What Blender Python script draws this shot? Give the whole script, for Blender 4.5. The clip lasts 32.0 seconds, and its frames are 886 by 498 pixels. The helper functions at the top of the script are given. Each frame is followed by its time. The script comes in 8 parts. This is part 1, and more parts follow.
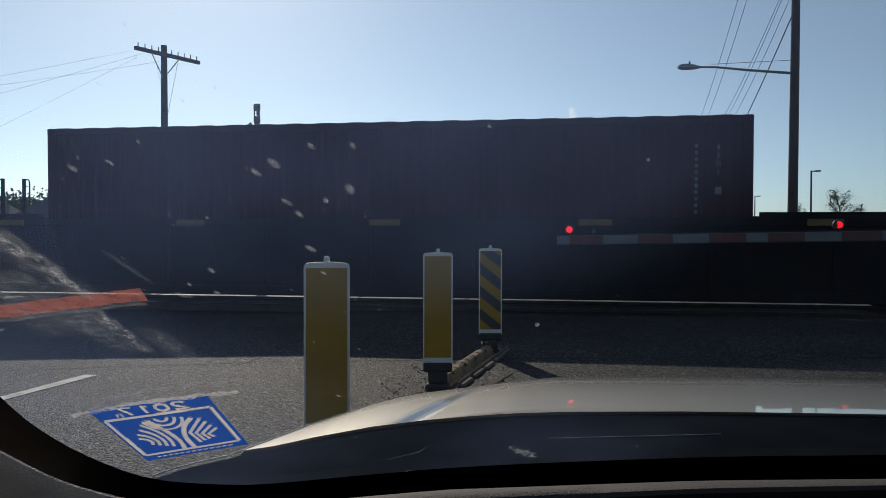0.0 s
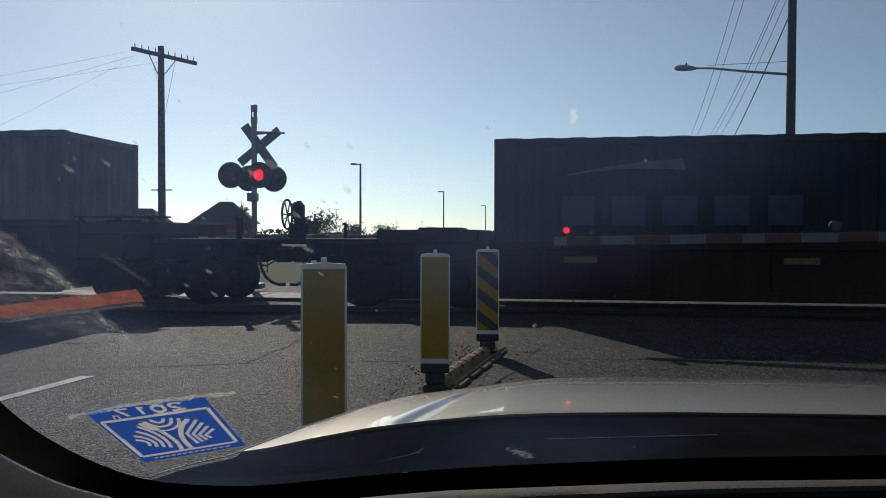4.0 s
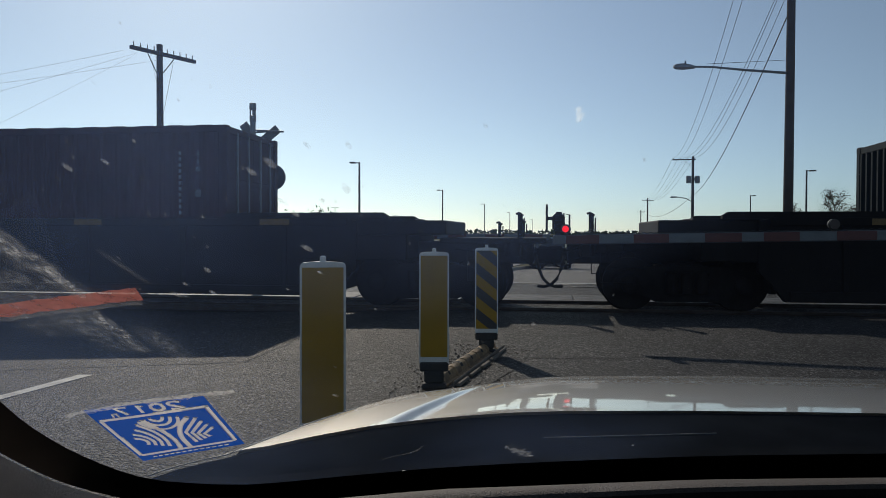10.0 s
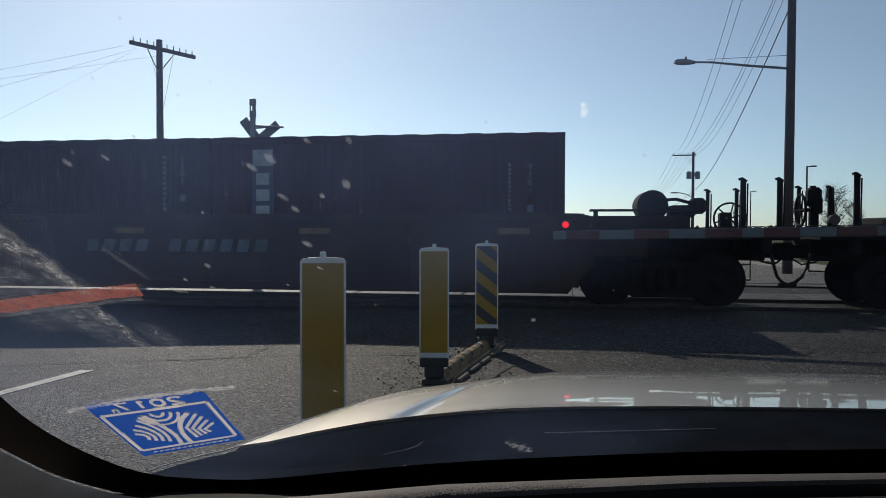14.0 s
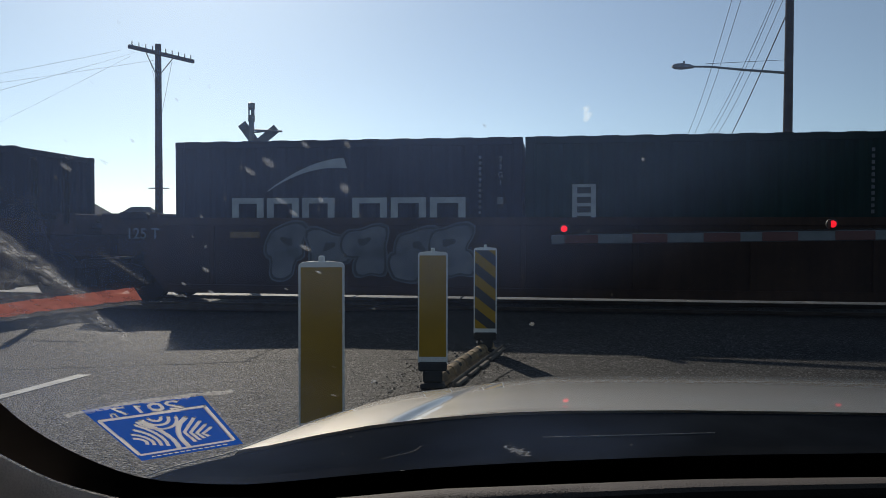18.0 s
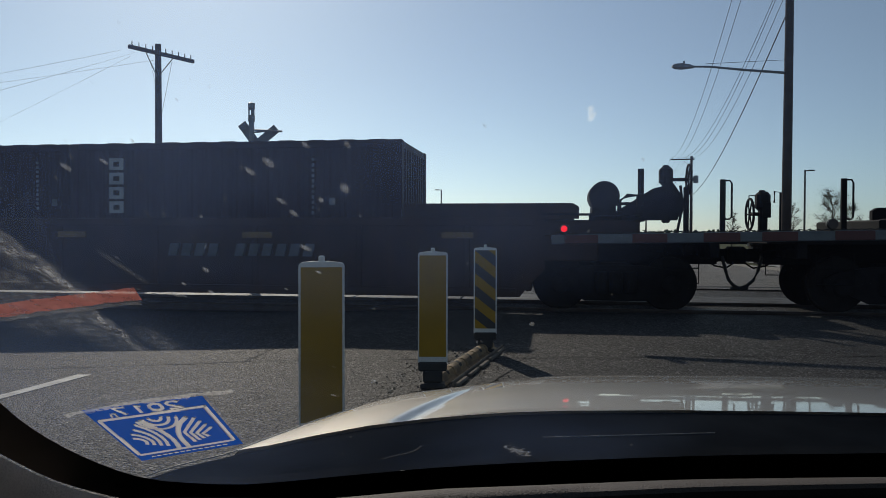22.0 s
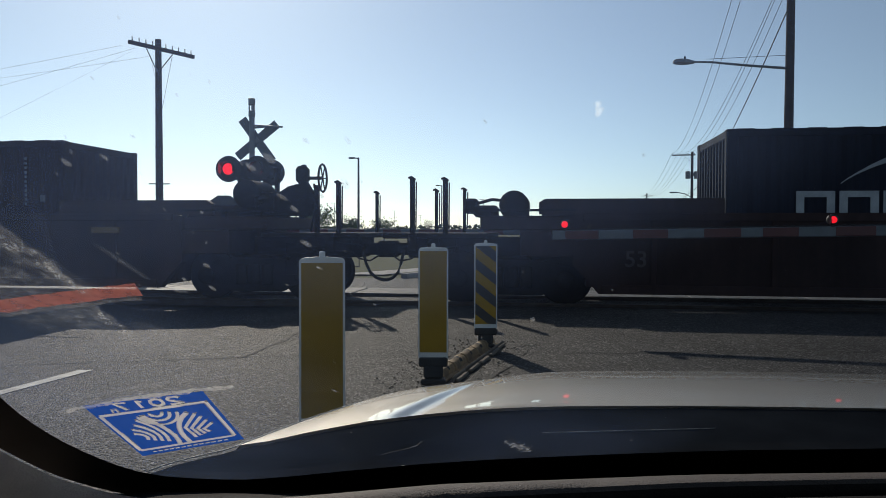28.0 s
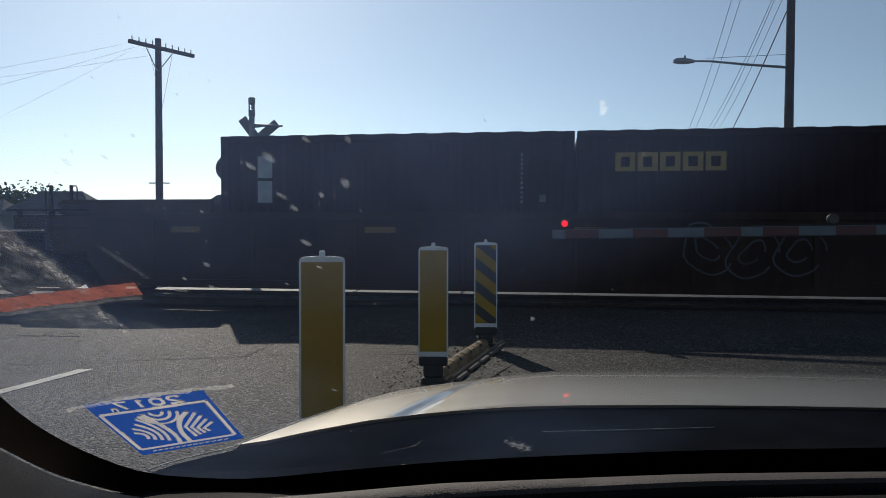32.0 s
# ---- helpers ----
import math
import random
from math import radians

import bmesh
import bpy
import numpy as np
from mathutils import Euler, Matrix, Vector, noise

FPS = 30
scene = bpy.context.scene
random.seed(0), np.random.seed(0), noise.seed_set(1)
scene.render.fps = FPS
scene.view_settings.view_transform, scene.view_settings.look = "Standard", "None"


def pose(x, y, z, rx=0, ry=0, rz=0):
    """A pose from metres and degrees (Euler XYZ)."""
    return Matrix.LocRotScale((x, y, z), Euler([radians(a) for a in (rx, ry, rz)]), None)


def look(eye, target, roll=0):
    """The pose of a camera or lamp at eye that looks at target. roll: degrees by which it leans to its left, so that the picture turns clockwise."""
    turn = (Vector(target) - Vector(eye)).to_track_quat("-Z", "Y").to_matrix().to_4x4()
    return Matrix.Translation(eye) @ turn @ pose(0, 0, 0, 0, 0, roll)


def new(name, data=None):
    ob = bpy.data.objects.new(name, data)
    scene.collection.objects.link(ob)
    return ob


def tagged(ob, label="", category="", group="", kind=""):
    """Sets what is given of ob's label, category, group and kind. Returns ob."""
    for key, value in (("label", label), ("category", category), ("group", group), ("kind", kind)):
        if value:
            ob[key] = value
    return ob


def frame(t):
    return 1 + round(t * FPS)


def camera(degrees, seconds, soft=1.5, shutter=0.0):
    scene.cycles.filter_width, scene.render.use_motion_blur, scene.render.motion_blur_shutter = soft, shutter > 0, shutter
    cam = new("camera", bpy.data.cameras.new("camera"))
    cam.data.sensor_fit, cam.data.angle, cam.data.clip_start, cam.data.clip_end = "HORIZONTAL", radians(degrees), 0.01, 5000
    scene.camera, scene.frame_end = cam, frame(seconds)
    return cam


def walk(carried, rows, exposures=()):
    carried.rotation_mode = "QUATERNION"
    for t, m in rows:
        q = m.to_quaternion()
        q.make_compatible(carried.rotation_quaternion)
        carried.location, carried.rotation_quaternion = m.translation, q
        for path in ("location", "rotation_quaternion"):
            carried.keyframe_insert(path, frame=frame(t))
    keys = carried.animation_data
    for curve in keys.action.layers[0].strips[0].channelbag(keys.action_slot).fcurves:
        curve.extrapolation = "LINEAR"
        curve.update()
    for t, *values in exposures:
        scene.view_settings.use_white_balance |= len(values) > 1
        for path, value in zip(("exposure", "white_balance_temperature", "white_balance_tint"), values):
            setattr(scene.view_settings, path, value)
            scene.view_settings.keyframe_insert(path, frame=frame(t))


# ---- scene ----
HEADING, EYE = 5.0, 1.25          # the car's heading to the right of north, the eye's height
TRACK_TURN, TRACK_DIST = -8.62, 12.40
TRACK_E = Vector((math.cos(radians(TRACK_TURN)), math.sin(radians(TRACK_TURN)), 0))
TRACK_N = Vector((-TRACK_E.y, TRACK_E.x, 0))

# ---- camera: it rests in the car and sways a little (seconds, degrees to the left, degrees up)
cam = camera(61.1, 32.0, 0.9)
SWAY = [
    (0.0, 0.08, -0.02), (0.5, 0.12, -0.31), (1.0, -0.01, -0.27), (1.5, 0.0, -0.27), (2.0, -0.06, 0.01), (2.5, -0.07, 0.0),
    (3.0, -0.07, 0.06), (3.5, -0.10, 0.08), (5.5, -0.15, -0.12), (6.0, 0.0, 0.0), (6.5, -0.13, 0.0), (7.0, -0.19, 0.07),
    (7.5, -0.15, 0.12), (8.0, -0.20, 0.16), (8.5, -0.20, 0.08), (9.0, -0.14, -0.07), (9.5, -0.21, -0.01), (10.0, -0.21, -0.06),
    (10.5, -0.23, 0.0), (11.0, -0.25, 0.08), (12.0, -0.26, 0.08), (12.5, -0.28, 0.14), (13.0, -0.28, -0.06), (13.5, -0.19, -0.45),
    (14.0, -0.20, -0.39), (14.5, -0.21, -0.28), (16.5, -0.32, 0.06), (17.0, -0.33, 0.0), (17.5, -0.33, -0.03), (18.0, -0.31, -0.08),
    (18.5, -0.30, -0.19), (19.0, -0.31, -0.13), (19.5, -0.28, -0.19), (20.0, -0.34, -0.06), (20.5, -0.33, 0.01), (21.0, -0.35, 0.0),
    (21.5, -0.35, 0.0), (22.0, -0.31, -0.08), (22.5, -0.28, -0.20), (23.0, -0.30, -0.23), (23.5, -0.28, -0.26), (24.0, -0.32, -0.23),
    (24.5, -0.27, -0.33), (25.0, -0.30, -0.25), (25.5, -0.33, -0.33), (27.5, -0.28, -0.41), (28.0, -0.27, -0.41), (29.0, -0.27, -0.41),
    (29.5, -0.26, -0.53), (30.0, -0.23, -0.61), (30.5, -0.20, -0.61), (31.0, -0.21, -0.59), (31.5, -0.21, -0.53), (32.0, -0.27, -0.47)]
EXPOSURE = [(0.0, 0.0), (2.2, 0.0), (3.0, -0.2), (3.5, -0.2), (5.5, 0.04), (6.0, 0.09), (7.0, 0.0), (8.0, -0.05), (9.0, -0.04), (10.0, -0.12), (11.0, 0.06), (12.0, -0.2), (13.0, 0.02), (14.0, 0.06), (19.0, 0.05),
            (20.0, -0.13), (21.0, 0.0), (22.0, -0.18), (23.0, 0.02), (26.0, 0.02), (28.0, 0.05), (30.0, 0.05), (32.0, 0.05)]
walk(cam, [(t, pose(0, 0, EYE, 88.84 + up, -0.11, left)) for t, left, up in SWAY], [(t, stops, 6450, 8) for t, stops in EXPOSURE])

# ---- light: a low sun ahead, behind the train, under a clear sky
SUN_EL, SUN_AZ = 28.7, -18.0
world = bpy.data.worlds.new("world")
scene.world = world
world.use_nodes = True
wn = world.node_tree
sky = wn.nodes.new("ShaderNodeTexSky")
sky.sky_type, sky.sun_disc = "NISHITA", False
sky.sun_elevation, sky.sun_rotation = radians(SUN_EL), radians(SUN_AZ)
sky.altitude, sky.air_density, sky.dust_density, sky.ozone_density = 400, 0.75, 0.50, 4.5
hs = wn.nodes.new("ShaderNodeHueSaturation")
hs.inputs["Saturation"].default_value = 0.71
tint = wn.nodes.new("ShaderNodeMix")
tint.data_type, tint.blend_type = "RGBA", "MULTIPLY"
tint.inputs["Factor"].default_value, tint.inputs["B"].default_value = 1.0, (0.967, 1.0, 0.945, 1)
wn.links.new(sky.outputs[0], hs.inputs["Color"])
wn.links.new(hs.outputs["Color"], tint.inputs["A"])
wn.links.new(tint.outputs["Result"], wn.nodes["Background"].inputs[0])
wn.nodes["Background"].inputs[1].default_value = 0.1035
sun = new("sun", bpy.data.lights.new("sun", "SUN"))
sun.data.energy, sun.data.angle, sun.data.color = 2.8, radians(0.53), (1.0, 0.865, 0.73)
sd = Vector((math.sin(radians(SUN_AZ)) * math.cos(radians(SUN_EL)), math.cos(radians(SUN_AZ)) * math.cos(radians(SUN_EL)), math.sin(radians(SUN_EL))))
sun.matrix_world = look(sd * 60, (0, 0, 0))


# ---- materials
def mat(name, col, rough=0.6, metal=0.0, var=0.25, scale=6.0, fine=60.0, bump=0.15, col2=None, spec=0.5, emit=0.0, streak=0.0):
    """A surface with two scales of variation in colour, roughness and relief."""
    m = bpy.data.materials.new(name)
    m.use_nodes = True
    nt = m.node_tree
    N, L = nt.nodes, nt.links
    b = N["Principled BSDF"]
    b.inputs["Metallic"].default_value = metal
    b.inputs["Specular IOR Level"].default_value = spec
    tc = N.new("ShaderNodeTexCoord")
    oi = N.new("ShaderNodeObjectInfo")
    n1 = N.new("ShaderNodeTexNoise")
    n1.inputs["Scale"].default_value, n1.inputs["Detail"].default_value = scale, 4
    n2 = N.new("ShaderNodeTexNoise")
    n2.inputs["Scale"].default_value, n2.inputs["Detail"].default_value = fine, 3
    L.new(tc.outputs["Object"], n1.inputs["Vector"])
    L.new(tc.outputs["Object"], n2.inputs["Vector"])
    mix = N.new("ShaderNodeMix")
    mix.data_type = "RGBA"
    c2 = col2 or tuple(c * (1 - var) for c in col)
    c1 = tuple(min(1, c * (1 + var * 0.5)) for c in col)
    mix.inputs["A"].default_value, mix.inputs["B"].default_value = (*c1, 1), (*c2, 1)
    ad = N.new("ShaderNodeMath")
    ad.operation = "MULTIPLY_ADD"
    L.new(n2.outputs["Fac"], ad.inputs[0])
    ad.inputs[1].default_value = 0.45
    sub = N.new("ShaderNodeMath")
    sub.operation = "MULTIPLY_ADD"
    L.new(n1.outputs["Fac"], sub.inputs[0])
    sub.inputs[1].default_value, sub.inputs[2].default_value = 1.9, -0.72
    L.new(sub.outputs[0], ad.inputs[2])
    L.new(ad.outputs[0], mix.inputs["Factor"])
    hv = N.new("ShaderNodeHueSaturation")
    mr = N.new("ShaderNodeMapRange")
    mr.inputs["To Min"].default_value, mr.inputs["To Max"].default_value = 1 - var * 0.3, 1 + var * 0.3
    L.new(oi.outputs["Random"], mr.inputs["Value"])
    L.new(mr.outputs["Result"], hv.inputs["Value"])
    L.new(mix.outputs["Result"], hv.inputs["Color"])
    if streak:
        # rain-washed grime running down the sides
        mp = N.new("ShaderNodeMapping")
        mp.inputs["Scale"].default_value = (5.0, 5.0, 0.35)
        ns = N.new("ShaderNodeTexNoise")
        ns.inputs["Scale"].default_value, ns.inputs["Detail"].default_value = 1.6, 5
        L.new(tc.outputs["Object"], mp.inputs["Vector"])
        L.new(mp.outputs["Vector"], ns.inputs["Vector"])
        sr = N.new("ShaderNodeMapRange")
        sr.inputs["From Min"].default_value, sr.inputs["From Max"].default_value = 0.35, 0.68
        sr.inputs["To Min"].default_value, sr.inputs["To Max"].default_value = 1 - streak, 1 + streak * 0.6
        L.new(ns.outputs["Fac"], sr.inputs["Value"])
        sm = N.new("ShaderNodeMix")
        sm.data_type, sm.blend_type = "RGBA", "MULTIPLY"
        sm.inputs["Factor"].default_value = 1.0
        L.new(hv.outputs["Color"], sm.inputs["A"])
        L.new(sr.outputs["Result"], sm.inputs["B"])
        L.new(sm.outputs["Result"], b.inputs["Base Color"])
    else:
        L.new(hv.outputs["Color"], b.inputs["Base Color"])
    rr = N.new("ShaderNodeMapRange")
    rr.inputs["To Min"].default_value, rr.inputs["To Max"].default_value = max(0.02, rough - 0.12), min(1, rough + 0.12)
    L.new(n1.outputs["Fac"], rr.inputs["Value"])
    L.new(rr.outputs["Result"], b.inputs["Roughness"])
    if bump:
        bp = N.new("ShaderNodeBump")
        bp.inputs["Strength"].default_value, bp.inputs["Distance"].default_value = bump, 0.01
        L.new(n2.outputs["Fac"], bp.inputs["Height"])
        L.new(bp.outputs["Normal"], b.inputs["Normal"])
    if emit:
        b.inputs["Emission Color"].default_value, b.inputs["Emission Strength"].default_value = (*col, 1), emit
    return m


def haze_mat(name, col, alpha, scale=18.0, cut=0.4, least=0.25):
    """A film of dust or adhesive on glass: partly see-through, broken by noise."""
    m = bpy.data.materials.new(name)
    m.use_nodes = True
    N, L = m.node_tree.nodes, m.node_tree.links
    N.remove(N["Principled BSDF"])
    out = N["Material Output"]
    tr = N.new("ShaderNodeBsdfTransparent")
    df = N.new("ShaderNodeBsdfDiffuse")
    tl = N.new("ShaderNodeBsdfTranslucent")
    df.inputs[0].default_value, tl.inputs[0].default_value = (*col, 1), (*col, 1)
    both = N.new("ShaderNodeMixShader")
    both.inputs[0].default_value = 0.6
    L.new(df.outputs[0], both.inputs[1])
    L.new(tl.outputs[0], both.inputs[2])
    tc = N.new("ShaderNodeTexCoord")
    nz = N.new("ShaderNodeTexNoise")
    nz.inputs["Scale"].default_value, nz.inputs["Detail"].default_value = scale, 5
    L.new(tc.outputs["Object"], nz.inputs["Vector"])
    mr = N.new("ShaderNodeMapRange")
    mr.inputs["From Min"].default_value, mr.inputs["From Max"].default_value = cut - 0.15, cut + 0.35
    mr.inputs["To Min"].default_value, mr.inputs["To Max"].default_value = alpha * least, alpha
    L.new(nz.outputs["Fac"], mr.inputs["Value"])
    mx = N.new("ShaderNodeMixShader")
    L.new(mr.outputs["Result"], mx.inputs[0])
    L.new(tr.outputs[0], mx.inputs[1])
    L.new(both.outputs[0], mx.inputs[2])
    L.new(mx.outputs[0], out.inputs["Surface"])
    return m


def smear_mat(name, col, alpha, scale):
    """A wiped streak of dust on a patch two units wide and long: dense in the middle, fading to its rims, torn by noise."""
    m = bpy.data.materials.new(name)
    m.use_nodes = True
    N, L = m.node_tree.nodes, m.node_tree.links
    N.remove(N["Principled BSDF"])
    tr, df, tl = [N.new("ShaderNodeBsdf" + k) for k in ("Transparent", "Diffuse", "Translucent")]
    df.inputs[0].default_value, tl.inputs[0].default_value = (*col, 1), (*col, 1)
    both, mx = N.new("ShaderNodeMixShader"), N.new("ShaderNodeMixShader")
    both.inputs[0].default_value = 0.6
    L.new(df.outputs[0], both.inputs[1])
    L.new(tl.outputs[0], both.inputs[2])
    tc, sp = N.new("ShaderNodeTexCoord"), N.new("ShaderNodeSeparateXYZ")
    L.new(tc.outputs["Object"], sp.inputs[0])

    def op(kind, a, b):
        n = N.new("ShaderNodeMath")
        n.operation = kind
        for k, q in enumerate((a, b)):
            if isinstance(q, float):
                n.inputs[k].default_value = q
            else:
                L.new(q, n.inputs[k])
        return n.outputs[0]

    def noise(sx, sy, detail):
        mp, nz = N.new("ShaderNodeMapping"), N.new("ShaderNodeTexNoise")
        mp.inputs["Scale"].default_value = (sx, sy, 1)
        info = N.new("ShaderNodeObjectInfo")
        L.new(tc.outputs["Object"], mp.inputs["Vector"])
        L.new(info.outputs["Location"], mp.inputs["Location"])
        nz.inputs["Scale"].default_value, nz.inputs["Detail"].default_value = scale, detail
        L.new(mp.outputs[0], nz.inputs["Vector"])
        mr = N.new("ShaderNodeMapRange")
        mr.inputs["From Min"].default_value, mr.inputs["From Max"].default_value = 0.36, 0.66
        L.new(nz.outputs["Fac"], mr.inputs["Value"])
        return mr.outputs["Result"]
    across = op("MAXIMUM", op("SUBTRACT", 1.0, op("POWER", op("ABSOLUTE", sp.outputs[1], 0.0), 0.9)), 0.0)
    along = op("MAXIMUM", op("SUBTRACT", 1.0, op("POWER", op("ABSOLUTE", sp.outputs[0], 0.0), 3.0)), 0.0)
    body = op("MULTIPLY", op("MULTIPLY", across, along), op("MULTIPLY", op("ADD", op("MULTIPLY", noise(3.4, 1.3, 6), 0.9), 0.1), op("ADD", op("MULTIPLY", noise(14.0, 3.4, 6), 0.8), 0.2)))
    L.new(op("MULTIPLY", body, alpha), mx.inputs[0])
    L.new(tr.outputs[0], mx.inputs[1])
    L.new(both.outputs[0], mx.inputs[2])
    L.new(mx.outputs[0], N["Material Output"].inputs["Surface"])
    return m


def glass_mat(name, tint, dust, gloss=1.0):
    """A thin pane: clear, with a mirror that grows at a slant, a film of dust, and glare haze and a vignette put into
    its colour.
    """
    m = bpy.data.materials.new(name)
    m.use_nodes = True
    N, L = m.node_tree.nodes, m.node_tree.links
    N.remove(N["Principled BSDF"])
    out = N["Material Output"]
    tr = N.new("ShaderNodeBsdfTransparent")
    tr.inputs[0].default_value = (*tint, 1)
    gl = N.new("ShaderNodeBsdfGlossy")
    gl.inputs["Roughness"].default_value = 0.03
    lw = N.new("ShaderNodeLayerWeight")
    lw.inputs["Blend"].default_value = 0.5
    pw = N.new("ShaderNodeMath")
    pw.operation, pw.inputs[1].default_value = "POWER", 5.0
    L.new(lw.outputs["Facing"], pw.inputs[0])
    fr = N.new("ShaderNodeMath")
    fr.operation, fr.inputs[1].default_value, fr.inputs[2].default_value = "MULTIPLY_ADD", 0.5 * gloss, 0.03 * gloss
    L.new(pw.outputs[0], fr.inputs[0])
    tl = N.new("ShaderNodeBsdfTranslucent")
    # blue, to imitate the glare veil over the view
    tl.inputs[0].default_value = (0.38, 0.56, 1.0, 1)
    tc = N.new("ShaderNodeTexCoord")
    nz = N.new("ShaderNodeTexNoise")
    nz.inputs["Scale"].default_value, nz.inputs["Detail"].default_value = 5.0, 6
    L.new(tc.outputs["Object"], nz.inputs["Vector"])
    mr = N.new("ShaderNodeMapRange")
    mr.inputs["From Min"].default_value, mr.inputs["From Max"].default_value = 0.35, 0.75
    mr.inputs["To Min"].default_value, mr.inputs["To Max"].default_value = dust * 0.6, dust * 1.8
    L.new(nz.outputs["Fac"], mr.inputs["Value"])
    # veiling glare put into the dust film, thickest at the driver's side
    sx = N.new("ShaderNodeSeparateXYZ")
    L.new(tc.outputs["Object"], sx.inputs[0])
    gr = N.new("ShaderNodeMapRange")
    gr.inputs["From Min"].default_value, gr.inputs["From Max"].default_value = -0.34, -0.08
    gr.inputs["To Min"].default_value, gr.inputs["To Max"].default_value = 3.9, 0.14
    gr.interpolation_type = "SMOOTHSTEP"
    L.new(sx.outputs[0], gr.inputs["Value"])
    am = N.new("ShaderNodeMath")
    am.operation = "MULTIPLY"
    L.new(mr.outputs["Result"], am.inputs[0])
    gz = N.new("ShaderNodeMapRange")
    gz.inputs["From Min"].default_value, gz.inputs["From Max"].default_value = 1.0, 1.12
    gz.inputs["To Min"].default_value, gz.inputs["To Max"].default_value = 0.55, 1.0
    L.new(sx.outputs[2], gz.inputs["Value"])
    az = N.new("ShaderNodeMath")
    az.operation = "MULTIPLY"
    L.new(gr.outputs["Result"], az.inputs[0])
    L.new(gz.outputs["Result"], az.inputs[1])
    # a round patch of painted sun glare high on the glass
    vd = N.new("ShaderNodeVectorMath")
    vd.operation, vd.inputs[1].default_value = "DISTANCE", (-0.06, 0.25, 1.305)
    L.new(tc.outputs["Object"], vd.inputs[0])
    gd = N.new("ShaderNodeMapRange")
    gd.inputs["From Min"].default_value, gd.inputs["From Max"].default_value = 0.04, 0.25
    gd.inputs["To Min"].default_value, gd.inputs["To Max"].default_value = 6.2, 0.0
    gd.interpolation_type = "SMOOTHSTEP"
    L.new(vd.outputs["Value"], gd.inputs["Value"])
    ag = N.new("ShaderNodeMath")
    ag.operation = "ADD"
    L.new(az.outputs[0], ag.inputs[0])
    L.new(gd.outputs["Result"], ag.inputs[1])
    # and a painted glare veil low down, lightening the view of the cowl
    vl, gl_ = N.new("ShaderNodeVectorMath"), N.new("ShaderNodeMapRange")
    vl.operation, vl.inputs[1].default_value = "DISTANCE", (0.02, 0.71, 1.04)
    L.new(tc.outputs["Object"], vl.inputs[0])
    gl_.inputs["From Min"].default_value, gl_.inputs["From Max"].default_value = 0.02, 0.20
    gl_.inputs["To Min"].default_value, gl_.inputs["To Max"].default_value = 1.6, 0.0
    gl_.interpolation_type = "SMOOTHSTEP"
    L.new(vl.outputs["Value"], gl_.inputs["Value"])
    al = N.new("ShaderNodeMath")
    al.operation = "ADD"
    L.new(ag.outputs[0], al.inputs[0])
    L.new(gl_.outputs["Result"], al.inputs[1])
    L.new(al.outputs[0], am.inputs[1])
    # a vignette put into the tint: the pane darkens towards the right
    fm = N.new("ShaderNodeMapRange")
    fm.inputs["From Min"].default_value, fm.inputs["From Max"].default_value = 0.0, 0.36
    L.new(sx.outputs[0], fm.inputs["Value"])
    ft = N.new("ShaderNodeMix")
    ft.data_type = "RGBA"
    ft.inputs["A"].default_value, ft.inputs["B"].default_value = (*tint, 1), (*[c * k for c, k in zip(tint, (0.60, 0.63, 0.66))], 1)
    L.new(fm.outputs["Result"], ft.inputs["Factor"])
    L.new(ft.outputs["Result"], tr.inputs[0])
    m1, m2 = N.new("ShaderNodeMixShader"), N.new("ShaderNodeMixShader")
    L.new(am.outputs[0], m1.inputs[0])
    L.new(tr.outputs[0], m1.inputs[1])
    L.new(tl.outputs[0], m1.inputs[2])
    L.new(fr.outputs[0], m2.inputs[0])
    L.new(m1.outputs[0], m2.inputs[1])
    L.new(gl.outputs[0], m2.inputs[2])
    L.new(m2.outputs[0], out.inputs["Surface"])
    return m


def glow_mat(name, col, power):
    m = bpy.data.materials.new(name)
    m.use_nodes = True
    b = m.node_tree.nodes["Principled BSDF"]
    b.inputs["Base Color"].default_value = (*[c * 0.5 for c in col], 1)
    b.inputs["Emission Color"].default_value, b.inputs["Emission Strength"].default_value = (*col, 1), power
    return m


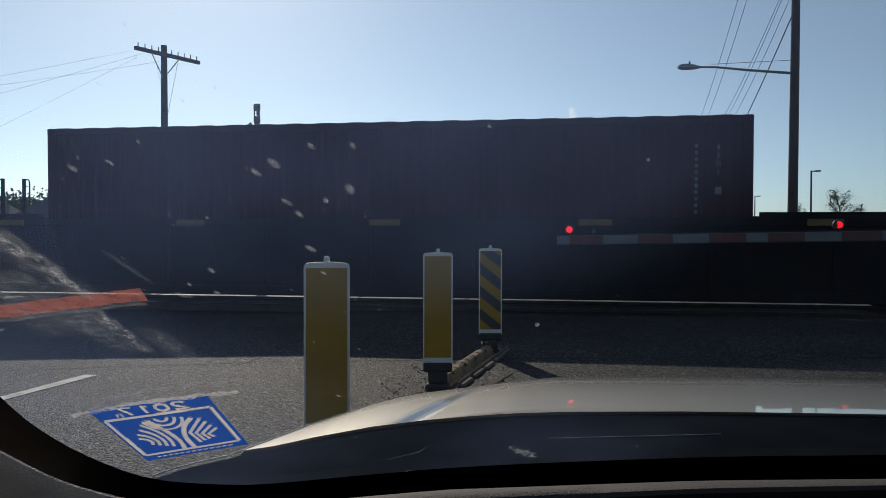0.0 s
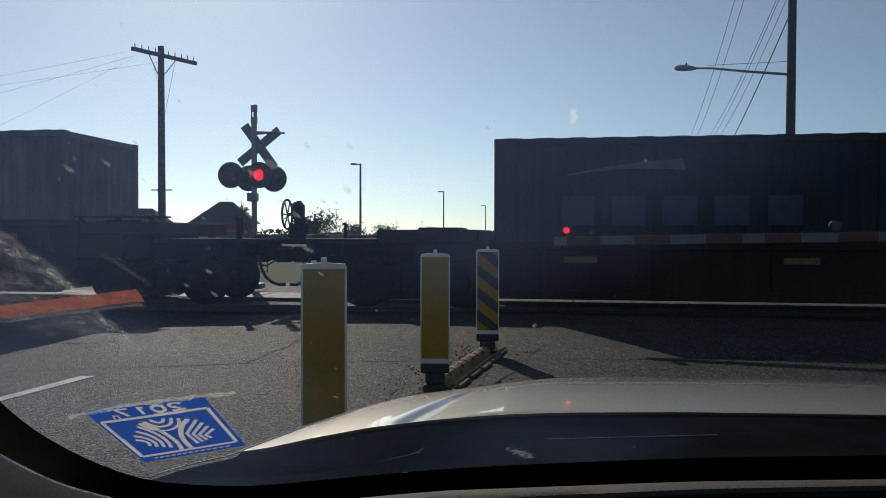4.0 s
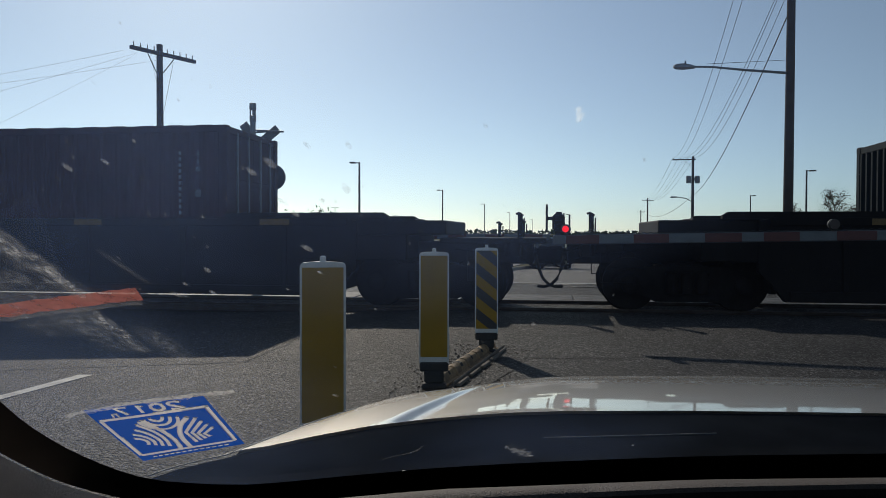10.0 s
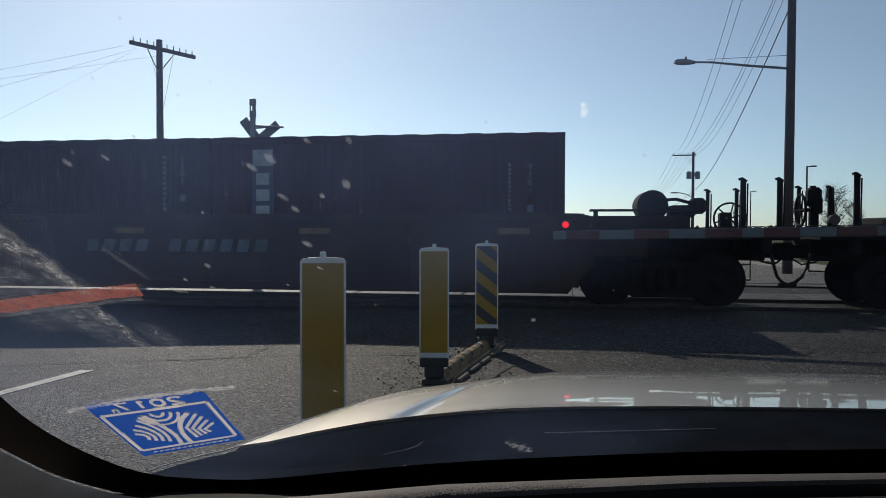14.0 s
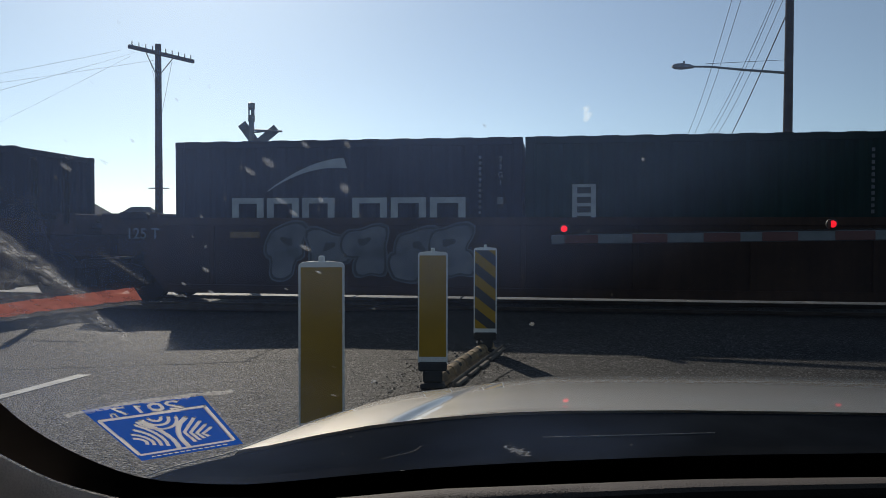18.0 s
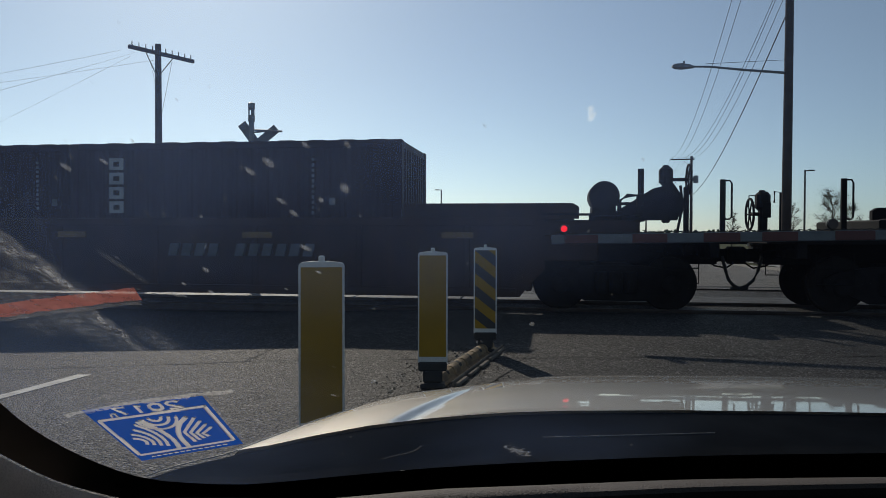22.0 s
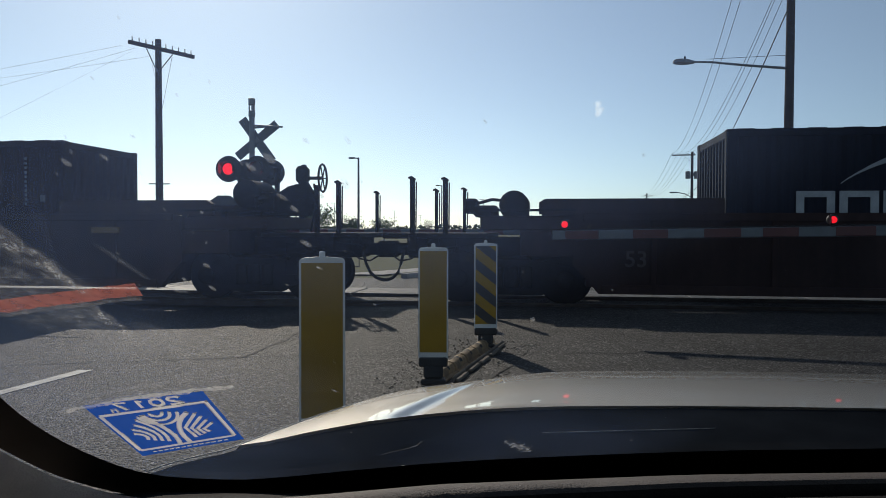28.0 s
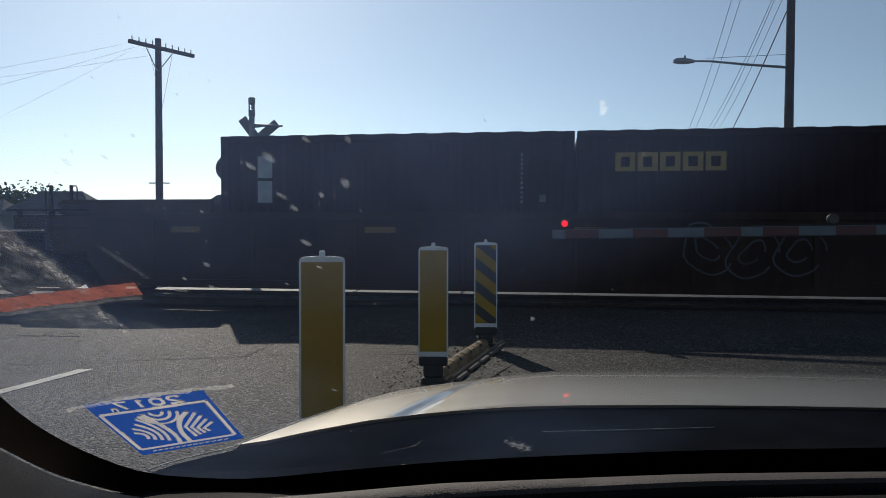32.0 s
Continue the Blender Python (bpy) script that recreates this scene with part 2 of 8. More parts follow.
def road_mat(name, col, grain=0.55):
    """Worn asphalt: pale aggregate in dark binder, its speckle also imitating sun glints, tyre-polished patches and
    stains.
    """
    m = bpy.data.materials.new(name)
    m.use_nodes = True
    N, L = m.node_tree.nodes, m.node_tree.links
    b = N["Principled BSDF"]
    tc = N.new("ShaderNodeTexCoord")
    vo = N.new("ShaderNodeTexVoronoi")
    vo.inputs["Scale"].default_value = 58
    n1 = N.new("ShaderNodeTexNoise")
    n1.inputs["Scale"].default_value, n1.inputs["Detail"].default_value = 0.7, 6
    n2 = N.new("ShaderNodeTexNoise")
    n2.inputs["Scale"].default_value, n2.inputs["Detail"].default_value = 60, 5
    for n in (vo, n1, n2):
        L.new(tc.outputs["Object"], n.inputs["Vector"])
    cr = N.new("ShaderNodeMix")
    cr.data_type = "RGBA"
    cr.inputs["A"].default_value, cr.inputs["B"].default_value = (*[c * (1 - grain) for c in col], 1), (*[c * (1 + 9 * grain) for c in col], 1)
    gn = N.new("ShaderNodeSeparateColor")
    L.new(vo.outputs["Color"], gn.inputs[0])
    pw = N.new("ShaderNodeMath")
    pw.operation, pw.inputs[1].default_value = "POWER", 4.0
    L.new(gn.outputs[1], pw.inputs[0])
    L.new(pw.outputs[0], cr.inputs["Factor"])
    c2 = N.new("ShaderNodeMix")
    c2.data_type, c2.blend_type = "RGBA", "MULTIPLY"
    c2.inputs["Factor"].default_value = 1
    ra = N.new("ShaderNodeMapRange")
    ra.inputs["From Min"].default_value, ra.inputs["From Max"].default_value = 0.3, 0.7
    ra.inputs["To Min"].default_value, ra.inputs["To Max"].default_value = 0.75, 1.25
    L.new(n1.outputs["Fac"], ra.inputs["Value"])
    L.new(cr.outputs["Result"], c2.inputs["A"])
    L.new(ra.outputs["Result"], c2.inputs["B"])
    # fine pale and dark chips, their contrast partly standing in for sun glints
    v2 = N.new("ShaderNodeTexVoronoi")
    v2.inputs["Scale"].default_value = 95
    L.new(tc.outputs["Object"], v2.inputs["Vector"])
    s2 = N.new("ShaderNodeSeparateColor")
    L.new(v2.outputs["Color"], s2.inputs[0])
    q2 = N.new("ShaderNodeMapRange")
    q2.inputs["To Min"].default_value, q2.inputs["To Max"].default_value = 0.45, 1.9
    p2 = N.new("ShaderNodeMath")
    p2.operation, p2.inputs[1].default_value = "POWER", 1.6
    L.new(s2.outputs[0], p2.inputs[0])
    L.new(p2.outputs[0], q2.inputs["Value"])
    c3 = N.new("ShaderNodeMix")
    c3.data_type, c3.blend_type = "RGBA", "MULTIPLY"
    c3.inputs["Factor"].default_value = 1
    L.new(c2.outputs["Result"], c3.inputs["A"])
    L.new(q2.outputs["Result"], c3.inputs["B"])
    L.new(c3.outputs["Result"], b.inputs["Base Color"])
    r2 = N.new("ShaderNodeMapRange")
    r2.inputs["To Min"].default_value, r2.inputs["To Max"].default_value = 0.5, 0.9
    L.new(n2.outputs["Fac"], r2.inputs["Value"])
    L.new(r2.outputs["Result"], b.inputs["Roughness"])
    b.inputs["Specular IOR Level"].default_value = 0.28
    bp = N.new("ShaderNodeBump")
    bp.inputs["Strength"].default_value, bp.inputs["Distance"].default_value = 1.0, 0.017
    mx = N.new("ShaderNodeMath")
    mx.operation = "ADD"
    sp = N.new("ShaderNodeSeparateColor")
    # each stone stands up by its own height, rounded towards its rim
    cell = N.new("ShaderNodeMath")
    cell.operation = "SUBTRACT"
    L.new(vo.outputs["Color"], sp.inputs[0])
    L.new(sp.outputs[0], cell.inputs[0])
    L.new(vo.outputs["Distance"], cell.inputs[1])
    L.new(cell.outputs[0], mx.inputs[0])
    L.new(n2.outputs["Fac"], mx.inputs[1])
    L.new(mx.outputs[0], bp.inputs["Height"])
    L.new(bp.outputs["Normal"], b.inputs["Normal"])
    return m


M_ROAD = road_mat("asphalt", (0.0325, 0.0310, 0.0300), 0.46)
M_ROAD_FAR = road_mat("pale_concrete", (0.150, 0.135, 0.118), 0.25)
M_CRACK = mat("crack_filler", (0.02, 0.02, 0.02), 0.9)
M_LINE = mat("road_paint_white", (0.42, 0.41, 0.385), 0.7, var=0.45, scale=9, fine=120, bump=0.3)
M_GRASS = mat("dry_grass", (0.050, 0.060, 0.024), 0.95, var=0.6, scale=1.5, fine=30, bump=1.0, col2=(0.085, 0.075, 0.040), spec=0.1)
M_DIRT = mat("ballast_grit", (0.17, 0.155, 0.135), 0.95, var=0.6, scale=5, fine=70, bump=1.0, spec=0.1)
M_KERB = mat("kerb_concrete", (0.36, 0.34, 0.31), 0.85, var=0.3, bump=0.5, spec=0.1)
M_RAIL = mat("rail_steel", (0.06, 0.05, 0.045), 0.6, 0.5, var=0.5, col2=(0.05, 0.03, 0.022))
M_PANEL = mat("worn_concrete_panel", (0.105, 0.10, 0.095), 0.65, var=0.5, scale=3, fine=40, bump=0.4, spec=0.15)
M_WOOD = mat("weathered_pole_wood", (0.055, 0.042, 0.036), 0.9, var=0.4, scale=3, fine=40, bump=0.6)
M_DARKMETAL = mat("dark_bronze_paint", (0.05, 0.048, 0.045), 0.5, 0.3)
M_GALV = mat("galvanised_steel", (0.20, 0.21, 0.22), 0.55, 0.35, var=0.25, fine=40)
M_BLACK = mat("black_paint", (0.018, 0.018, 0.019), 0.6, var=0.3)
M_RUBBER = mat("black_rubber", (0.025, 0.024, 0.023), 0.8, var=0.4, bump=0.3)
M_WHITEP = mat("white_plastic", (0.56, 0.56, 0.54), 0.45, var=0.16, scale=8)
M_YELLOW = mat("yellow_reflective_sheet", (0.275, 0.162, 0.012), 0.5, var=0.16, scale=4, fine=200, bump=0.1, spec=0.15)
M_STRIPE = mat("black_reflective_sheet", (0.02, 0.02, 0.02), 0.45)
M_CURB = mat("sun_bleached_yellow_rubber", (0.25, 0.165, 0.075), 0.8, var=0.5, scale=9, fine=60, bump=0.5, col2=(0.09, 0.07, 0.05))
M_FLANGE = mat("dusty_dark_rubber", (0.075, 0.062, 0.050), 0.9, var=0.5, scale=14, fine=90, bump=0.6, col2=(0.16, 0.13, 0.10))
# red and white sheets set dark: the arm's backlit shade is in their colour
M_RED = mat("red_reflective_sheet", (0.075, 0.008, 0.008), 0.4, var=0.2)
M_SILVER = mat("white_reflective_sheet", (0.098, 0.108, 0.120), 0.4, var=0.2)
M_GLOW_RED = glow_mat("lit_red_lens", (1.0, 0.012, 0.025), 1.2)
M_DULL_RED = mat("unlit_red_lens", (0.02, 0.004, 0.005), 0.3)
M_CARWHITE = mat("pearl_white_paint", (0.66, 0.615, 0.55), 0.5, 0.3, var=0.05, bump=0.0, spec=0.6)
_b = M_CARWHITE.node_tree.nodes["Principled BSDF"]
_b.inputs["Coat Weight"].default_value, _b.inputs["Coat Roughness"].default_value = 1.0, 0.03
M_COWL = mat("black_cowl_plastic", (0.014, 0.016, 0.019), 0.85, var=0.6, scale=9, fine=400, bump=0.0, spec=0.0)
M_DASH = mat("grey_dash_vinyl", (0.034, 0.026, 0.022), 0.75, var=0.15, fine=500, bump=0.35)
M_DASHDARK = mat("black_dash_vinyl", (0.013, 0.012, 0.012), 0.8, var=0.15, fine=500, bump=0.3, spec=0.1)
M_FRIT = mat("black_glass_border", (0.004, 0.004, 0.004), 0.7, bump=0.0, spec=0.1)
M_TRIM = mat("beige_pillar_trim", (0.66, 0.53, 0.44), 0.85, var=0.15, scale=20, fine=400, bump=0.3)
# unseen liner and seats, set pale to bounce light onto the trim
M_LINER = mat("beige_headliner", (0.58, 0.50, 0.43), 0.9, var=0.1)
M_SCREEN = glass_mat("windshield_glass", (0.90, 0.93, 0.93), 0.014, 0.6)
M_CARGLASS = mat("dark_car_glass", (0.02, 0.024, 0.028), 0.06, var=0.1, bump=0.0, spec=0.8)
M_DUST = haze_mat("dried_dust_film", (0.95, 0.92, 0.88), 0.16, 160, 0.45)
M_SMEAR = smear_mat("wiped_dust", (0.95, 0.92, 0.88), 1.0, 1.3)
M_FILM = smear_mat("thin_wiped_dust", (0.93, 0.91, 0.88), 0.30, 1.6)
M_SPECK = haze_mat("dried_water_spot", (0.85, 0.86, 0.88), 0.16, 300, 0.35)
M_GLUE = haze_mat("old_adhesive", (0.92, 0.90, 0.86), 0.55, 220, 0.42, 0.3)
M_REDSTRIP = haze_mat("translucent_red_film", (0.52, 0.175, 0.135), 0.78, 130, 0.45, 0.6)
M_STICKER = haze_mat("blue_sticker_film", (0.008, 0.085, 0.46), 0.93, 20, 0.4, 0.97)
M_STICKWHITE = haze_mat("white_sticker_print", (0.78, 0.74, 0.70), 1.0, 40, 0.4, 0.9)
M_TYRE = mat("tyre_rubber", (0.02, 0.02, 0.02), 0.85)
M_WHEEL = mat("cast_wheel_steel", (0.016, 0.013, 0.012), 0.8, 0.1, var=0.4, spec=0.15)
M_TRUCK = mat("grimy_cast_steel", (0.014, 0.012, 0.012), 0.85, 0.05, var=0.45, bump=0.4, spec=0.12)
M_LEAF = mat("tree_leaf", (0.055, 0.085, 0.025), 0.7, var=0.5, scale=2, spec=0.1)
M_BARK = mat("tree_bark", (0.085, 0.068, 0.052), 0.95, var=0.4, bump=0.8)
M_ROOF = mat("asphalt_shingle", (0.09, 0.085, 0.085), 0.9, var=0.3, scale=4, fine=25, bump=0.5, spec=0.1)
M_SIDING = mat("pale_siding", (0.16, 0.155, 0.15), 0.8, var=0.12, spec=0.1)
M_BRICK = mat("red_brick", (0.27, 0.12, 0.085), 0.85, var=0.35, fine=20, bump=0.4, spec=0.1)
M_HEDGE = mat("distant_woods", (0.045, 0.065, 0.03), 0.9, var=0.5, scale=0.4, fine=3, bump=0.5, spec=0.1)
def cloud_mat(name):
    m = bpy.data.materials.new(name)
    m.use_nodes = True
    N, L = m.node_tree.nodes, m.node_tree.links
    N.remove(N["Principled BSDF"])
    tr, em, mx, tc, nz, mr = [N.new("ShaderNode" + k) for k in ("BsdfTransparent", "Emission", "MixShader", "TexCoord", "TexNoise", "MapRange")]
    # emission stands in for the sunlight scattered in the cloud
    em.inputs[0].default_value, em.inputs[1].default_value = (0.92, 0.97, 1.0, 1), 1.0
    nz.inputs["Scale"].default_value, nz.inputs["Detail"].default_value = 0.12, 5
    mr.inputs["From Min"].default_value, mr.inputs["From Max"].default_value = 0.35, 0.7
    mr.inputs["To Min"].default_value, mr.inputs["To Max"].default_value = 0.0, 0.4
    L.new(tc.outputs["Object"], nz.inputs["Vector"])
    L.new(nz.outputs["Fac"], mr.inputs["Value"])
    L.new(mr.outputs["Result"], mx.inputs[0])
    L.new(tr.outputs[0], mx.inputs[1])
    L.new(em.outputs[0], mx.inputs[2])
    L.new(mx.outputs[0], N["Material Output"].inputs["Surface"])
    return m


M_CLOUD = cloud_mat("thin_cloud")
M_WIRE = mat("power_cable", (0.03, 0.03, 0.032), 0.6)
M_REFLECT = mat("yellow_car_reflector", (0.14, 0.072, 0.007), 0.5, var=0.4)


# ---- mesh building
class Geo:
    """Collects boxes, rods and sheets into one mesh."""

    def __init__(self):
        self.v, self.f = [], []

    def add(self, vs, fs):
        o = len(self.v)
        self.v += [tuple(p) for p in vs]
        self.f += [tuple(i + o for i in q) for q in fs]
        return self

    def box(self, x0, x1, y0, y1, z0, z1, c=0.0):
        lo, hi = (x0, y0, z0), (x1, y1, z1)
        if c <= 0:
            v = [(a, b, d) for d in (z0, z1) for b in (y0, y1) for a in (x0, x1)]
            return self.add(v, [(0, 2, 3, 1), (4, 5, 7, 6), (0, 1, 5, 4), (2, 6, 7, 3), (0, 4, 6, 2), (1, 3, 7, 5)])
        c = min(c, *[(b - a) * 0.45 for a, b in zip(lo, hi)])
        v, ix = [], {}
        for s in [(a, b, d) for a in (0, 1) for b in (0, 1) for d in (0, 1)]:
            for k in range(3):
                p = [(hi if s[j] else lo)[j] + (0 if j == k else (-c if s[j] else c)) for j in range(3)]
                ix[s, k] = len(v)
                v.append(p)
        f = []
        mid = [(a + b) / 2 for a, b in zip(lo, hi)]

        def face(idx):
            ps = [Vector(v[i]) for i in idx]
            n = (ps[1] - ps[0]).cross(ps[2] - ps[0])
            ctr = sum(ps, Vector()) / len(ps)
            f.append(tuple(idx) if n.dot(ctr - Vector(mid)) > 0 else tuple(reversed(idx)))
        for k in range(3):
            a, b = [j for j in range(3) if j != k]
            for sk in (0, 1):
                q = []
                for sa, sb in ((0, 0), (1, 0), (1, 1), (0, 1)):
                    s = [0, 0, 0]
                    s[k], s[a], s[b] = sk, sa, sb
                    q.append(ix[tuple(s), k])
                face(q)
            for sa in (0, 1):
                for sb in (0, 1):
                    s0, s1 = [0, 0, 0], [0, 0, 0]
                    s0[k], s1[k] = 0, 1
                    s0[a] = s1[a] = sa
                    s0[b] = s1[b] = sb
                    s0, s1 = tuple(s0), tuple(s1)
                    face([ix[s0, a], ix[s1, a], ix[s1, b], ix[s0, b]])
        for s in [(a, b, d) for a in (0, 1) for b in (0, 1) for d in (0, 1)]:
            face([ix[s, 0], ix[s, 1], ix[s, 2]])
        return self.add(v, f)

    def rod(self, pts, r, n=8, r2=None, cap=True):
        """A tube along points; r may taper to r2."""
        pts = [Vector(p) for p in pts]
        v, f = [], []
        for i, p in enumerate(pts):
            d = (pts[min(i + 1, len(pts) - 1)] - pts[max(i - 1, 0)]).normalized()
            a = d.orthogonal().normalized() if abs(d.z) > 0.9 else d.cross(Vector((0, 0, 1))).normalized()
            b = d.cross(a)
            rr = r if r2 is None else r + (r2 - r) * i / (len(pts) - 1)
            for k in range(n):
                w = 2 * math.pi * k / n
                v.append(p + a * math.cos(w) * rr + b * math.sin(w) * rr)
        for i in range(len(pts) - 1):
            for k in range(n):
                f.append((i * n + k, i * n + (k + 1) % n, (i + 1) * n + (k + 1) % n, (i + 1) * n + k))
        if cap:
            f.append(tuple(range(n - 1, -1, -1)))
            f.append(tuple((len(pts) - 1) * n + k for k in range(n)))
        return self.add(v, f)

    def lathe(self, prof, axis="y", n=24, at=(0, 0, 0)):
        """Turns (distance along the axis, radius) pairs round an axis."""
        v, f = [], []
        for a, r in prof:
            for k in range(n):
                w = 2 * math.pi * k / n
                c, s = r * math.cos(w), r * math.sin(w)
                p = {"x": (a, c, s), "y": (c, a, s), "z": (c, s, a)}[axis]
                v.append((p[0] + at[0], p[1] + at[1], p[2] + at[2]))
        m = len(prof)
        for i in range(m - 1):
            for k in range(n):
                f.append((i * n + k, i * n + (k + 1) % n, (i + 1) * n + (k + 1) % n, (i + 1) * n + k))
        f.append(tuple(range(n - 1, -1, -1)))
        f.append(tuple((m - 1) * n + k for k in range(n)))
        return self.add(v, f)

    def ring(self, at, R, r, axis="x", n=28, m=6):
        v, f = [], []
        for i in range(n):
            w = 2 * math.pi * i / n
            for j in range(m):
                q = 2 * math.pi * j / m
                rad, off = R + r * math.cos(q), r * math.sin(q)
                c, s = rad * math.cos(w), rad * math.sin(w)
                p = {"x": (off, c, s), "y": (c, off, s), "z": (c, s, off)}[axis]
                v.append((p[0] + at[0], p[1] + at[1], p[2] + at[2]))
        for i in range(n):
            for j in range(m):
                f.append((i * m + j, ((i + 1) % n) * m + j, ((i + 1) % n) * m + (j + 1) % m, i * m + (j + 1) % m))
        return self.add(v, f)

    def prism(self, outline, y0, y1):
        """An outline in x and z, from y0 to y1."""
        n = len(outline)
        v = [(x, y0, z) for x, z in outline] + [(x, y1, z) for x, z in outline]
        f = [tuple(range(n)), tuple(range(2 * n - 1, n - 1, -1))]
        f += [(i, i + n, (i + 1) % n + n, (i + 1) % n) for i in range(n)]
        return self.add(v, f)

    def grid(self, rows, flip=False):
        n = len(rows[0])
        v = [p for r in rows for p in r]
        f = []
        for i in range(len(rows) - 1):
            for j in range(n - 1):
                q = (i * n + j, i * n + j + 1, (i + 1) * n + j + 1, (i + 1) * n + j)
                f.append(q[::-1] if flip else q)
        return self.add(v, f)

    def mesh(self, name, material, smooth=35.0):
        me = bpy.data.meshes.new(name)
        me.from_pydata(self.v, [], self.f)
        bm = bmesh.new()
        bm.from_mesh(me)
        bmesh.ops.recalc_face_normals(bm, faces=bm.faces)
        bm.to_mesh(me)
        bm.free()
        me.materials.append(material)
        if smooth:
            me.shade_smooth()
            me.set_sharp_from_angle(angle=radians(smooth))
        return me


def part(name, geo, material, parent=None, label="", m=None, smooth=35.0):
    """One mesh object under a thing or a part."""
    data = geo.mesh(name, material, smooth) if isinstance(geo, Geo) else geo
    ob = new(name, data)
    if parent is not None:
        ob.parent = parent
    if m is not None:
        ob.matrix_basis = m
    if label:
        ob["label"] = label
    return ob


def thing(name, label, category, m=None, group="", kind=""):
    ob = new(name)
    ob.empty_display_size = 0.2
    if m is not None:
        ob.matrix_basis = m
    return tagged(ob, label, category, group, kind)


def text_mesh(name, body, size, material, mirror=False, width=None, thick=0.001):
    """Letters in the x-z plane, their middle at the origin, facing -y."""
    cu = bpy.data.curves.new(name, "FONT")
    cu.body, cu.size, cu.align_x, cu.align_y, cu.extrude, cu.offset = body, size, "CENTER", "CENTER", thick, size * 0.012
    tmp = bpy.data.objects.new(name, cu)
    scene.collection.objects.link(tmp)
    me = bpy.data.meshes.new_from_object(tmp.evaluated_get(bpy.context.evaluated_depsgraph_get()))
    bpy.data.objects.remove(tmp)
    bpy.data.curves.remove(cu)
    xs = [v.co.x for v in me.vertices]
    k = (width / (max(xs) - min(xs))) if width else 1.0
    for v in me.vertices:
        x, y, z = v.co
        v.co = ((-x if mirror else x) * k, -z, y)
    if not me.materials:
        me.materials.append(material)
    me.materials[0] = material
    return me


def on_track(along, away=0.0, z=0.0):
    """A pose in the track's own axes: along it, away behind the containers' near face, above the rail."""
    p = TRACK_N * (TRACK_DIST + away) + TRACK_E * along
    return pose(p.x, p.y, z, rz=TRACK_TURN)


# ---- ground, road and crossing
ROAD_TURN = 13.5          # the road's heading to the right of north
RD = Vector((math.sin(radians(ROAD_TURN)), math.cos(radians(ROAD_TURN)), 0))
RX = Vector((RD.y, -RD.x, 0))
ROAD_AT = Vector((0.15, 7.0, 0))


def road_point(across, along, z=0.0):
    p = ROAD_AT + RX * across + RD * along
    return (p.x, p.y, z)


def drop(x, y):
    """The street's crossfall west of its crown."""
    a = (Vector((x, y, 0)) - ROAD_AT).dot(RX)
    return -min(0.11, max(0.0, 0.032 * (-1.6 - a)))


def road_grid(rows):
    return [[(x, y, z + drop(x, y)) for x, y, z in r] for r in rows]


def fall(y):
    """The ground beyond the rails drops gently away."""
    return float(np.interp(y, [17.5, 22, 45, 90], [0, -0.12, -0.85, -1.3]))


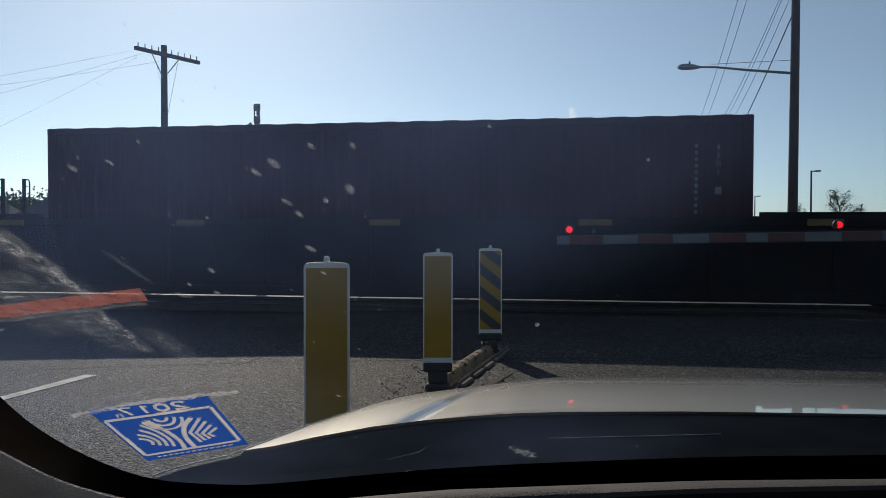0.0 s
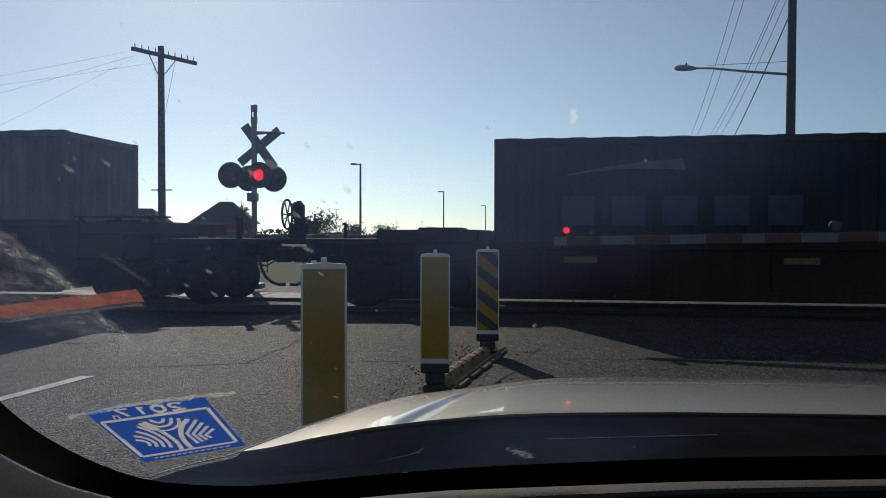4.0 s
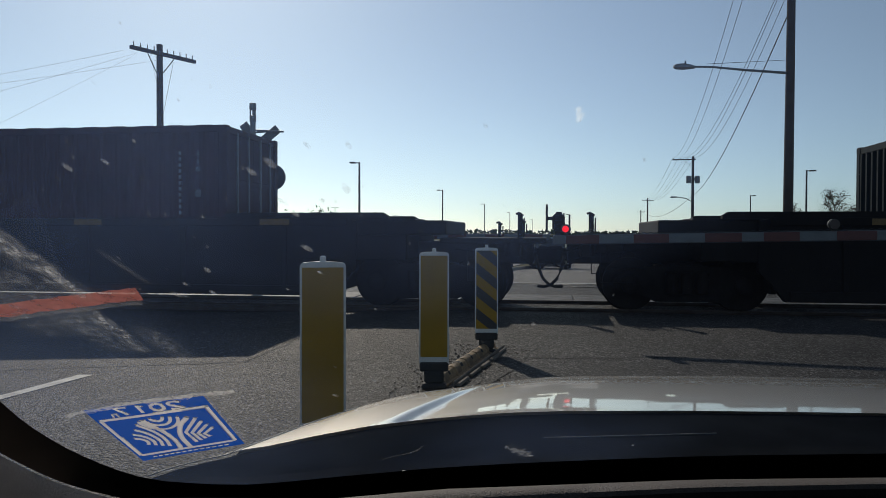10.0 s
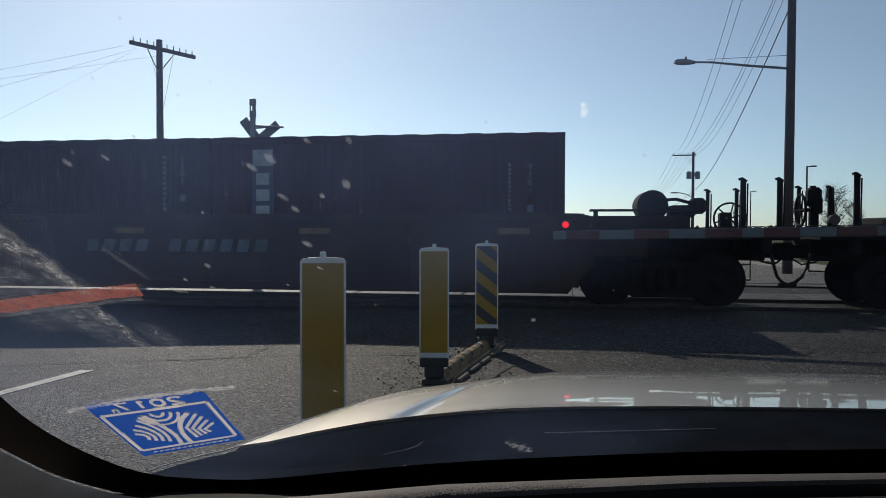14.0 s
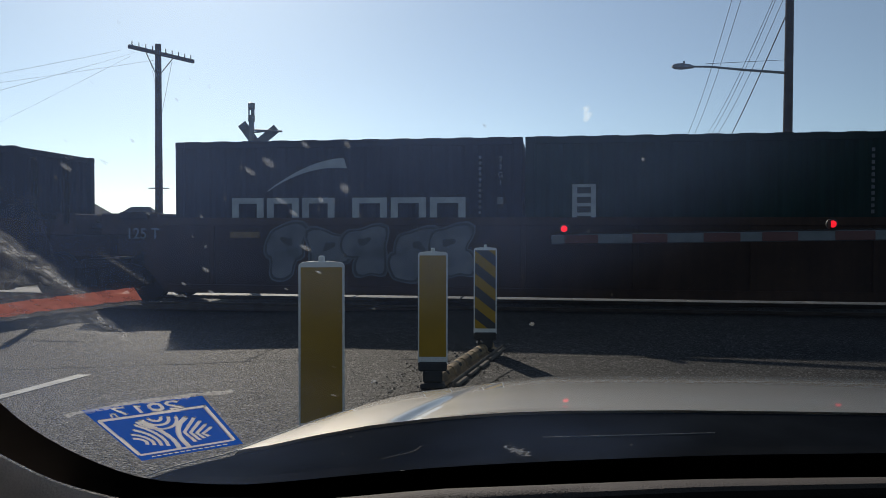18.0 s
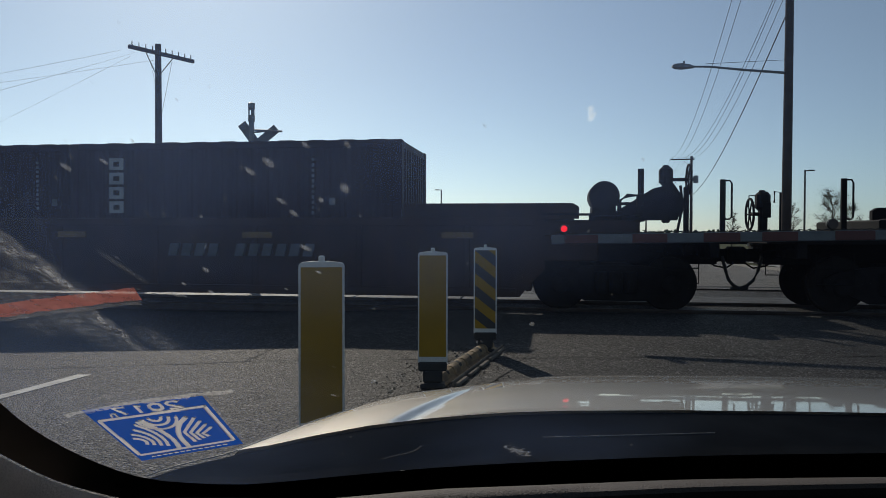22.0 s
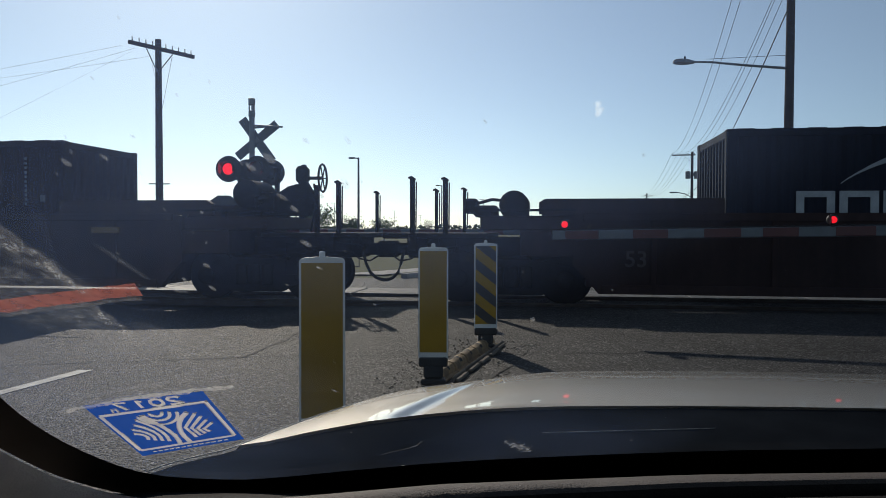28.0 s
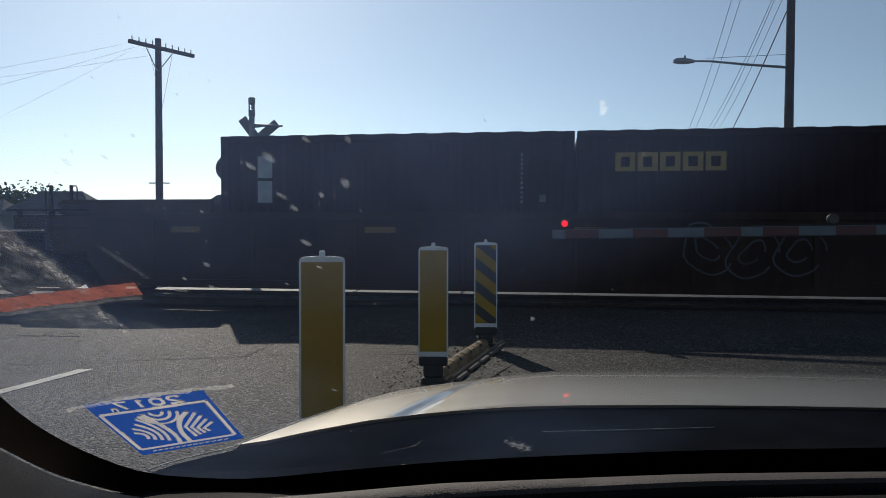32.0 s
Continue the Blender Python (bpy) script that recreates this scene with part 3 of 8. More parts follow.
def build_ground():
    g = Geo()
    n = 40
    rows = []
    for i in range(n + 1):
        y = -150 + 1800 * (i / n) ** 2 if i < 13 else [18, 20, 22, 26, 30, 36, 42, 45, 50, 60, 75, 90, 100, 120, 150, 200, 260, 330, 420, 520, 640, 780, 940, 1120, 1320, 1540, 1800, 2100][i - 13]
        rows.append([(-1500 + 3000 * j / 40, y, (-0.21 if 11 < y < 19 else -0.03) + fall(y)) for j in range(41)])
    tagged(part("ground", g.grid(rows, True), M_GRASS), "dry grass and weedy verge round the crossing", "ground", kind="structure")
    g = Geo()
    rng = random.Random(3)
    # the near street, wide where it meets the rails
    rows = [[road_point(a, b, -0.002 + 0.004 * rng.random()) for a in (-13, -8, -5.1, -3.2, -1.6, 0, 1.5, 4.5, 8, 12, 16)] for b in (-30, -20, -14, -8, -5, -3, -1, 1, 2.6)]
    road = tagged(part("road", g.grid(road_grid(rows), True), M_ROAD, smooth=0), "worn grey asphalt street with cracks and grit", "road", kind="structure")
    g = Geo()
    DIP = -0.08          # the rails lie a little lower than the street

    def band(a0, a1, d0, d1, z0, z1):
        return [[tuple((TRACK_N * (TRACK_DIST + d) + TRACK_E * a) + Vector((0, 0, z))) for a in np.linspace(a0, a1, 30)] for d, z in ((d0, z0), (d1, z1))]
    g.grid(road_grid(band(-19, 24, -3.9, -1.2, 0.002, 0.002)), True)
    g.grid(road_grid(band(-19, 24, -1.2, 0.45, 0.002, DIP)), True)
    g.grid(band(-12, 16, 0.57, 1.78, DIP, DIP), True)
    g.grid(band(-12, 16, 1.97, 4.0, DIP, DIP), True)
    g.grid(band(-12, 16, 4.0, 6.0, DIP, 0.002), True)
    tagged(part("crossing_pavement", g, M_ROAD, smooth=0), "dark asphalt crossing surface laid round the rails", "road", kind="structure")
    g = Geo()
    for d0, d1 in ((-2.0, 0.45), (0.57, 1.78), (1.97, 4.4)):
        g.grid(band(-90, -12, d0, d1, DIP - 0.01, DIP - 0.01), True)
        g.grid(band(16, 90, d0, d1, DIP - 0.01, DIP - 0.01), True)
    tagged(part("ballast", g, M_DIRT, smooth=0), "grey stone ballast beside the rails", "ballast", kind="structure")
    g = Geo()
    rows = [[road_point(a, b, fall(road_point(a, b)[1]) - 0.001) for a in (-3.6, -1, 2, 5, 9.2)] for b in (11.0, 13, 15, 17, 20, 24, 30, 36, 39, 44, 60, 85, 160, 330)]
    tagged(part("far_road", g.grid(rows, True), M_ROAD_FAR, smooth=0), "sun-bleached concrete street beyond the rails", "road", kind="structure")
    for a, b0, b1 in ((-3.75, 11.2, 330), (9.35, 11.6, 330)):
        g = Geo()
        y = b0
        while y < b1:
            st = 3.0 if y < 60 else 30.0
            w = 0.16
            c0, c1 = [[Vector(road_point(q, yy, fall(road_point(q, yy)[1]))) for q in (a - w / 2, a + w / 2)] for yy in (y, y + st - 0.02)]
            up = Vector((0, 0, 0.15))
            dn = Vector((0, 0, -0.03))
            v = [c0[0] + dn, c0[1] + dn, c1[1] + dn, c1[0] + dn, c0[0] + up, c0[1] + up, c1[1] + up, c1[0] + up]
            g.add(v, [(0, 3, 2, 1), (4, 5, 6, 7), (0, 1, 5, 4), (1, 2, 6, 5), (2, 3, 7, 6), (3, 0, 4, 7)])
            y += st
        tagged(part("kerb", g, M_KERB, smooth=0), "pale concrete kerb along the far street", "kerb", kind="structure")
    # a pavement strip behind each kerb
    g = Geo()
    for a0, a1 in ((-6.6, -5.2), (11.0, 12.5)):
        g.grid([[road_point(a, b, 0.02 + fall(road_point(a, b)[1])) for a in (a0, a1)] for b in (14, 16, 20, 30, 39, 50, 60, 85, 300)], True)
    tagged(part("pavement", g, M_KERB, smooth=0), "pale concrete footpath behind the grass verge", "pavement", kind="structure")
    # painted lines
    for a0, a1, b0, b1 in ((-3.305, -3.165, -5.34, -0.96), (-3.305, -3.165, -13, -8)):
        g = Geo()
        k = 10
        rows = [[road_point(a + rng.uniform(-0.008, 0.008), b0 + (b1 - b0) * i / k, 0.007) for a in (a0, a1)] for i in range(k + 1)]
        tagged(part("lane_line", g.grid(road_grid(rows), True), M_LINE, smooth=0), "worn white painted lane line on asphalt", "road marking", kind="structure")
    for a0, a1, b in ((-3.4, 1.6, 12.4),):
        g = Geo().grid([[road_point(a, b + d, 0.012 + fall(road_point(a, b + d)[1])) for a in np.linspace(a0, a1, 8)] for d in (0, 0.35)], True)
        tagged(part("stop_line", g, M_LINE, smooth=0), "worn white painted stop line by the rails", "road marking", kind="structure")
    # cracks: thin ragged ribbons of dark filler
    for path in (((-9, -2.18), (4.6, 1.97), 0.014), ((-2.05, -0.2), (-2.33, 2.3), 0.016), ((2.6, 2.5), (2.9, 0.5), 0.02), ((3.6, 2.6), (3.3, 1.0), 0.015),
                 ((4.6, 2.4), (5.6, 0.7), 0.02), ((-9, -1.2), (-5, 1.4), 0.018), ((0.3, -2.0), (0.8, 2.0), 0.012),
                 ((2.58, 2.41), (2.43, 1.43), 0.01), ((2.26, 1.7), (2.64, 1.29), 0.01), ((2.93, 1.55), (3.05, 0.6), 0.008), ((2.61, 1.47), (2.86, 1.17), 0.008), ((0.73, 0.82), (1.57, 0.85), 0.008), ((3.62, 2.3), (3.53, 1.0), 0.009)):
        (a0, b0), (a1, b1), w = path
        k = 60
        rows = []
        a_off = b_off = 0.0
        for i in range(k + 1):
            s = i / k
            a_off += rng.uniform(-0.03, 0.03)
            b_off += rng.uniform(-0.025, 0.025)
            a, b = a0 + (a1 - a0) * s + a_off * 0.7, b0 + (b1 - b0) * s + b_off
            ww = w * rng.uniform(0.4, 1.1)
            da, db = (a1 - a0), (b1 - b0)
            ln = math.hypot(da, db)
            rows.append([road_point(a - db / ln * ww, b + da / ln * ww, 0.006), road_point(a + db / ln * ww, b - da / ln * ww, 0.006)])
        part("crack", Geo().grid(road_grid(rows), True), M_CRACK, road, smooth=0)
    # grit and small stones round the median
    v = Geo()
    for i in range(420):
        a, b = rng.gauss(0.08, 0.26), rng.uniform(-1.6, 1.4)
        s = rng.uniform(0.003, 0.009)
        x, y, _ = road_point(a, b)
        v.box(x - s, x + s, y - s * rng.uniform(0.6, 1.2), y + s, 0.003, 0.003 + s * 1.2)
    tagged(part("gravel", v, M_DIRT, smooth=0), "loose grit and small stones beside the median", "gravel", kind="stuff")
    # concrete panels beside the far rail
    for i in range(13):
        x = -15.0 + 2.2 * i
        pm = on_track(x + 1.09, 2.75, DIP)
        tagged(part("crossing_panel", Geo().box(-1.08, 1.08, -0.75, 0.95, -0.02, 0.022, 0.008), M_PANEL, m=pm), "pale worn concrete crossing panel beside the far rail", "road panel", "crossing panels", "structure")
    # rails
    for d in (0.50, 1.935 + 0.0):
        g = Geo()
        prof = [(-0.036, 0.0), (-0.036, -0.03), (-0.009, -0.045), (-0.009, -0.14), (-0.07, -0.16), (0.07, -0.16), (0.009, -0.14), (0.009, -0.045), (0.036, -0.03), (0.036, 0.0)]
        rows = [[tuple(TRACK_N * (TRACK_DIST + d + a) + TRACK_E * x + Vector((0, 0, z + 0.06 + DIP))) for a, z in prof + prof[:1]] for x in range(-120, 121, 8)]
        tagged(part("rail", g.grid(rows), M_RAIL), "worn steel rail set in the crossing", "rail", kind="structure")


build_ground()


# ---- median with three marker paddles
def build_median():
    posts = [(-0.614, 3.93), (-0.048, 6.02), (0.483, 7.80)]
    d = Vector((0.275, 0.961, 0))
    rows_turn = -math.degrees(math.atan2(d.x, d.y))
    # the curb: modules of moulded rubber with a rounded top
    base = Vector((posts[1][0], posts[1][1], 0))
    k = 0
    for s in (0.07, 0.49, 0.91, 1.33, 1.75):
        p = base + d * float(s)
        t = thing("median_curb_module", "sun-bleached yellow rubber median curb with dark worn bands", "median curb", pose(p.x, p.y, 0, rz=rows_turn), "median curb modules")
        rng = random.Random(k)
        g = Geo()
        prof = [(-0.09, 0.0), (-0.09, 0.012), (-0.064, 0.025), (-0.056, 0.058), (-0.036, 0.084), (0, 0.095), (0.036, 0.084), (0.056, 0.058), (0.064, 0.025), (0.09, 0.012), (0.09, 0.0)]
        ys = [0.0, 0.012, 0.10, 0.30, 0.388, 0.40]
        rows = []
        for i, y in enumerate(ys):
            q = 0.86 if i in (0, 5) else 1.0
            rows.append([(x * (1 if abs(x) > 0.08 else q), y, z * q + rng.uniform(0, 0.004)) for x, z in prof])
        g.grid(rows, True)
        part("body", g, M_CURB, t)
        for y in (0.185,):
            gb = Geo()
            rows = [[(x * 1.02, y + dy + 0.02 * math.sin(x * 40 + k), z * 1.02 + 0.003) for x, z in prof[3:8]] for dy in (0, 0.05 + 0.02 * (k % 2))]
            part("worn_band", gb.grid(rows, True), M_RUBBER, t)
        g = Geo().box(0.135, 0.155, 0.0, 0.405, 0, 0.05, 0.008).box(0.155, 0.195 + rng.uniform(-0.01, 0.012), 0.02, 0.37 + rng.uniform(-0.05, 0.02), 0, 0.03, 0.01)
        part("side_flange", g, M_FLANGE, t, "dusty dark side flange")
        k += 1
    W, Z0, Z1 = 0.238, 0.20, 1.095

    def rounded(w, z0, z1, r, top=0.012):
        pts = [(-w / 2, z0), (w / 2, z0), (w / 2, z1 - r)]
        for i in range(1, 6):
            a = i / 6 * math.pi / 2
            pts.append((w / 2 - r + r * math.cos(a), z1 - r + r * math.sin(a)))
        for i in range(0, 9):
            u = i / 8
            pts.append((w / 2 - r - (w - 2 * r) * u, z1 + top * math.sin(math.pi * u) * 0.45))
        for i in range(1, 6):
            a = math.pi / 2 + i / 6 * math.pi / 2
            pts.append((-w / 2 + r + r * math.cos(a), z1 - r + r * math.sin(a)))
        pts.append((-w / 2, z1 - r))
        return pts
    for i, (x, y) in enumerate(posts):
        face = math.degrees(math.atan2(x, y)) * -1
        striped = i == 2
        t = thing("marker_paddle", "white flexible marker paddle with " + ("diagonal black and yellow stripes" if striped else "plain yellow reflective sheet"), "marker post",
                  pose(x, y, 0, rx=(0.0, 0.6, -0.4)[i], rz=face * 0.5 + (2, -1, 1)[i]), "median marker paddles")
        part("base_block", Geo().box(-0.10, 0.10, -0.06, 0.06, 0.0, 0.045, 0.012).box(-0.078, 0.078, -0.04, 0.04, 0.04, 0.155, 0.02).box(-0.116, 0.116, -0.035, 0.035, 0.14, 0.215, 0.012), M_RUBBER, t, "black rubber hinge base")
        part("paddle", Geo().prism(rounded(W, Z0, Z1, 0.025), -0.016, 0.016), M_WHITEP, t)
        part("top_knob", Geo().lathe([(0, 0.016), (0.03, 0.016), (0.036, 0.011)], "z", 12, (0, 0, Z1 - 0.002)), M_WHITEP, t)
        sheet = part("reflective_sheet", Geo().prism([(-W / 2 + 0.010, Z0 + 0.055), (W / 2 - 0.012, Z0 + 0.055), (W / 2 - 0.012, Z1 - 0.026), (-W / 2 + 0.012, Z1 - 0.026)], -0.0185, -0.016), M_YELLOW, t, "yellow reflective sheet")
        if striped:
            w2, z0, z1 = W / 2 - 0.012, Z0 + 0.055, Z1 - 0.026
            for s in np.arange(z0 - 0.3, z1 + 0.4, 0.235):
                # a band that falls to the right, cut to the sheet
                lo, hi = float(s), float(s) + 0.115
                poly = [(-w2, lo + 0.17), (w2, lo - 0.0), (w2, hi - 0.0), (-w2, hi + 0.17)]
                pts = []
                for (xa, za), (xb, zb) in zip(poly, poly[1:] + poly[:1]):
                    for u in np.linspace(0, 1, 12, endpoint=False):
                        pts.append((xa + (xb - xa) * u, min(max(za + (zb - za) * u, z0), z1)))
                clean = [p for j, p in enumerate(pts) if math.dist(p, pts[j - 1]) > 1e-4]
                if len(clean) > 3 and max(p[1] for p in clean) - min(p[1] for p in clean) > 0.02:
                    part("black_stripe", Geo().prism(clean, -0.0205, -0.0186), M_STRIPE, sheet, smooth=0)


build_median()


# ---- crossing gates and signal
# discs added over always-glowing lenses, to imitate flashing
LENS_SHUTTERS = []


def gate_arm(parent, length, lights):
    """Striped arm along +x from the tip at the parent's origin; lamps on top."""
    x = 0.0
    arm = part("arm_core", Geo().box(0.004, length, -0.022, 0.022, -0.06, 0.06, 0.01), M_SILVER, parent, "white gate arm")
    seq = [(0.17, 0)] + [(0.416, 1), (0.416, 0), (0.416, 1), (0.416, 0), (0.416, 1), (0.24, 0), (0.39, 1), (0.39, 0)] * 3
    for w, red in seq:
        if x + w > length:
            w = length - x
        if w <= 0.02:
            break
        if red:
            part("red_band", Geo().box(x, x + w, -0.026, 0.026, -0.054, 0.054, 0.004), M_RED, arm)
        x += w
    g = Geo()
    zig = [(0.35 + 0.045 * i, 0, 0.064 + (0.012 if i % 2 else 0.0)) for i in range(int((length - 0.5) / 0.045))]
    part("cable", g.rod(zig, 0.006, 5), M_BLACK, parent, "coiled black lamp cable")
    for lx, steady in lights:
        lamp = part("lamp", Geo().lathe([(-0.05, 0.045), (-0.03, 0.062), (0.03, 0.062), (0.05, 0.045)], "y", 18, (lx, 0, 0.135)).box(lx - 0.02, lx + 0.02, -0.02, 0.02, 0.05, 0.09), M_BLACK, parent, "round gate lamp")
        for q in (1, -1):
            part("lens", Geo().lathe([(-0.066 * q, 0.018), (-0.060 * q, 0.036), (-0.045 * q, 0.044)], "y", 18, (lx, 0, 0.135)), M_GLOW_RED, lamp, "lit red lens")
        if not steady:
            sh = part("shutter", Geo().lathe([(-0.003, 0.056), (0.003, 0.056)], "y", 18, (0.056, 0, 0)), M_DULL_RED, lamp, "added dark red disc over the lit lens")
            LENS_SHUTTERS.append((sh, (lx - 0.056, -0.072, 0.135), 0.606, 1.061, 1, 0.056))


def build_near_gate():
    zg = 9.55
    tip = Vector((0.1498 * zg, zg, 1.165))
    t = thing("crossing_gate", "lowered red and white crossing gate arm with small red lamps", "crossing gate", Matrix.Translation(tip) @ pose(0, 0, 0, rz=-16.0, ry=-1.05))
    gate_arm(t, 8.6, ((0.17, True), (3.24, False), (6.2, False)))
    m = part("mast", Geo().rod([(8.7, 0.25, -1.165), (8.7, 0.25, 2.9)], 0.065, 12).box(8.45, 8.95, 0.0, 0.5, -1.165, -1.0, 0.02), M_GALV, t, "galvanised steel mast")
    part("mechanism_box", Geo().box(8.45, 9.0, 0.02, 0.5, -0.35, 0.3, 0.03), M_GALV, m)


def signal_head(parent, x, y, z, back, lit_phase):
    s = -1 if not back else 1
    h = part("signal_head", Geo().lathe([(-0.01, 0.285), (0.0, 0.30), (0.012, 0.30), (0.02, 0.285)], "y", 32, (x, y, z)), M_BLACK, parent, "round black signal background")
    part("housing", Geo().lathe([(0.0, 0.16), (0.16 * -s, 0.15), (0.19 * -s, 0.10)], "y", 20, (x, y, z)), M_BLACK, h)
    g = Geo()
    rows = []
    for yy in (0.0, 0.20):
        rows.append([(x + 0.165 * math.cos(a), y + s * yy, z + 0.165 * math.sin(a)) for a in np.linspace(radians(-25), radians(205), 18)])
    rows2 = [[(x + 0.158 * math.cos(a), y + s * yy, z + 0.158 * math.sin(a)) for a in np.linspace(radians(-25), radians(205), 18)] for yy in (0.20, 0.0)]
    part("visor", g.grid(rows + rows2), M_BLACK, h)
    part("lens", Geo().lathe([(s * 0.02, 0.13), (s * 0.035, 0.11), (s * 0.045, 0.05)], "y", 24, (x, y, z)), M_GLOW_RED if not back else M_DULL_RED, h, "red signal lens")
    if not back:
        sh = part("shutter", Geo().lathe([(-0.003, 0.14), (0.003, 0.14)], "y", 24, (0.14, 0, 0)), M_DULL_RED, h, "added dark disc over the lit lens")
        LENS_SHUTTERS.append((sh, (x - 0.14, y - 0.07, z), 0.606, 0.394, lit_phase, 0.14))


def build_far_signal():
    zf = 17.3
    t = thing("crossing_signal", "railway crossing signal with crossbuck, flashing red lamps and gate", "crossing signal", pose(-0.2488 * zf, zf, 0, rz=-4))
    part("mast", Geo().rod([(0, 0, 0), (0, 0, 3.9)], 0.062, 14).box(-0.2, 0.2, -0.2, 0.2, 0, 0.12, 0.02), M_GALV, t)
    part("bell", Geo().lathe([(3.78, 0.062), (3.80, 0.076), (3.93, 0.076), (3.94, 0.05)], "z", 14).box(-0.03, 0.012, 0.05, 0.065, 3.92, 4.08).box(-0.07, -0.045, -0.02, 0.02, 3.92, 4.08).box(0.03, 0.065, -0.02, 0.02, 3.92, 4.08).lathe([(4.06, 0.06), (4.075, 0.078), (4.21, 0.078), (4.22, 0.06)], "z", 14), M_GALV, t, "grey bell on the mast top")
    for turn, yy in ((54, -0.085), (-39, -0.072)):
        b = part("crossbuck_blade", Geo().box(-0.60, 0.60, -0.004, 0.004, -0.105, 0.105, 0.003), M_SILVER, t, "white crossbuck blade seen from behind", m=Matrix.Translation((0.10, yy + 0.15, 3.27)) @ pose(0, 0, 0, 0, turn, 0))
        part("mounting_bracket", Geo().box(-0.05, 0.05, -0.03, -0.004, -0.05, 0.05, 0.004), M_GALV, b)
    part("sign_arm", Geo().rod([(0.0, 0, 3.60), (0.74, -0.1, 3.55)], 0.024, 8).rod([(0.0, 0, 3.54), (0.45, -0.06, 3.57)], 0.02, 8), M_GALV, t)
    part("lamp_crossarm", Geo().rod([(-0.52, 0, 2.62), (0.52, 0, 2.62)], 0.035, 10).box(-0.09, 0.09, -0.08, 0.08, 2.5, 2.75, 0.02), M_GALV, t)
    part("junction_box", Geo().box(-0.15, 0.07, -0.1, 0.12, 2.0, 2.2, 0.02), M_GALV, t)
    signal_head(t, -0.52, -0.10, 2.60, False, 0)
    signal_head(t, 0.15, -0.10, 2.60, False, 1)
    signal_head(t, -0.18, 0.14, 2.54, True, None)
    signal_head(t, 0.42, 0.14, 2.53, True, None)
    # its gate, lowered over the far lanes
    g = thing("crossing_gate", "lowered far crossing gate arm with red and white bands", "crossing gate", pose(2.40, 16.35, 1.17, rz=180 - 6.5))
    gate_arm(g, 6.9, ())
    part("counterweight", Geo().box(6.9, 7.5, -0.1, 0.1, -0.2, 0.16, 0.02), M_GALV, g)
    part("post", Geo().rod([(6.75, 0.0, -1.17), (6.75, 0.0, 0.2)], 0.07, 10), M_GALV, g)


build_near_gate()
build_far_signal()


# ---- poles, lamps and wires
def utility_pole(x, y, h, r, arm_len, arm_turn, arm_z, label, transformer=False, insulators=6, lean=0.0, shift=0.0):
    t = thing("utility_pole", label, "utility pole", pose(x, y, -0.05, ry=lean), "utility poles")
    part("pole", Geo().rod([(0, 0, fall(y)), (0, 0, h * 0.5), (0, 0, h)], r, 14, r * 0.72), M_WOOD, t)
    if arm_len:
        c, s = math.cos(radians(arm_turn)), math.sin(radians(arm_turn))
        arm = part("crossarm", Geo().box(-arm_len / 2, arm_len / 2, -0.05, 0.05, -0.06, 0.06, 0.01), M_WOOD, t, m=Matrix.Translation((shift, -r, arm_z)) @ pose(0, 0, 0, rz=arm_turn))
        for i in range(insulators):
            px = -arm_len / 2 + 0.12 + (arm_len - 0.24) * i / (insulators - 1)
            if insulators > 8:
                part("insulator_pin", Geo().lathe([(0.05, 0.022), (0.12, 0.014), (0.19, 0.016), (0.20, 0.008)], "z", 8, (px, 0, 0)), M_WOOD, arm)
            else:
                part("insulator", Geo().lathe([(0.06, 0.02), (0.10, 0.02), (0.12, 0.045), (0.17, 0.045), (0.20, 0.02)], "z", 10, (px, 0, 0)), M_GALV, arm)
        for q in ((-1, 1) if insulators > 8 else (-1,) if shift else (-1, 1)):
            part("brace", Geo().rod([(shift * 0.5 + q * 0.5 * c, -r + q * 0.5 * s, arm_z - 0.06), (0, -r * 0.5, arm_z - 0.75)], 0.018, 6), M_GALV, t)
    if transformer:
        part("transformer", Geo().lathe([(0, 0.2), (0.03, 0.25), (0.7, 0.25), (0.76, 0.18)], "z", 16, (-0.45, -0.1, h * 0.70)).box(-0.3, 0, -0.03, 0.03, h * 0.70 + 0.3, h * 0.70 + 0.4), M_GALV, t, "grey drum transformer")
        part("transformer", Geo().lathe([(0, 0.2), (0.03, 0.25), (0.7, 0.25), (0.76, 0.18)], "z", 16, (0.42, -0.1, h * 0.70)).box(0, 0.3, -0.03, 0.03, h * 0.70 + 0.3, h * 0.70 + 0.4), M_GALV, t, "grey drum transformer")
        part("cutout", Geo().box(0.1, 0.4, -0.04, 0.04, h * 0.73, h * 0.73 + 0.3, 0.02), M_GALV, t)
    return t


def wire(a, b, sag, r=0.011, name="overhead_wire", label="thin black overhead cable between poles"):
    a, b = Vector(a), Vector(b)
    pts = [a + (b - a) * u - Vector((0, 0, sag * 4 * u * (1 - u))) for u in np.linspace(0, 1, 22)]
    tagged(part(name, Geo().rod(pts, r, 5), M_WIRE), label, "cable")


utility_pole(-9.295, 25.0, 7.51, 0.135, 2.5, 57, 7.15, "weathered wooden telegraph pole with a bare crossarm", insulators=10, shift=0.195)
part("step_bolt", Geo().rod([(-0.34, 0, 2.76), (0.34, 0, 2.76)], 0.022, 6), M_GALV, bpy.data.objects["utility_pole"])
utility_pole(11.35, 24.5, 11.6, 0.165, 2.6, -12, 11.1, "tall brown wooden pole carrying a street lamp", insulators=4, lean=0.25)
utility_pole(25.55, 76, 9.1, 0.17, 2.3, -12, 8.75, "wooden pole with a drum transformer", True, 4, 0.0, -0.95)
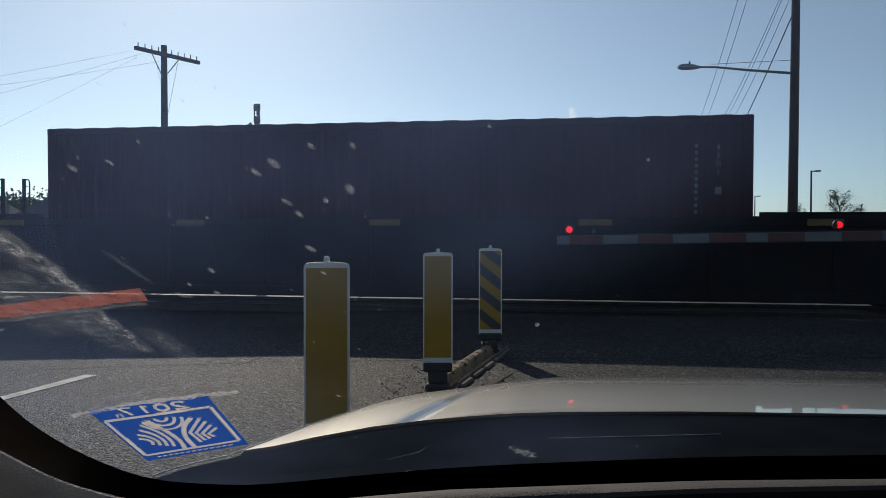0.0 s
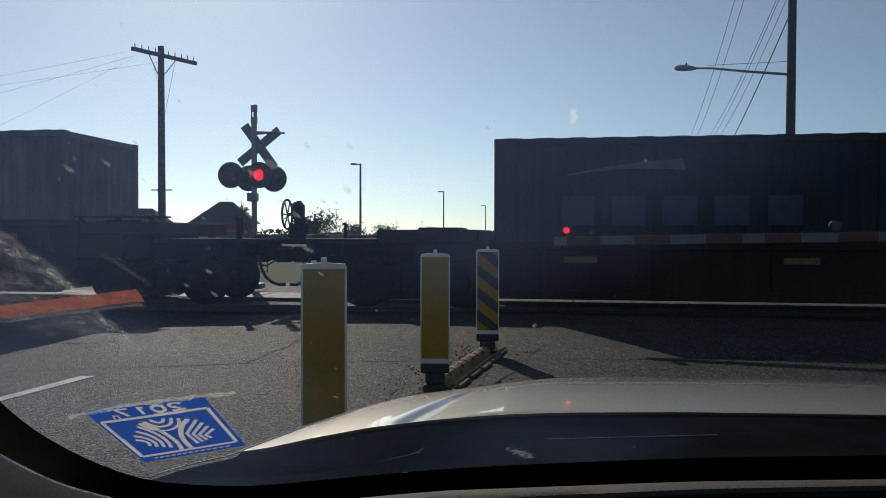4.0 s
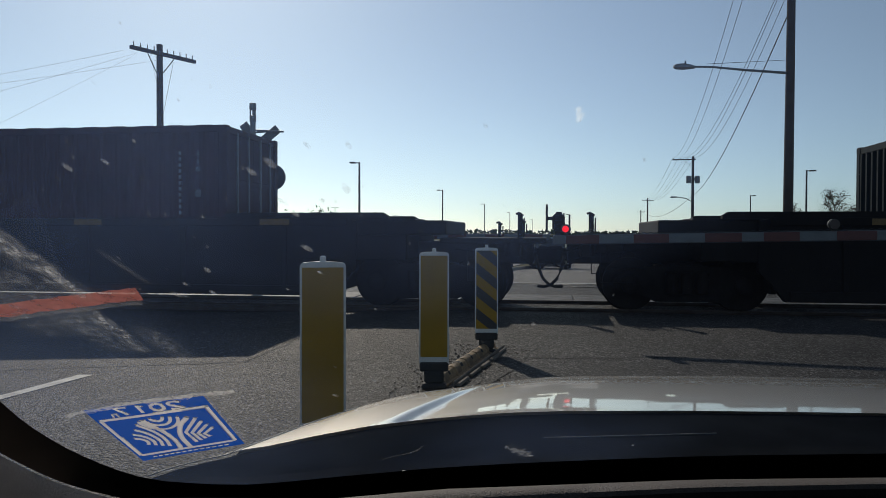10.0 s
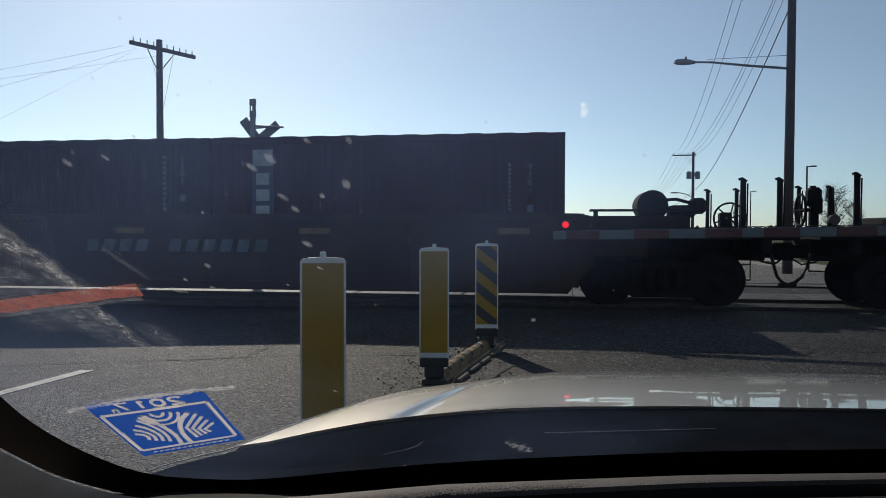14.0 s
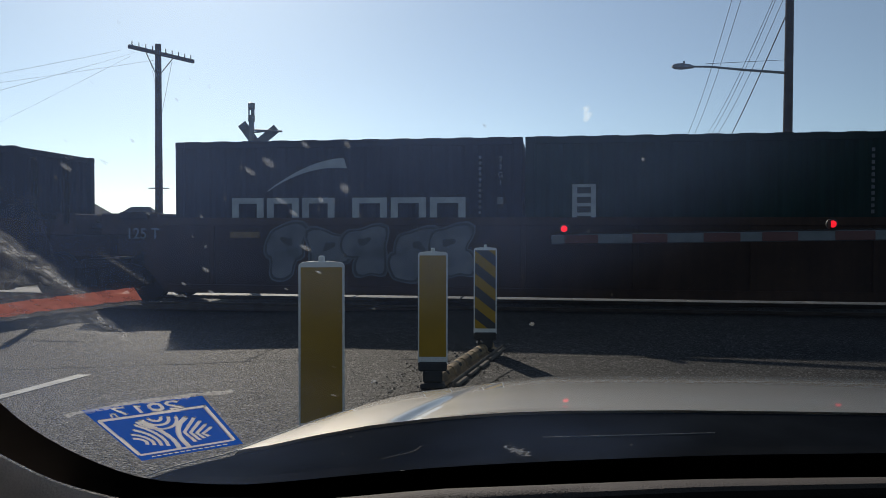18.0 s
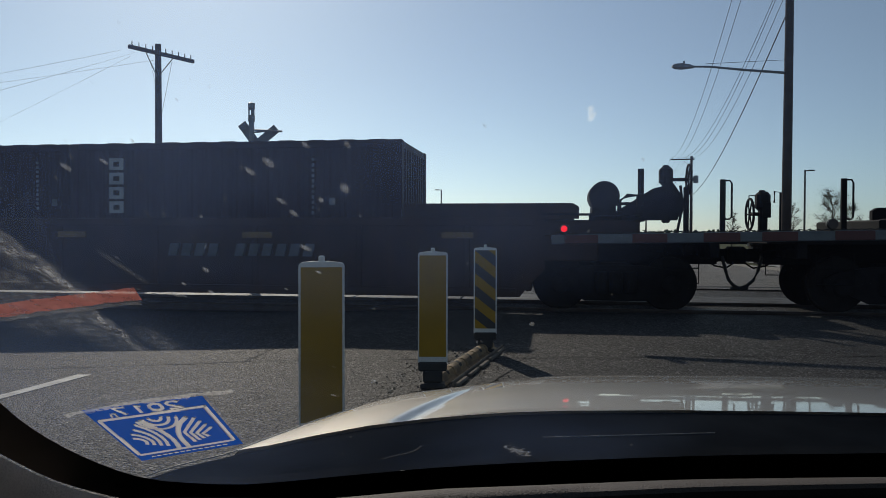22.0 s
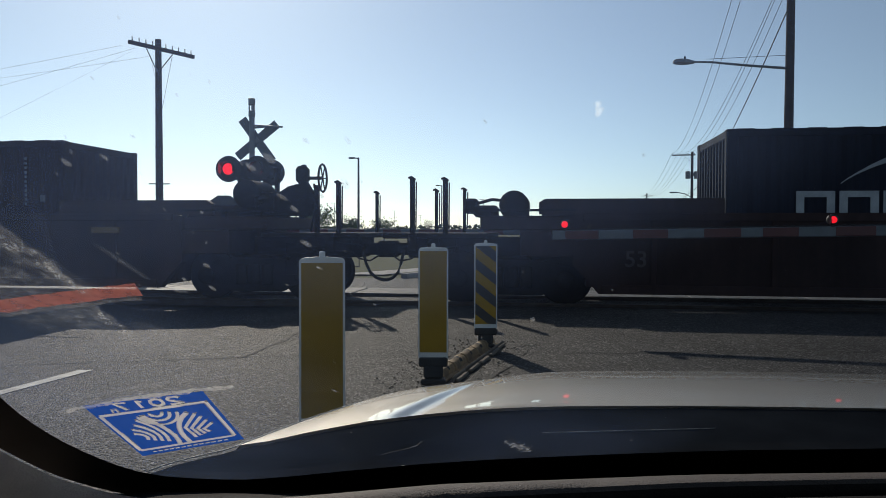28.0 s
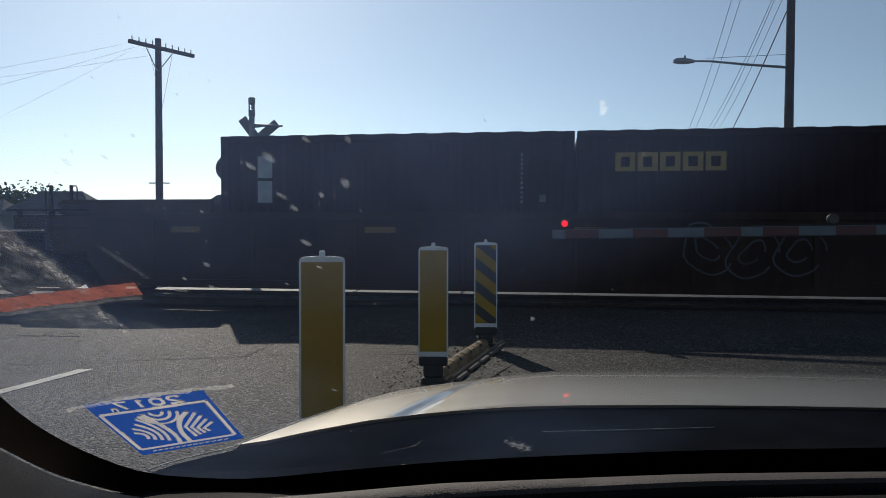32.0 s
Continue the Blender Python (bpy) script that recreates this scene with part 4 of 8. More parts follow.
utility_pole(47.5, 172, 9.4, 0.2, 2.6, -12, 8.8, "wooden pole far along the street", False, 4)
utility_pole(70, 262, 9.4, 0.22, 2.6, -12, 8.8, "wooden pole far along the street", False, 4)


def build_pole_lamp():
    t = thing("street_lamp", "grey cobra-head street lamp on a long bracket arm", "street lamp", pose(11.38, 24.5, 0))
    part("arm", Geo().rod([(-0.12, 0, 6.48), (-1.5, -0.05, 6.56), (-2.6, -0.1, 6.645), (-3.25, -0.1, 6.65)], 0.045, 8, 0.03), M_GALV, t)
    part("stay", Geo().rod([(-0.1, 0, 6.90), (-2.75, -0.1, 6.74)], 0.008, 5), M_WIRE, t)
    part("head", Geo().add(*[(lambda L: ([(x, -0.1 + y * w, 6.63 + z * h) for x, w, h in L for y, z in ((-1, -0.1), (-0.7, 0.9), (0, 1.1), (0.7, 0.9), (1, -0.1), (0, -0.7))],
         [(i * 6 + k, i * 6 + (k + 1) % 6, i * 6 + 6 + (k + 1) % 6, i * 6 + 6 + k) for i in range(len(L) - 1) for k in range(6)] + [tuple(range(6)), tuple(range((len(L) - 1) * 6, len(L) * 6))]))(
        [(-3.15, 0.05, 0.05), (-3.3, 0.11, 0.09), (-3.55, 0.15, 0.12), (-3.75, 0.14, 0.10), (-3.83, 0.08, 0.05)])][0]), M_GALV, t, "cobra-head lamp housing")
    part("photocell", Geo().lathe([(6.72, 0.03), (6.82, 0.03), (6.83, 0.02)], "z", 10, (-3.45, -0.1, 0)), M_BLACK, t)


build_pole_lamp()


def build_far_pole_lamp():
    t = thing("street_lamp", "small grey street lamp on a far wooden pole", "street lamp", pose(25.4, 76, 0))
    part("arm", Geo().rod([(0, 0, 4.5), (-0.5, 0, 4.78), (-1.2, 0, 4.92), (-1.5, 0, 4.93)], 0.045, 6), M_GALV, t)
    part("head", Geo().box(-2.1, -1.42, -0.16, 0.16, 4.86, 5.0, 0.05), M_GALV, t)


build_far_pole_lamp()
far_top = [(25.55 + dx * 0.98, 76 - dx * 0.2, 8.9) for dx in (-2.0, -1.45, -0.9, -0.45, 0.1)]
near_top = [(9.80, 24.6, 9.8), (10.08, 24.5, 9.8), (11.33, 24.5, 10.0), (11.36, 24.5, 9.9), (11.58, 24.4, 9.9)]
for a, b in zip(near_top, far_top):
    wire(a, b, 1.5)
    wire(a, (a[0] - 6.5, a[1] - 24, a[2] + 0.6), 0.5)
for b, dx in zip(far_top, (-1.18, -0.55, 0.25, 0.6, 1.18)):
    wire(b, (47.5 + dx, 172, 9.0), 1.4, 0.014)
wire((11.2, 24.4, 8.25), (25.5, 76, 5.05), 1.02, 0.022, "telecom_cable", "thick black telecom cable between poles")
wire((25.5, 76, 5.05), (47.5, 172, 5.6), 1.2, 0.022, "telecom_cable", "thick black telecom cable between poles")
for a, b in (((-10.18, 24.3, 7.11), (-22.8, 24.6, 5.05)), ((-9.47, 25.1, 6.96), (-24.2, 24.6, 4.95)), ((-9.9, 24.6, 7.09), (-22.9, 24.6, 3.75))):
    wire(a, b, 0.12, 0.0036)
wire((-10.0, 24.5, 6.95), (-24.6, 24.6, -0.2), 0.06, 0.0026)
wire((-9.60, 25.1, 6.95), (-9.40, 25.0, 6.2), 0.0, 0.004)
wire((-8.95, 25.3, 6.95), (-9.18, 25.0, 5.2), 0.0, 0.006)


def lot_lamp(x, y, h, kind, arm=-1):
    t = thing("street_lamp", "slim dark lot lamp " + ("with two heads" if kind == "T" else "with one flat head"), "street lamp", pose(x, y, fall(y) - 0.05), "lot lamps")
    h -= fall(y)
    part("pole", Geo().rod([(0, 0, 0), (0, 0, h)], 0.14, 8, 0.10), M_DARKMETAL, t)
    part("footing", Geo().lathe([(0, 0.35), (0.8, 0.33)], "z", 12), M_KERB, t)
    for s in ((-1, 1) if kind == "T" else (arm,)):
        g = Geo().rod([(0, 0, h - 0.1), (s * 0.5, 0, h - 0.05)], 0.06, 6)
        g.box(min(s * 0.4, s * 1.05), max(s * 0.4, s * 1.05), -0.28, 0.28, h - 0.14, h + 0.02, 0.03)
        part("lamp_head", g, M_DARKMETAL, t)


for px, z, kind, arm in ((-143, 82, "L", -1), (4, 134, "L", -1), (78, 198, "L", -1), (123, 278, "L", -1), (163, 420, "L", -1), (549, 151, "L", 1), (648, 91, "L", 1),
                         (-186, 229, "T", 1), (-34, 440, "T", 1), (36, 600, "T", 1), (-421, 260, "T", 1), (-80, 330, "T", 1)):
    lot_lamp(px / 1328 * z, z, 9.0, kind, arm)


# ---- trees, hedges and houses
def tree(x, y, h, crown_r, label, leaves=900, sparse=False, seed=1, leaf=0.28):
    rng = random.Random(seed)
    t = thing("tree", label, "tree", pose(x, y, fall(y) - 0.05))
    h -= fall(y) + (0 if sparse else 0.38 * crown_r)
    g = Geo()
    th = h * (0.35 if not sparse else 0.25)
    w = 0.35 if sparse else 1.0
    g.rod([(0, 0, 0), (rng.uniform(-.1, .1), 0, th), (rng.uniform(-.2, .2), rng.uniform(-.2, .2), h * 0.75)], 0.035 * h * w, 8, 0.012 * h * w)
    part("trunk", g, M_BARK, t)
    g, tips = Geo(), []
    nl = 40 if sparse else 16
    for i in range(nl):
        a = rng.uniform(0, 2 * math.pi)
        z0 = rng.uniform(th * 0.8, h * 0.7)
        ln = crown_r * (rng.uniform(0.25, 1.0) if sparse else rng.uniform(0.6, 1.05))
        up = rng.uniform(0.9, 2.6) if sparse else rng.uniform(0.3, 1.2)
        p0, p1 = Vector((0, 0, z0)), Vector((math.cos(a) * ln, math.sin(a) * ln, min(h * 0.98, z0 + ln * up)))
        if sparse:
            # an upright egg-shaped crown
            el = rng.uniform(-0.75, 1.0)
            rr = math.sqrt(max(0, 1 - el * el)) * rng.uniform(0.55, 1.0)
            p1 = Vector((math.cos(a) * rr * crown_r, math.sin(a) * rr * crown_r, h * (0.62 + 0.36 * el)))
            p0 = Vector((0, 0, max(th * 0.7, min(h * 0.72, p1.z - rr * crown_r * 1.1))))
            ln = crown_r
        pm = (p0 + p1) / 2 + Vector((rng.uniform(-.1, .1), rng.uniform(-.1, .1), 0.08)) * h * 0.1
        g.rod([p0, pm, p1], 0.012 * h * w, 5, 0.003 * h * w, cap=False)
        for k in range(11 if sparse else 3):
            q = pm.lerp(p1, rng.random())
            e = q + Vector((rng.gauss(0, 1), rng.gauss(0, 1), rng.uniform(-0.2, 1.2))) * ln * (0.16 if sparse else 0.28)
            g.rod([q, e], 0.005 * h * (0.7 if sparse else 1), 4, 0.0015 * h, cap=False)
            tips += [e, q.lerp(e, 0.6)]
        tips += [p1, pm]
    part("limbs", g, M_BARK, t)
    g = Geo()
    clumps = [p + Vector((rng.gauss(0, .2), rng.gauss(0, .2), rng.gauss(0, .15))) * crown_r for p in tips]
    for i in range(leaves):
        c = rng.choice(clumps)
        sp = crown_r * (0.10 if sparse else 0.24)
        p = c + Vector((rng.gauss(0, sp), rng.gauss(0, sp), rng.gauss(0, sp * 0.8)))
        d1 = Vector((rng.gauss(0, 1), rng.gauss(0, 1), rng.gauss(0, 1))).normalized() * leaf * rng.uniform(0.5, 1.2)
        d2 = d1.orthogonal().normalized() * leaf * 0.5
        g.add([p - d1 * .5, p + d2 * .5, p + d1 * .5, p - d2 * .5], [(0, 1, 2, 3)])
    part("crown", g, M_LEAF, t, smooth=0)


for px, z, h, r, lab, n, sp, lf in ((-745, 118, 7.6, 4.2, "leafy green tree behind the houses", 1500, False, 0.7), (-700, 122, 7.4, 3.6, "leafy green tree behind the houses", 1300, False, 0.7),
                                    (-785, 110, 6.6, 3.4, "leafy green tree behind the houses", 1200, False, 0.7), (-226, 130, 4.9, 3.3, "rounded green tree by the lot", 1300, False, 0.6),
                                    (-160, 140, 3.6, 2.0, "small green tree by the lot", 600, False, 0.5), (-98, 150, 3.4, 2.2, "small green tree by the lot", 600, False, 0.5),
                                    (-352, 62, 4.3, 0.9, "thin young tree with few leaves", 130, True, 0.14), (698, 60, 5.2, 1.35, "thin-leaved young street tree", 2600, True, 0.09),
                                    (625, 62, 4.0, 0.9, "thin-leaved young street tree", 180, True, 0.13), (520, 66, 3.2, 0.8, "thin-leaved young street tree", 150, True, 0.13),
                                    (735, 70, 4.2, 1.1, "thin-leaved young street tree", 200, True, 0.14), (-20, 200, 3.6, 2.0, "bare young tree by the lot", 260, True, 0.3)):
    tree(px / 1328 * z, z, h, r, lab, n, sp, seed=int(z + px) % 97, leaf=lf)


def build_woods():
    rng = random.Random(9)
    g = Geo()
    for i in range(6000):
        a = rng.uniform(-0.72, 0.72)
        z = rng.uniform(300, 380)
        x = math.tan(a) * z
        top = 2.3 + 1.6 * noise.noise((x * 0.02, 3, 0)) + 0.9 * noise.noise((x * 0.09, 7, 0))
        p = Vector((x, z, rng.uniform(-1.3, max(1.0, top))))
        s = rng.uniform(0.4, 1.0)
        d1 = Vector((rng.gauss(0, 1), rng.gauss(0, .4), rng.gauss(0, 1))).normalized() * s
        d2 = Vector((rng.gauss(0, 1), rng.gauss(0, .4), rng.gauss(0, 1))).normalized() * s
        g.add([p - d1, p + d2, p + d1, p - d2], [(0, 1, 2, 3)])
    tagged(part("far_woods", g, M_HEDGE, smooth=0), "low dark line of distant trees", "woods", kind="stuff")


build_woods()


def house(x, y, w, d, wall_h, roof_h, hip, wall_mat, label, turn=0, chimney=False):
    t = thing("house", label, "house", pose(x, y, fall(y), rz=turn), "houses")
    wall_h -= fall(y)
    part("wall", Geo().box(-w / 2, w / 2, -d / 2, d / 2, -0.05, wall_h), wall_mat, t)
    e = 0.45
    ins = w * hip / 2
    v = [(-w / 2 - e, -d / 2 - e, wall_h), (w / 2 + e, -d / 2 - e, wall_h), (w / 2 + e, d / 2 + e, wall_h), (-w / 2 - e, d / 2 + e, wall_h), (-w / 2 + ins, 0, wall_h + roof_h), (w / 2 - ins, 0, wall_h + roof_h)]
    roof = part("roof", Geo().add(v, [(0, 1, 5, 4), (2, 3, 4, 5), (1, 2, 5), (3, 0, 4), (0, 3, 2, 1)]), M_ROOF, t, smooth=0)
    if chimney:
        part("chimney", Geo().box(w * 0.15, w * 0.15 + 0.7, -0.35, 0.35, wall_h + roof_h * 0.5, wall_h + roof_h + 0.5, 0.03), M_BRICK, roof)
    part("fascia", Geo().box(-w / 2 - e, w / 2 + e, -d / 2 - e - 0.03, -d / 2 - e, wall_h - 0.18, wall_h + 0.02), M_SIDING, t)
    for i in range(3):
        wx = -w / 2 + w * (i + 0.5) / 3
        wd = part("window", Geo().box(wx - 0.65, wx + 0.65, -d / 2 - 0.05, -d / 2 + 0.02, 0.9, 2.2, 0.02), M_WHITEP, t)
        part("pane", Geo().box(wx - 0.55, wx + 0.55, -d / 2 - 0.06, -d / 2 - 0.045, 1.0, 2.1), M_CARGLASS, wd)
    part("door", Geo().box(w * 0.30, w * 0.30 + 0.95, -d / 2 - 0.06, -d / 2 + 0.02, 0.0, 2.05, 0.02), M_DARKMETAL, t)


house(-47.5, 95, 11.0, 8, 2.8, 2.95, 0.55, M_SIDING, "single-storey house with a dark hip roof")
house(-42.8, 108, 6.6, 6, 2.6, 2.3, 0.6, M_SIDING, "small house with a dark hip roof")
house(-27.2, 95, 7.0, 7, 2.6, 2.75, 0.78, M_BRICK, "brick house with a steep dark hip roof", 8)
house(-60.5, 100, 9.0, 8, 2.6, 2.3, 0.4, M_SIDING, "pale house with a dark roof", 0, True)


# ---- vehicles waiting beyond the rails
def far_car(x, y, turn, paint, tall, label):
    t = thing("car", label, "car", pose(x, y, fall(y), rz=turn, rx=-1.2), "waiting cars")
    L, W, h0, h1 = 4.6, 1.82, 0.95 + tall * 0.15, 1.45 + tall * 0.35
    lower = [(-W / 2, 0.3), (-W / 2, h0 * 0.8), (-W / 2 + 0.08, h0), (W / 2 - 0.08, h0), (W / 2, h0 * 0.8), (W / 2, 0.3)]
    rows = []
    for yy, k, dz in ((-L / 2, 0.86, -0.25), (-L / 2 + 0.15, 0.95, -0.12), (-L / 2 + 0.9, 1, -0.02), (0.6, 1, 0), (L / 2 - 0.3, 0.97, -0.02), (L / 2, 0.9, -0.12)):
        rows.append([(px * k, yy, max(0.3, pz + (dz if pz > 0.4 else 0))) for px, pz in lower + lower[:1]])
    g = Geo().grid(rows)
    g.add(rows[0][:6], [(0, 1, 2, 3, 4, 5)]).add(rows[-1][:6], [(5, 4, 3, 2, 1, 0)])
    body = part("body", g, paint, t)
    cab = []
    for yy, k, z in ((-0.95, 0.86, h0 - 0.02), (-0.25, 0.72, h1 - 0.04), (1.2, 0.72, h1), (2.0, 0.84, h0)):
        cab.append([(-W / 2 * k, yy, h0 - 0.03), (-W / 2 * k * 0.93, yy, z), (W / 2 * k * 0.93, yy, z), (W / 2 * k, yy, h0 - 0.03)])
    part("cabin", Geo().grid(cab), paint, t)
    ws = [(-W / 2 * 0.76, -0.9, h0 + 0.03), (W / 2 * 0.76, -0.9, h0 + 0.03), (W / 2 * 0.63, -0.28, h1 - 0.08), (-W / 2 * 0.63, -0.28, h1 - 0.08)]
    part("windshield", Geo().add([Vector(p) + Vector((0, -0.015, 0.012)) for p in ws] + [Vector(p) + Vector((0, 0.02, -0.02)) for p in ws], [(0, 1, 2, 3), (7, 6, 5, 4), (0, 4, 5, 1), (1, 5, 6, 2), (2, 6, 7, 3), (3, 7, 4, 0)]), M_CARGLASS, t)
    part("grille", Geo().box(-0.5, 0.5, -L / 2 - 0.02, -L / 2 + 0.1, 0.5, 0.68, 0.02), M_BLACK, body)
    part("bumper", Geo().box(-0.85, 0.85, -L / 2 - 0.06, -L / 2 + 0.2, 0.32, 0.48, 0.04), M_BLACK, body)
    for s in (-1, 1):
        part("headlight", Geo().box(min(s * 0.55, s * 0.85), max(s * 0.55, s * 0.85), -L / 2 - 0.01, -L / 2 + 0.2, 0.60, 0.74, 0.03), M_SILVER, t)
        part("mirror", Geo().box(min(s * 0.92, s * 1.08), max(s * 0.92, s * 1.08), -0.75, -0.62, h0 + 0.02, h0 + 0.17, 0.03), paint, t)
        for yy in (-1.4, 1.35):
            w = part("wheel", Geo().lathe([(-0.11, 0.28), (-0.09, 0.33), (0.09, 0.33), (0.11, 0.28)], "x", 20, (s * 0.8, yy, 0.33)), M_TYRE, t)
            part("rim", Geo().lathe([(-0.115, 0.2), (0.115, 0.2)], "x", 16, (s * 0.81, yy, 0.33)), M_GALV, w)


P_SILVER = mat("silver_car_paint", (0.42, 0.43, 0.44), 0.25, 0.4, var=0.06, bump=0)
P_DARK = mat("dark_grey_car_paint", (0.05, 0.052, 0.056), 0.2, 0.2, var=0.06, bump=0)
P_WHITE = mat("white_car_paint", (0.7, 0.7, 0.69), 0.2, var=0.04, bump=0)
for x, y, turn, paint, tall, lab in ((6.5, 43, -ROAD_TURN, P_DARK, 1.0, "dark pickup-tall car waiting at the far gate"), (7.1, 51, -ROAD_TURN, P_DARK, 0.6, "dark hatchback waiting in line"),
                                     (4.9, 45, -ROAD_TURN + 2, P_SILVER, 0.3, "silver saloon waiting in the far lane"), (7.6, 60, -ROAD_TURN, P_SILVER, 0.6, "silver car further back in line"),
                                     (1.6, 62, 78, P_DARK, 0.0, "dark car parked side-on by the lot"), (3.6, 74, 80, P_WHITE, 0.0, "white car parked side-on by the lot")):
    far_car(x, y, turn, paint, tall, lab)


# ---- a small cloud
def build_cloud():
    rng = random.Random(4)
    t = thing("cloud", "small thin white cloud in a clear sky", "cloud", pose(255, 1500, 245))
    g = Geo()
    for i in range(9):
        x, z = rng.gauss(0, 5), rng.gauss(0, 9)
        r = rng.uniform(3, 6.5)
        g.lathe([(-r, 0.05), (-r * .7, r * .7), (0, r), (r * .7, r * .7), (r, 0.05)], "y", 12, (x, rng.gauss(0, 3), z))
    part("puff", g, M_CLOUD, t, smooth=80)
    return t


CLOUD = build_cloud()


# ---- the car that carries the camera (its own axes: x right, y ahead, under the eye)
CAR = thing("car", "white car seen from the driver's seat", "car", pose(0, 0, 0, rz=-HEADING))
EDGE_V = [-0.8, -0.62, -0.5, -0.388, -0.068, 0.416, 0.9, 1.3, 1.5]
EDGE_U = [0.50, 0.66, 0.73, 0.772, 0.79, 0.885, 0.88, 0.80, 0.70]


def glass(v, s, off=0.0):
    """A point on the windshield: v to the right, s up its slope, off towards the cabin."""
    return (v, float(np.interp(v, EDGE_V, EDGE_U)) + 0.02 - s * 0.857 - off * 0.515, 0.975 + s * 0.515 - off * 0.857)


def build_own_car():
    # hood: crowned sheet from the cowl to the nose, its rim sweeping back to the corner by the pillar
    re_v, re_u = [-0.445, -0.426, -0.399, -0.37, -0.355, -0.318, -0.263, -0.188, -0.113, -0.05, 0.007, 0.092, 0.267, 0.441, 0.576, 0.8, 1.3], [0.90, 0.92, 0.945, 0.97, 0.98, 0.985, 1.0, 1.02, 1.045, 1.07, 1.095, 1.134, 1.174, 1.19, 1.193, 1.19, 1.1]
    re_z = [0.945, 0.949, 0.9515, 0.953, 0.957, 0.962, 0.972, 0.983, 0.988, 0.989, 0.988, 0.983, 0.978, 0.976, 0.976, 0.976, 0.98]
    fr_v, fr_u = [-0.355, -0.339, -0.32, -0.295, -0.262, -0.222, -0.172, -0.116, -0.054, 0.011, 0.11, 0.3, 0.6, 0.98, 1.18], [0.99, 1.12, 1.22, 1.32, 1.42, 1.52, 1.60, 1.67, 1.73, 1.80, 1.89, 2.03, 2.09, 2.06, 1.98]
    fr_z = [0.956, 0.942, 0.934, 0.926, 0.921, 0.914, 0.909, 0.903, 0.900, 0.896, 0.890, 0.870, 0.863, 0.867, 0.876]
    offs = [-0.017, -0.011, -0.0075, -0.0055, -0.004, -0.0027, -0.0013, 0.0, 0.0013, 0.0027, 0.004, 0.0055, 0.0075, 0.011, 0.017]
    rows = []
    for i in range(44):
        k = i / 43

        def at(v0):
            ur, uf = float(np.interp(v0, re_v, re_u)), float(np.interp(v0, fr_v, fr_u))
            zr, zf = float(np.interp(v0, re_v, re_z)), float(np.interp(v0, fr_v, fr_z))
            return ur + (uf - ur) * k, zr + (zf - zr) * (0.6 * k + 0.4 * k * k)
        cl = -0.12
        for _ in range(4):
            cl = -0.158 + 0.185 * (at(cl)[0] - 1.04)
        cols = list(np.linspace(-0.355, cl - 0.02, 50)) + [cl + o for o in offs] + list(np.linspace(cl + 0.02, 1.18, 90))
        row = []
        for v0 in cols:
            u, z = at(float(v0))
            # a pressed line: the panel dips beyond it and eases back, the dip dying out ahead
            z -= 0.0115 * (0.5 + 0.5 * math.tanh((v0 - cl) / 0.0060)) * math.exp(-max(0.0, v0 - cl) / 0.12) * max(0.0, 1 - max(0.0, (u - 1.25) / 0.46)) * min(1.0, k / 0.06)
            row.append((float(v0), u, z))
        rows.append(row)
    last = len(rows[0])
    part("hood", Geo().grid(rows), M_CARWHITE, CAR, "glossy pearl-white hood", smooth=60)
    lip = [(v, float(np.interp(v, re_v, re_u)), float(np.interp(v, re_v, re_z)) + 0.0005) for v in np.linspace(-0.445, -0.357, 12)]
    rim2 = [(v - 0.007, float(np.interp(v, fr_v, fr_u)) + 0.004, float(np.interp(v, fr_v, fr_z)) - 0.002) for v in np.linspace(-0.354, -0.27, 14)]
    part("wing_edge", Geo().rod(lip + rim2, 0.0008, 6), M_GALV, CAR, "thin bright edge of the front wing")
    # flank and nose below the hood's rim
    rim = [rows[i][0] for i in range(0, 44)] + [rows[43][j] for j in range(1, last)]
    skirt = [[Vector(p) for p in rim], [Vector(p) + Vector((-0.03 if i < 44 else 0.0, 0.015 + (0.02 if i > 43 else 0), -0.03)) for i, p in enumerate(rim)],
             [Vector(p) + Vector((-0.10, 0.03, -0.12)) for p in rim], [Vector(p) + Vector((-0.16, 0.03, -0.5)) for p in rim]]
    part("wing", Geo().grid(skirt), M_CARWHITE, CAR, "white front wing and nose", smooth=50)
    # cowl between hood and glass
    vs = list(np.linspace(-0.445, 1.25, 70))
    prof = []
    for v in vs:
        ur = float(np.interp(v, re_v, re_u))
        g0 = glass(v, -0.01)
        hz = float(np.interp(v, re_v, re_z))
        prof.append([(v, ur + 0.03, hz - 0.05), (v, ur - 0.001, hz - 0.004), (v, ur - 0.02, hz - 0.006), (v, (ur + g0[1]) / 2, min(0.960, hz - 0.012)), (v, g0[1] + 0.012, 0.945), (v, g0[1] - 0.05, 0.92)])
    cowl = part("cowl", Geo().grid(prof, True), M_COWL, CAR, "dusty black plastic cowl panel", smooth=40)
    ridge = [(v, float(np.interp(v, [-0.083, 0.0844, 0.2995], [1.006, 1.043, 1.091])), float(np.interp(v, [-0.083, 0.0844, 0.2995], [0.9703, 0.9681, 0.9660]))) for v in np.linspace(-0.083, 0.2995, 20)]
    # the gleam of the seam's edge is put into a pale colour
    part("cowl_seam", Geo().rod(ridge, 0.0007, 6), M_KERB, cowl)
    wip = [(v, float(np.interp(v, re_v, re_u)) * 0.25 + glass(v, 0)[1] * 0.75, 0.968) for v in np.linspace(-0.12, -0.07, 6)]
    part("washer_nozzle", Geo().rod(wip, 0.004, 6), M_GALV, cowl)
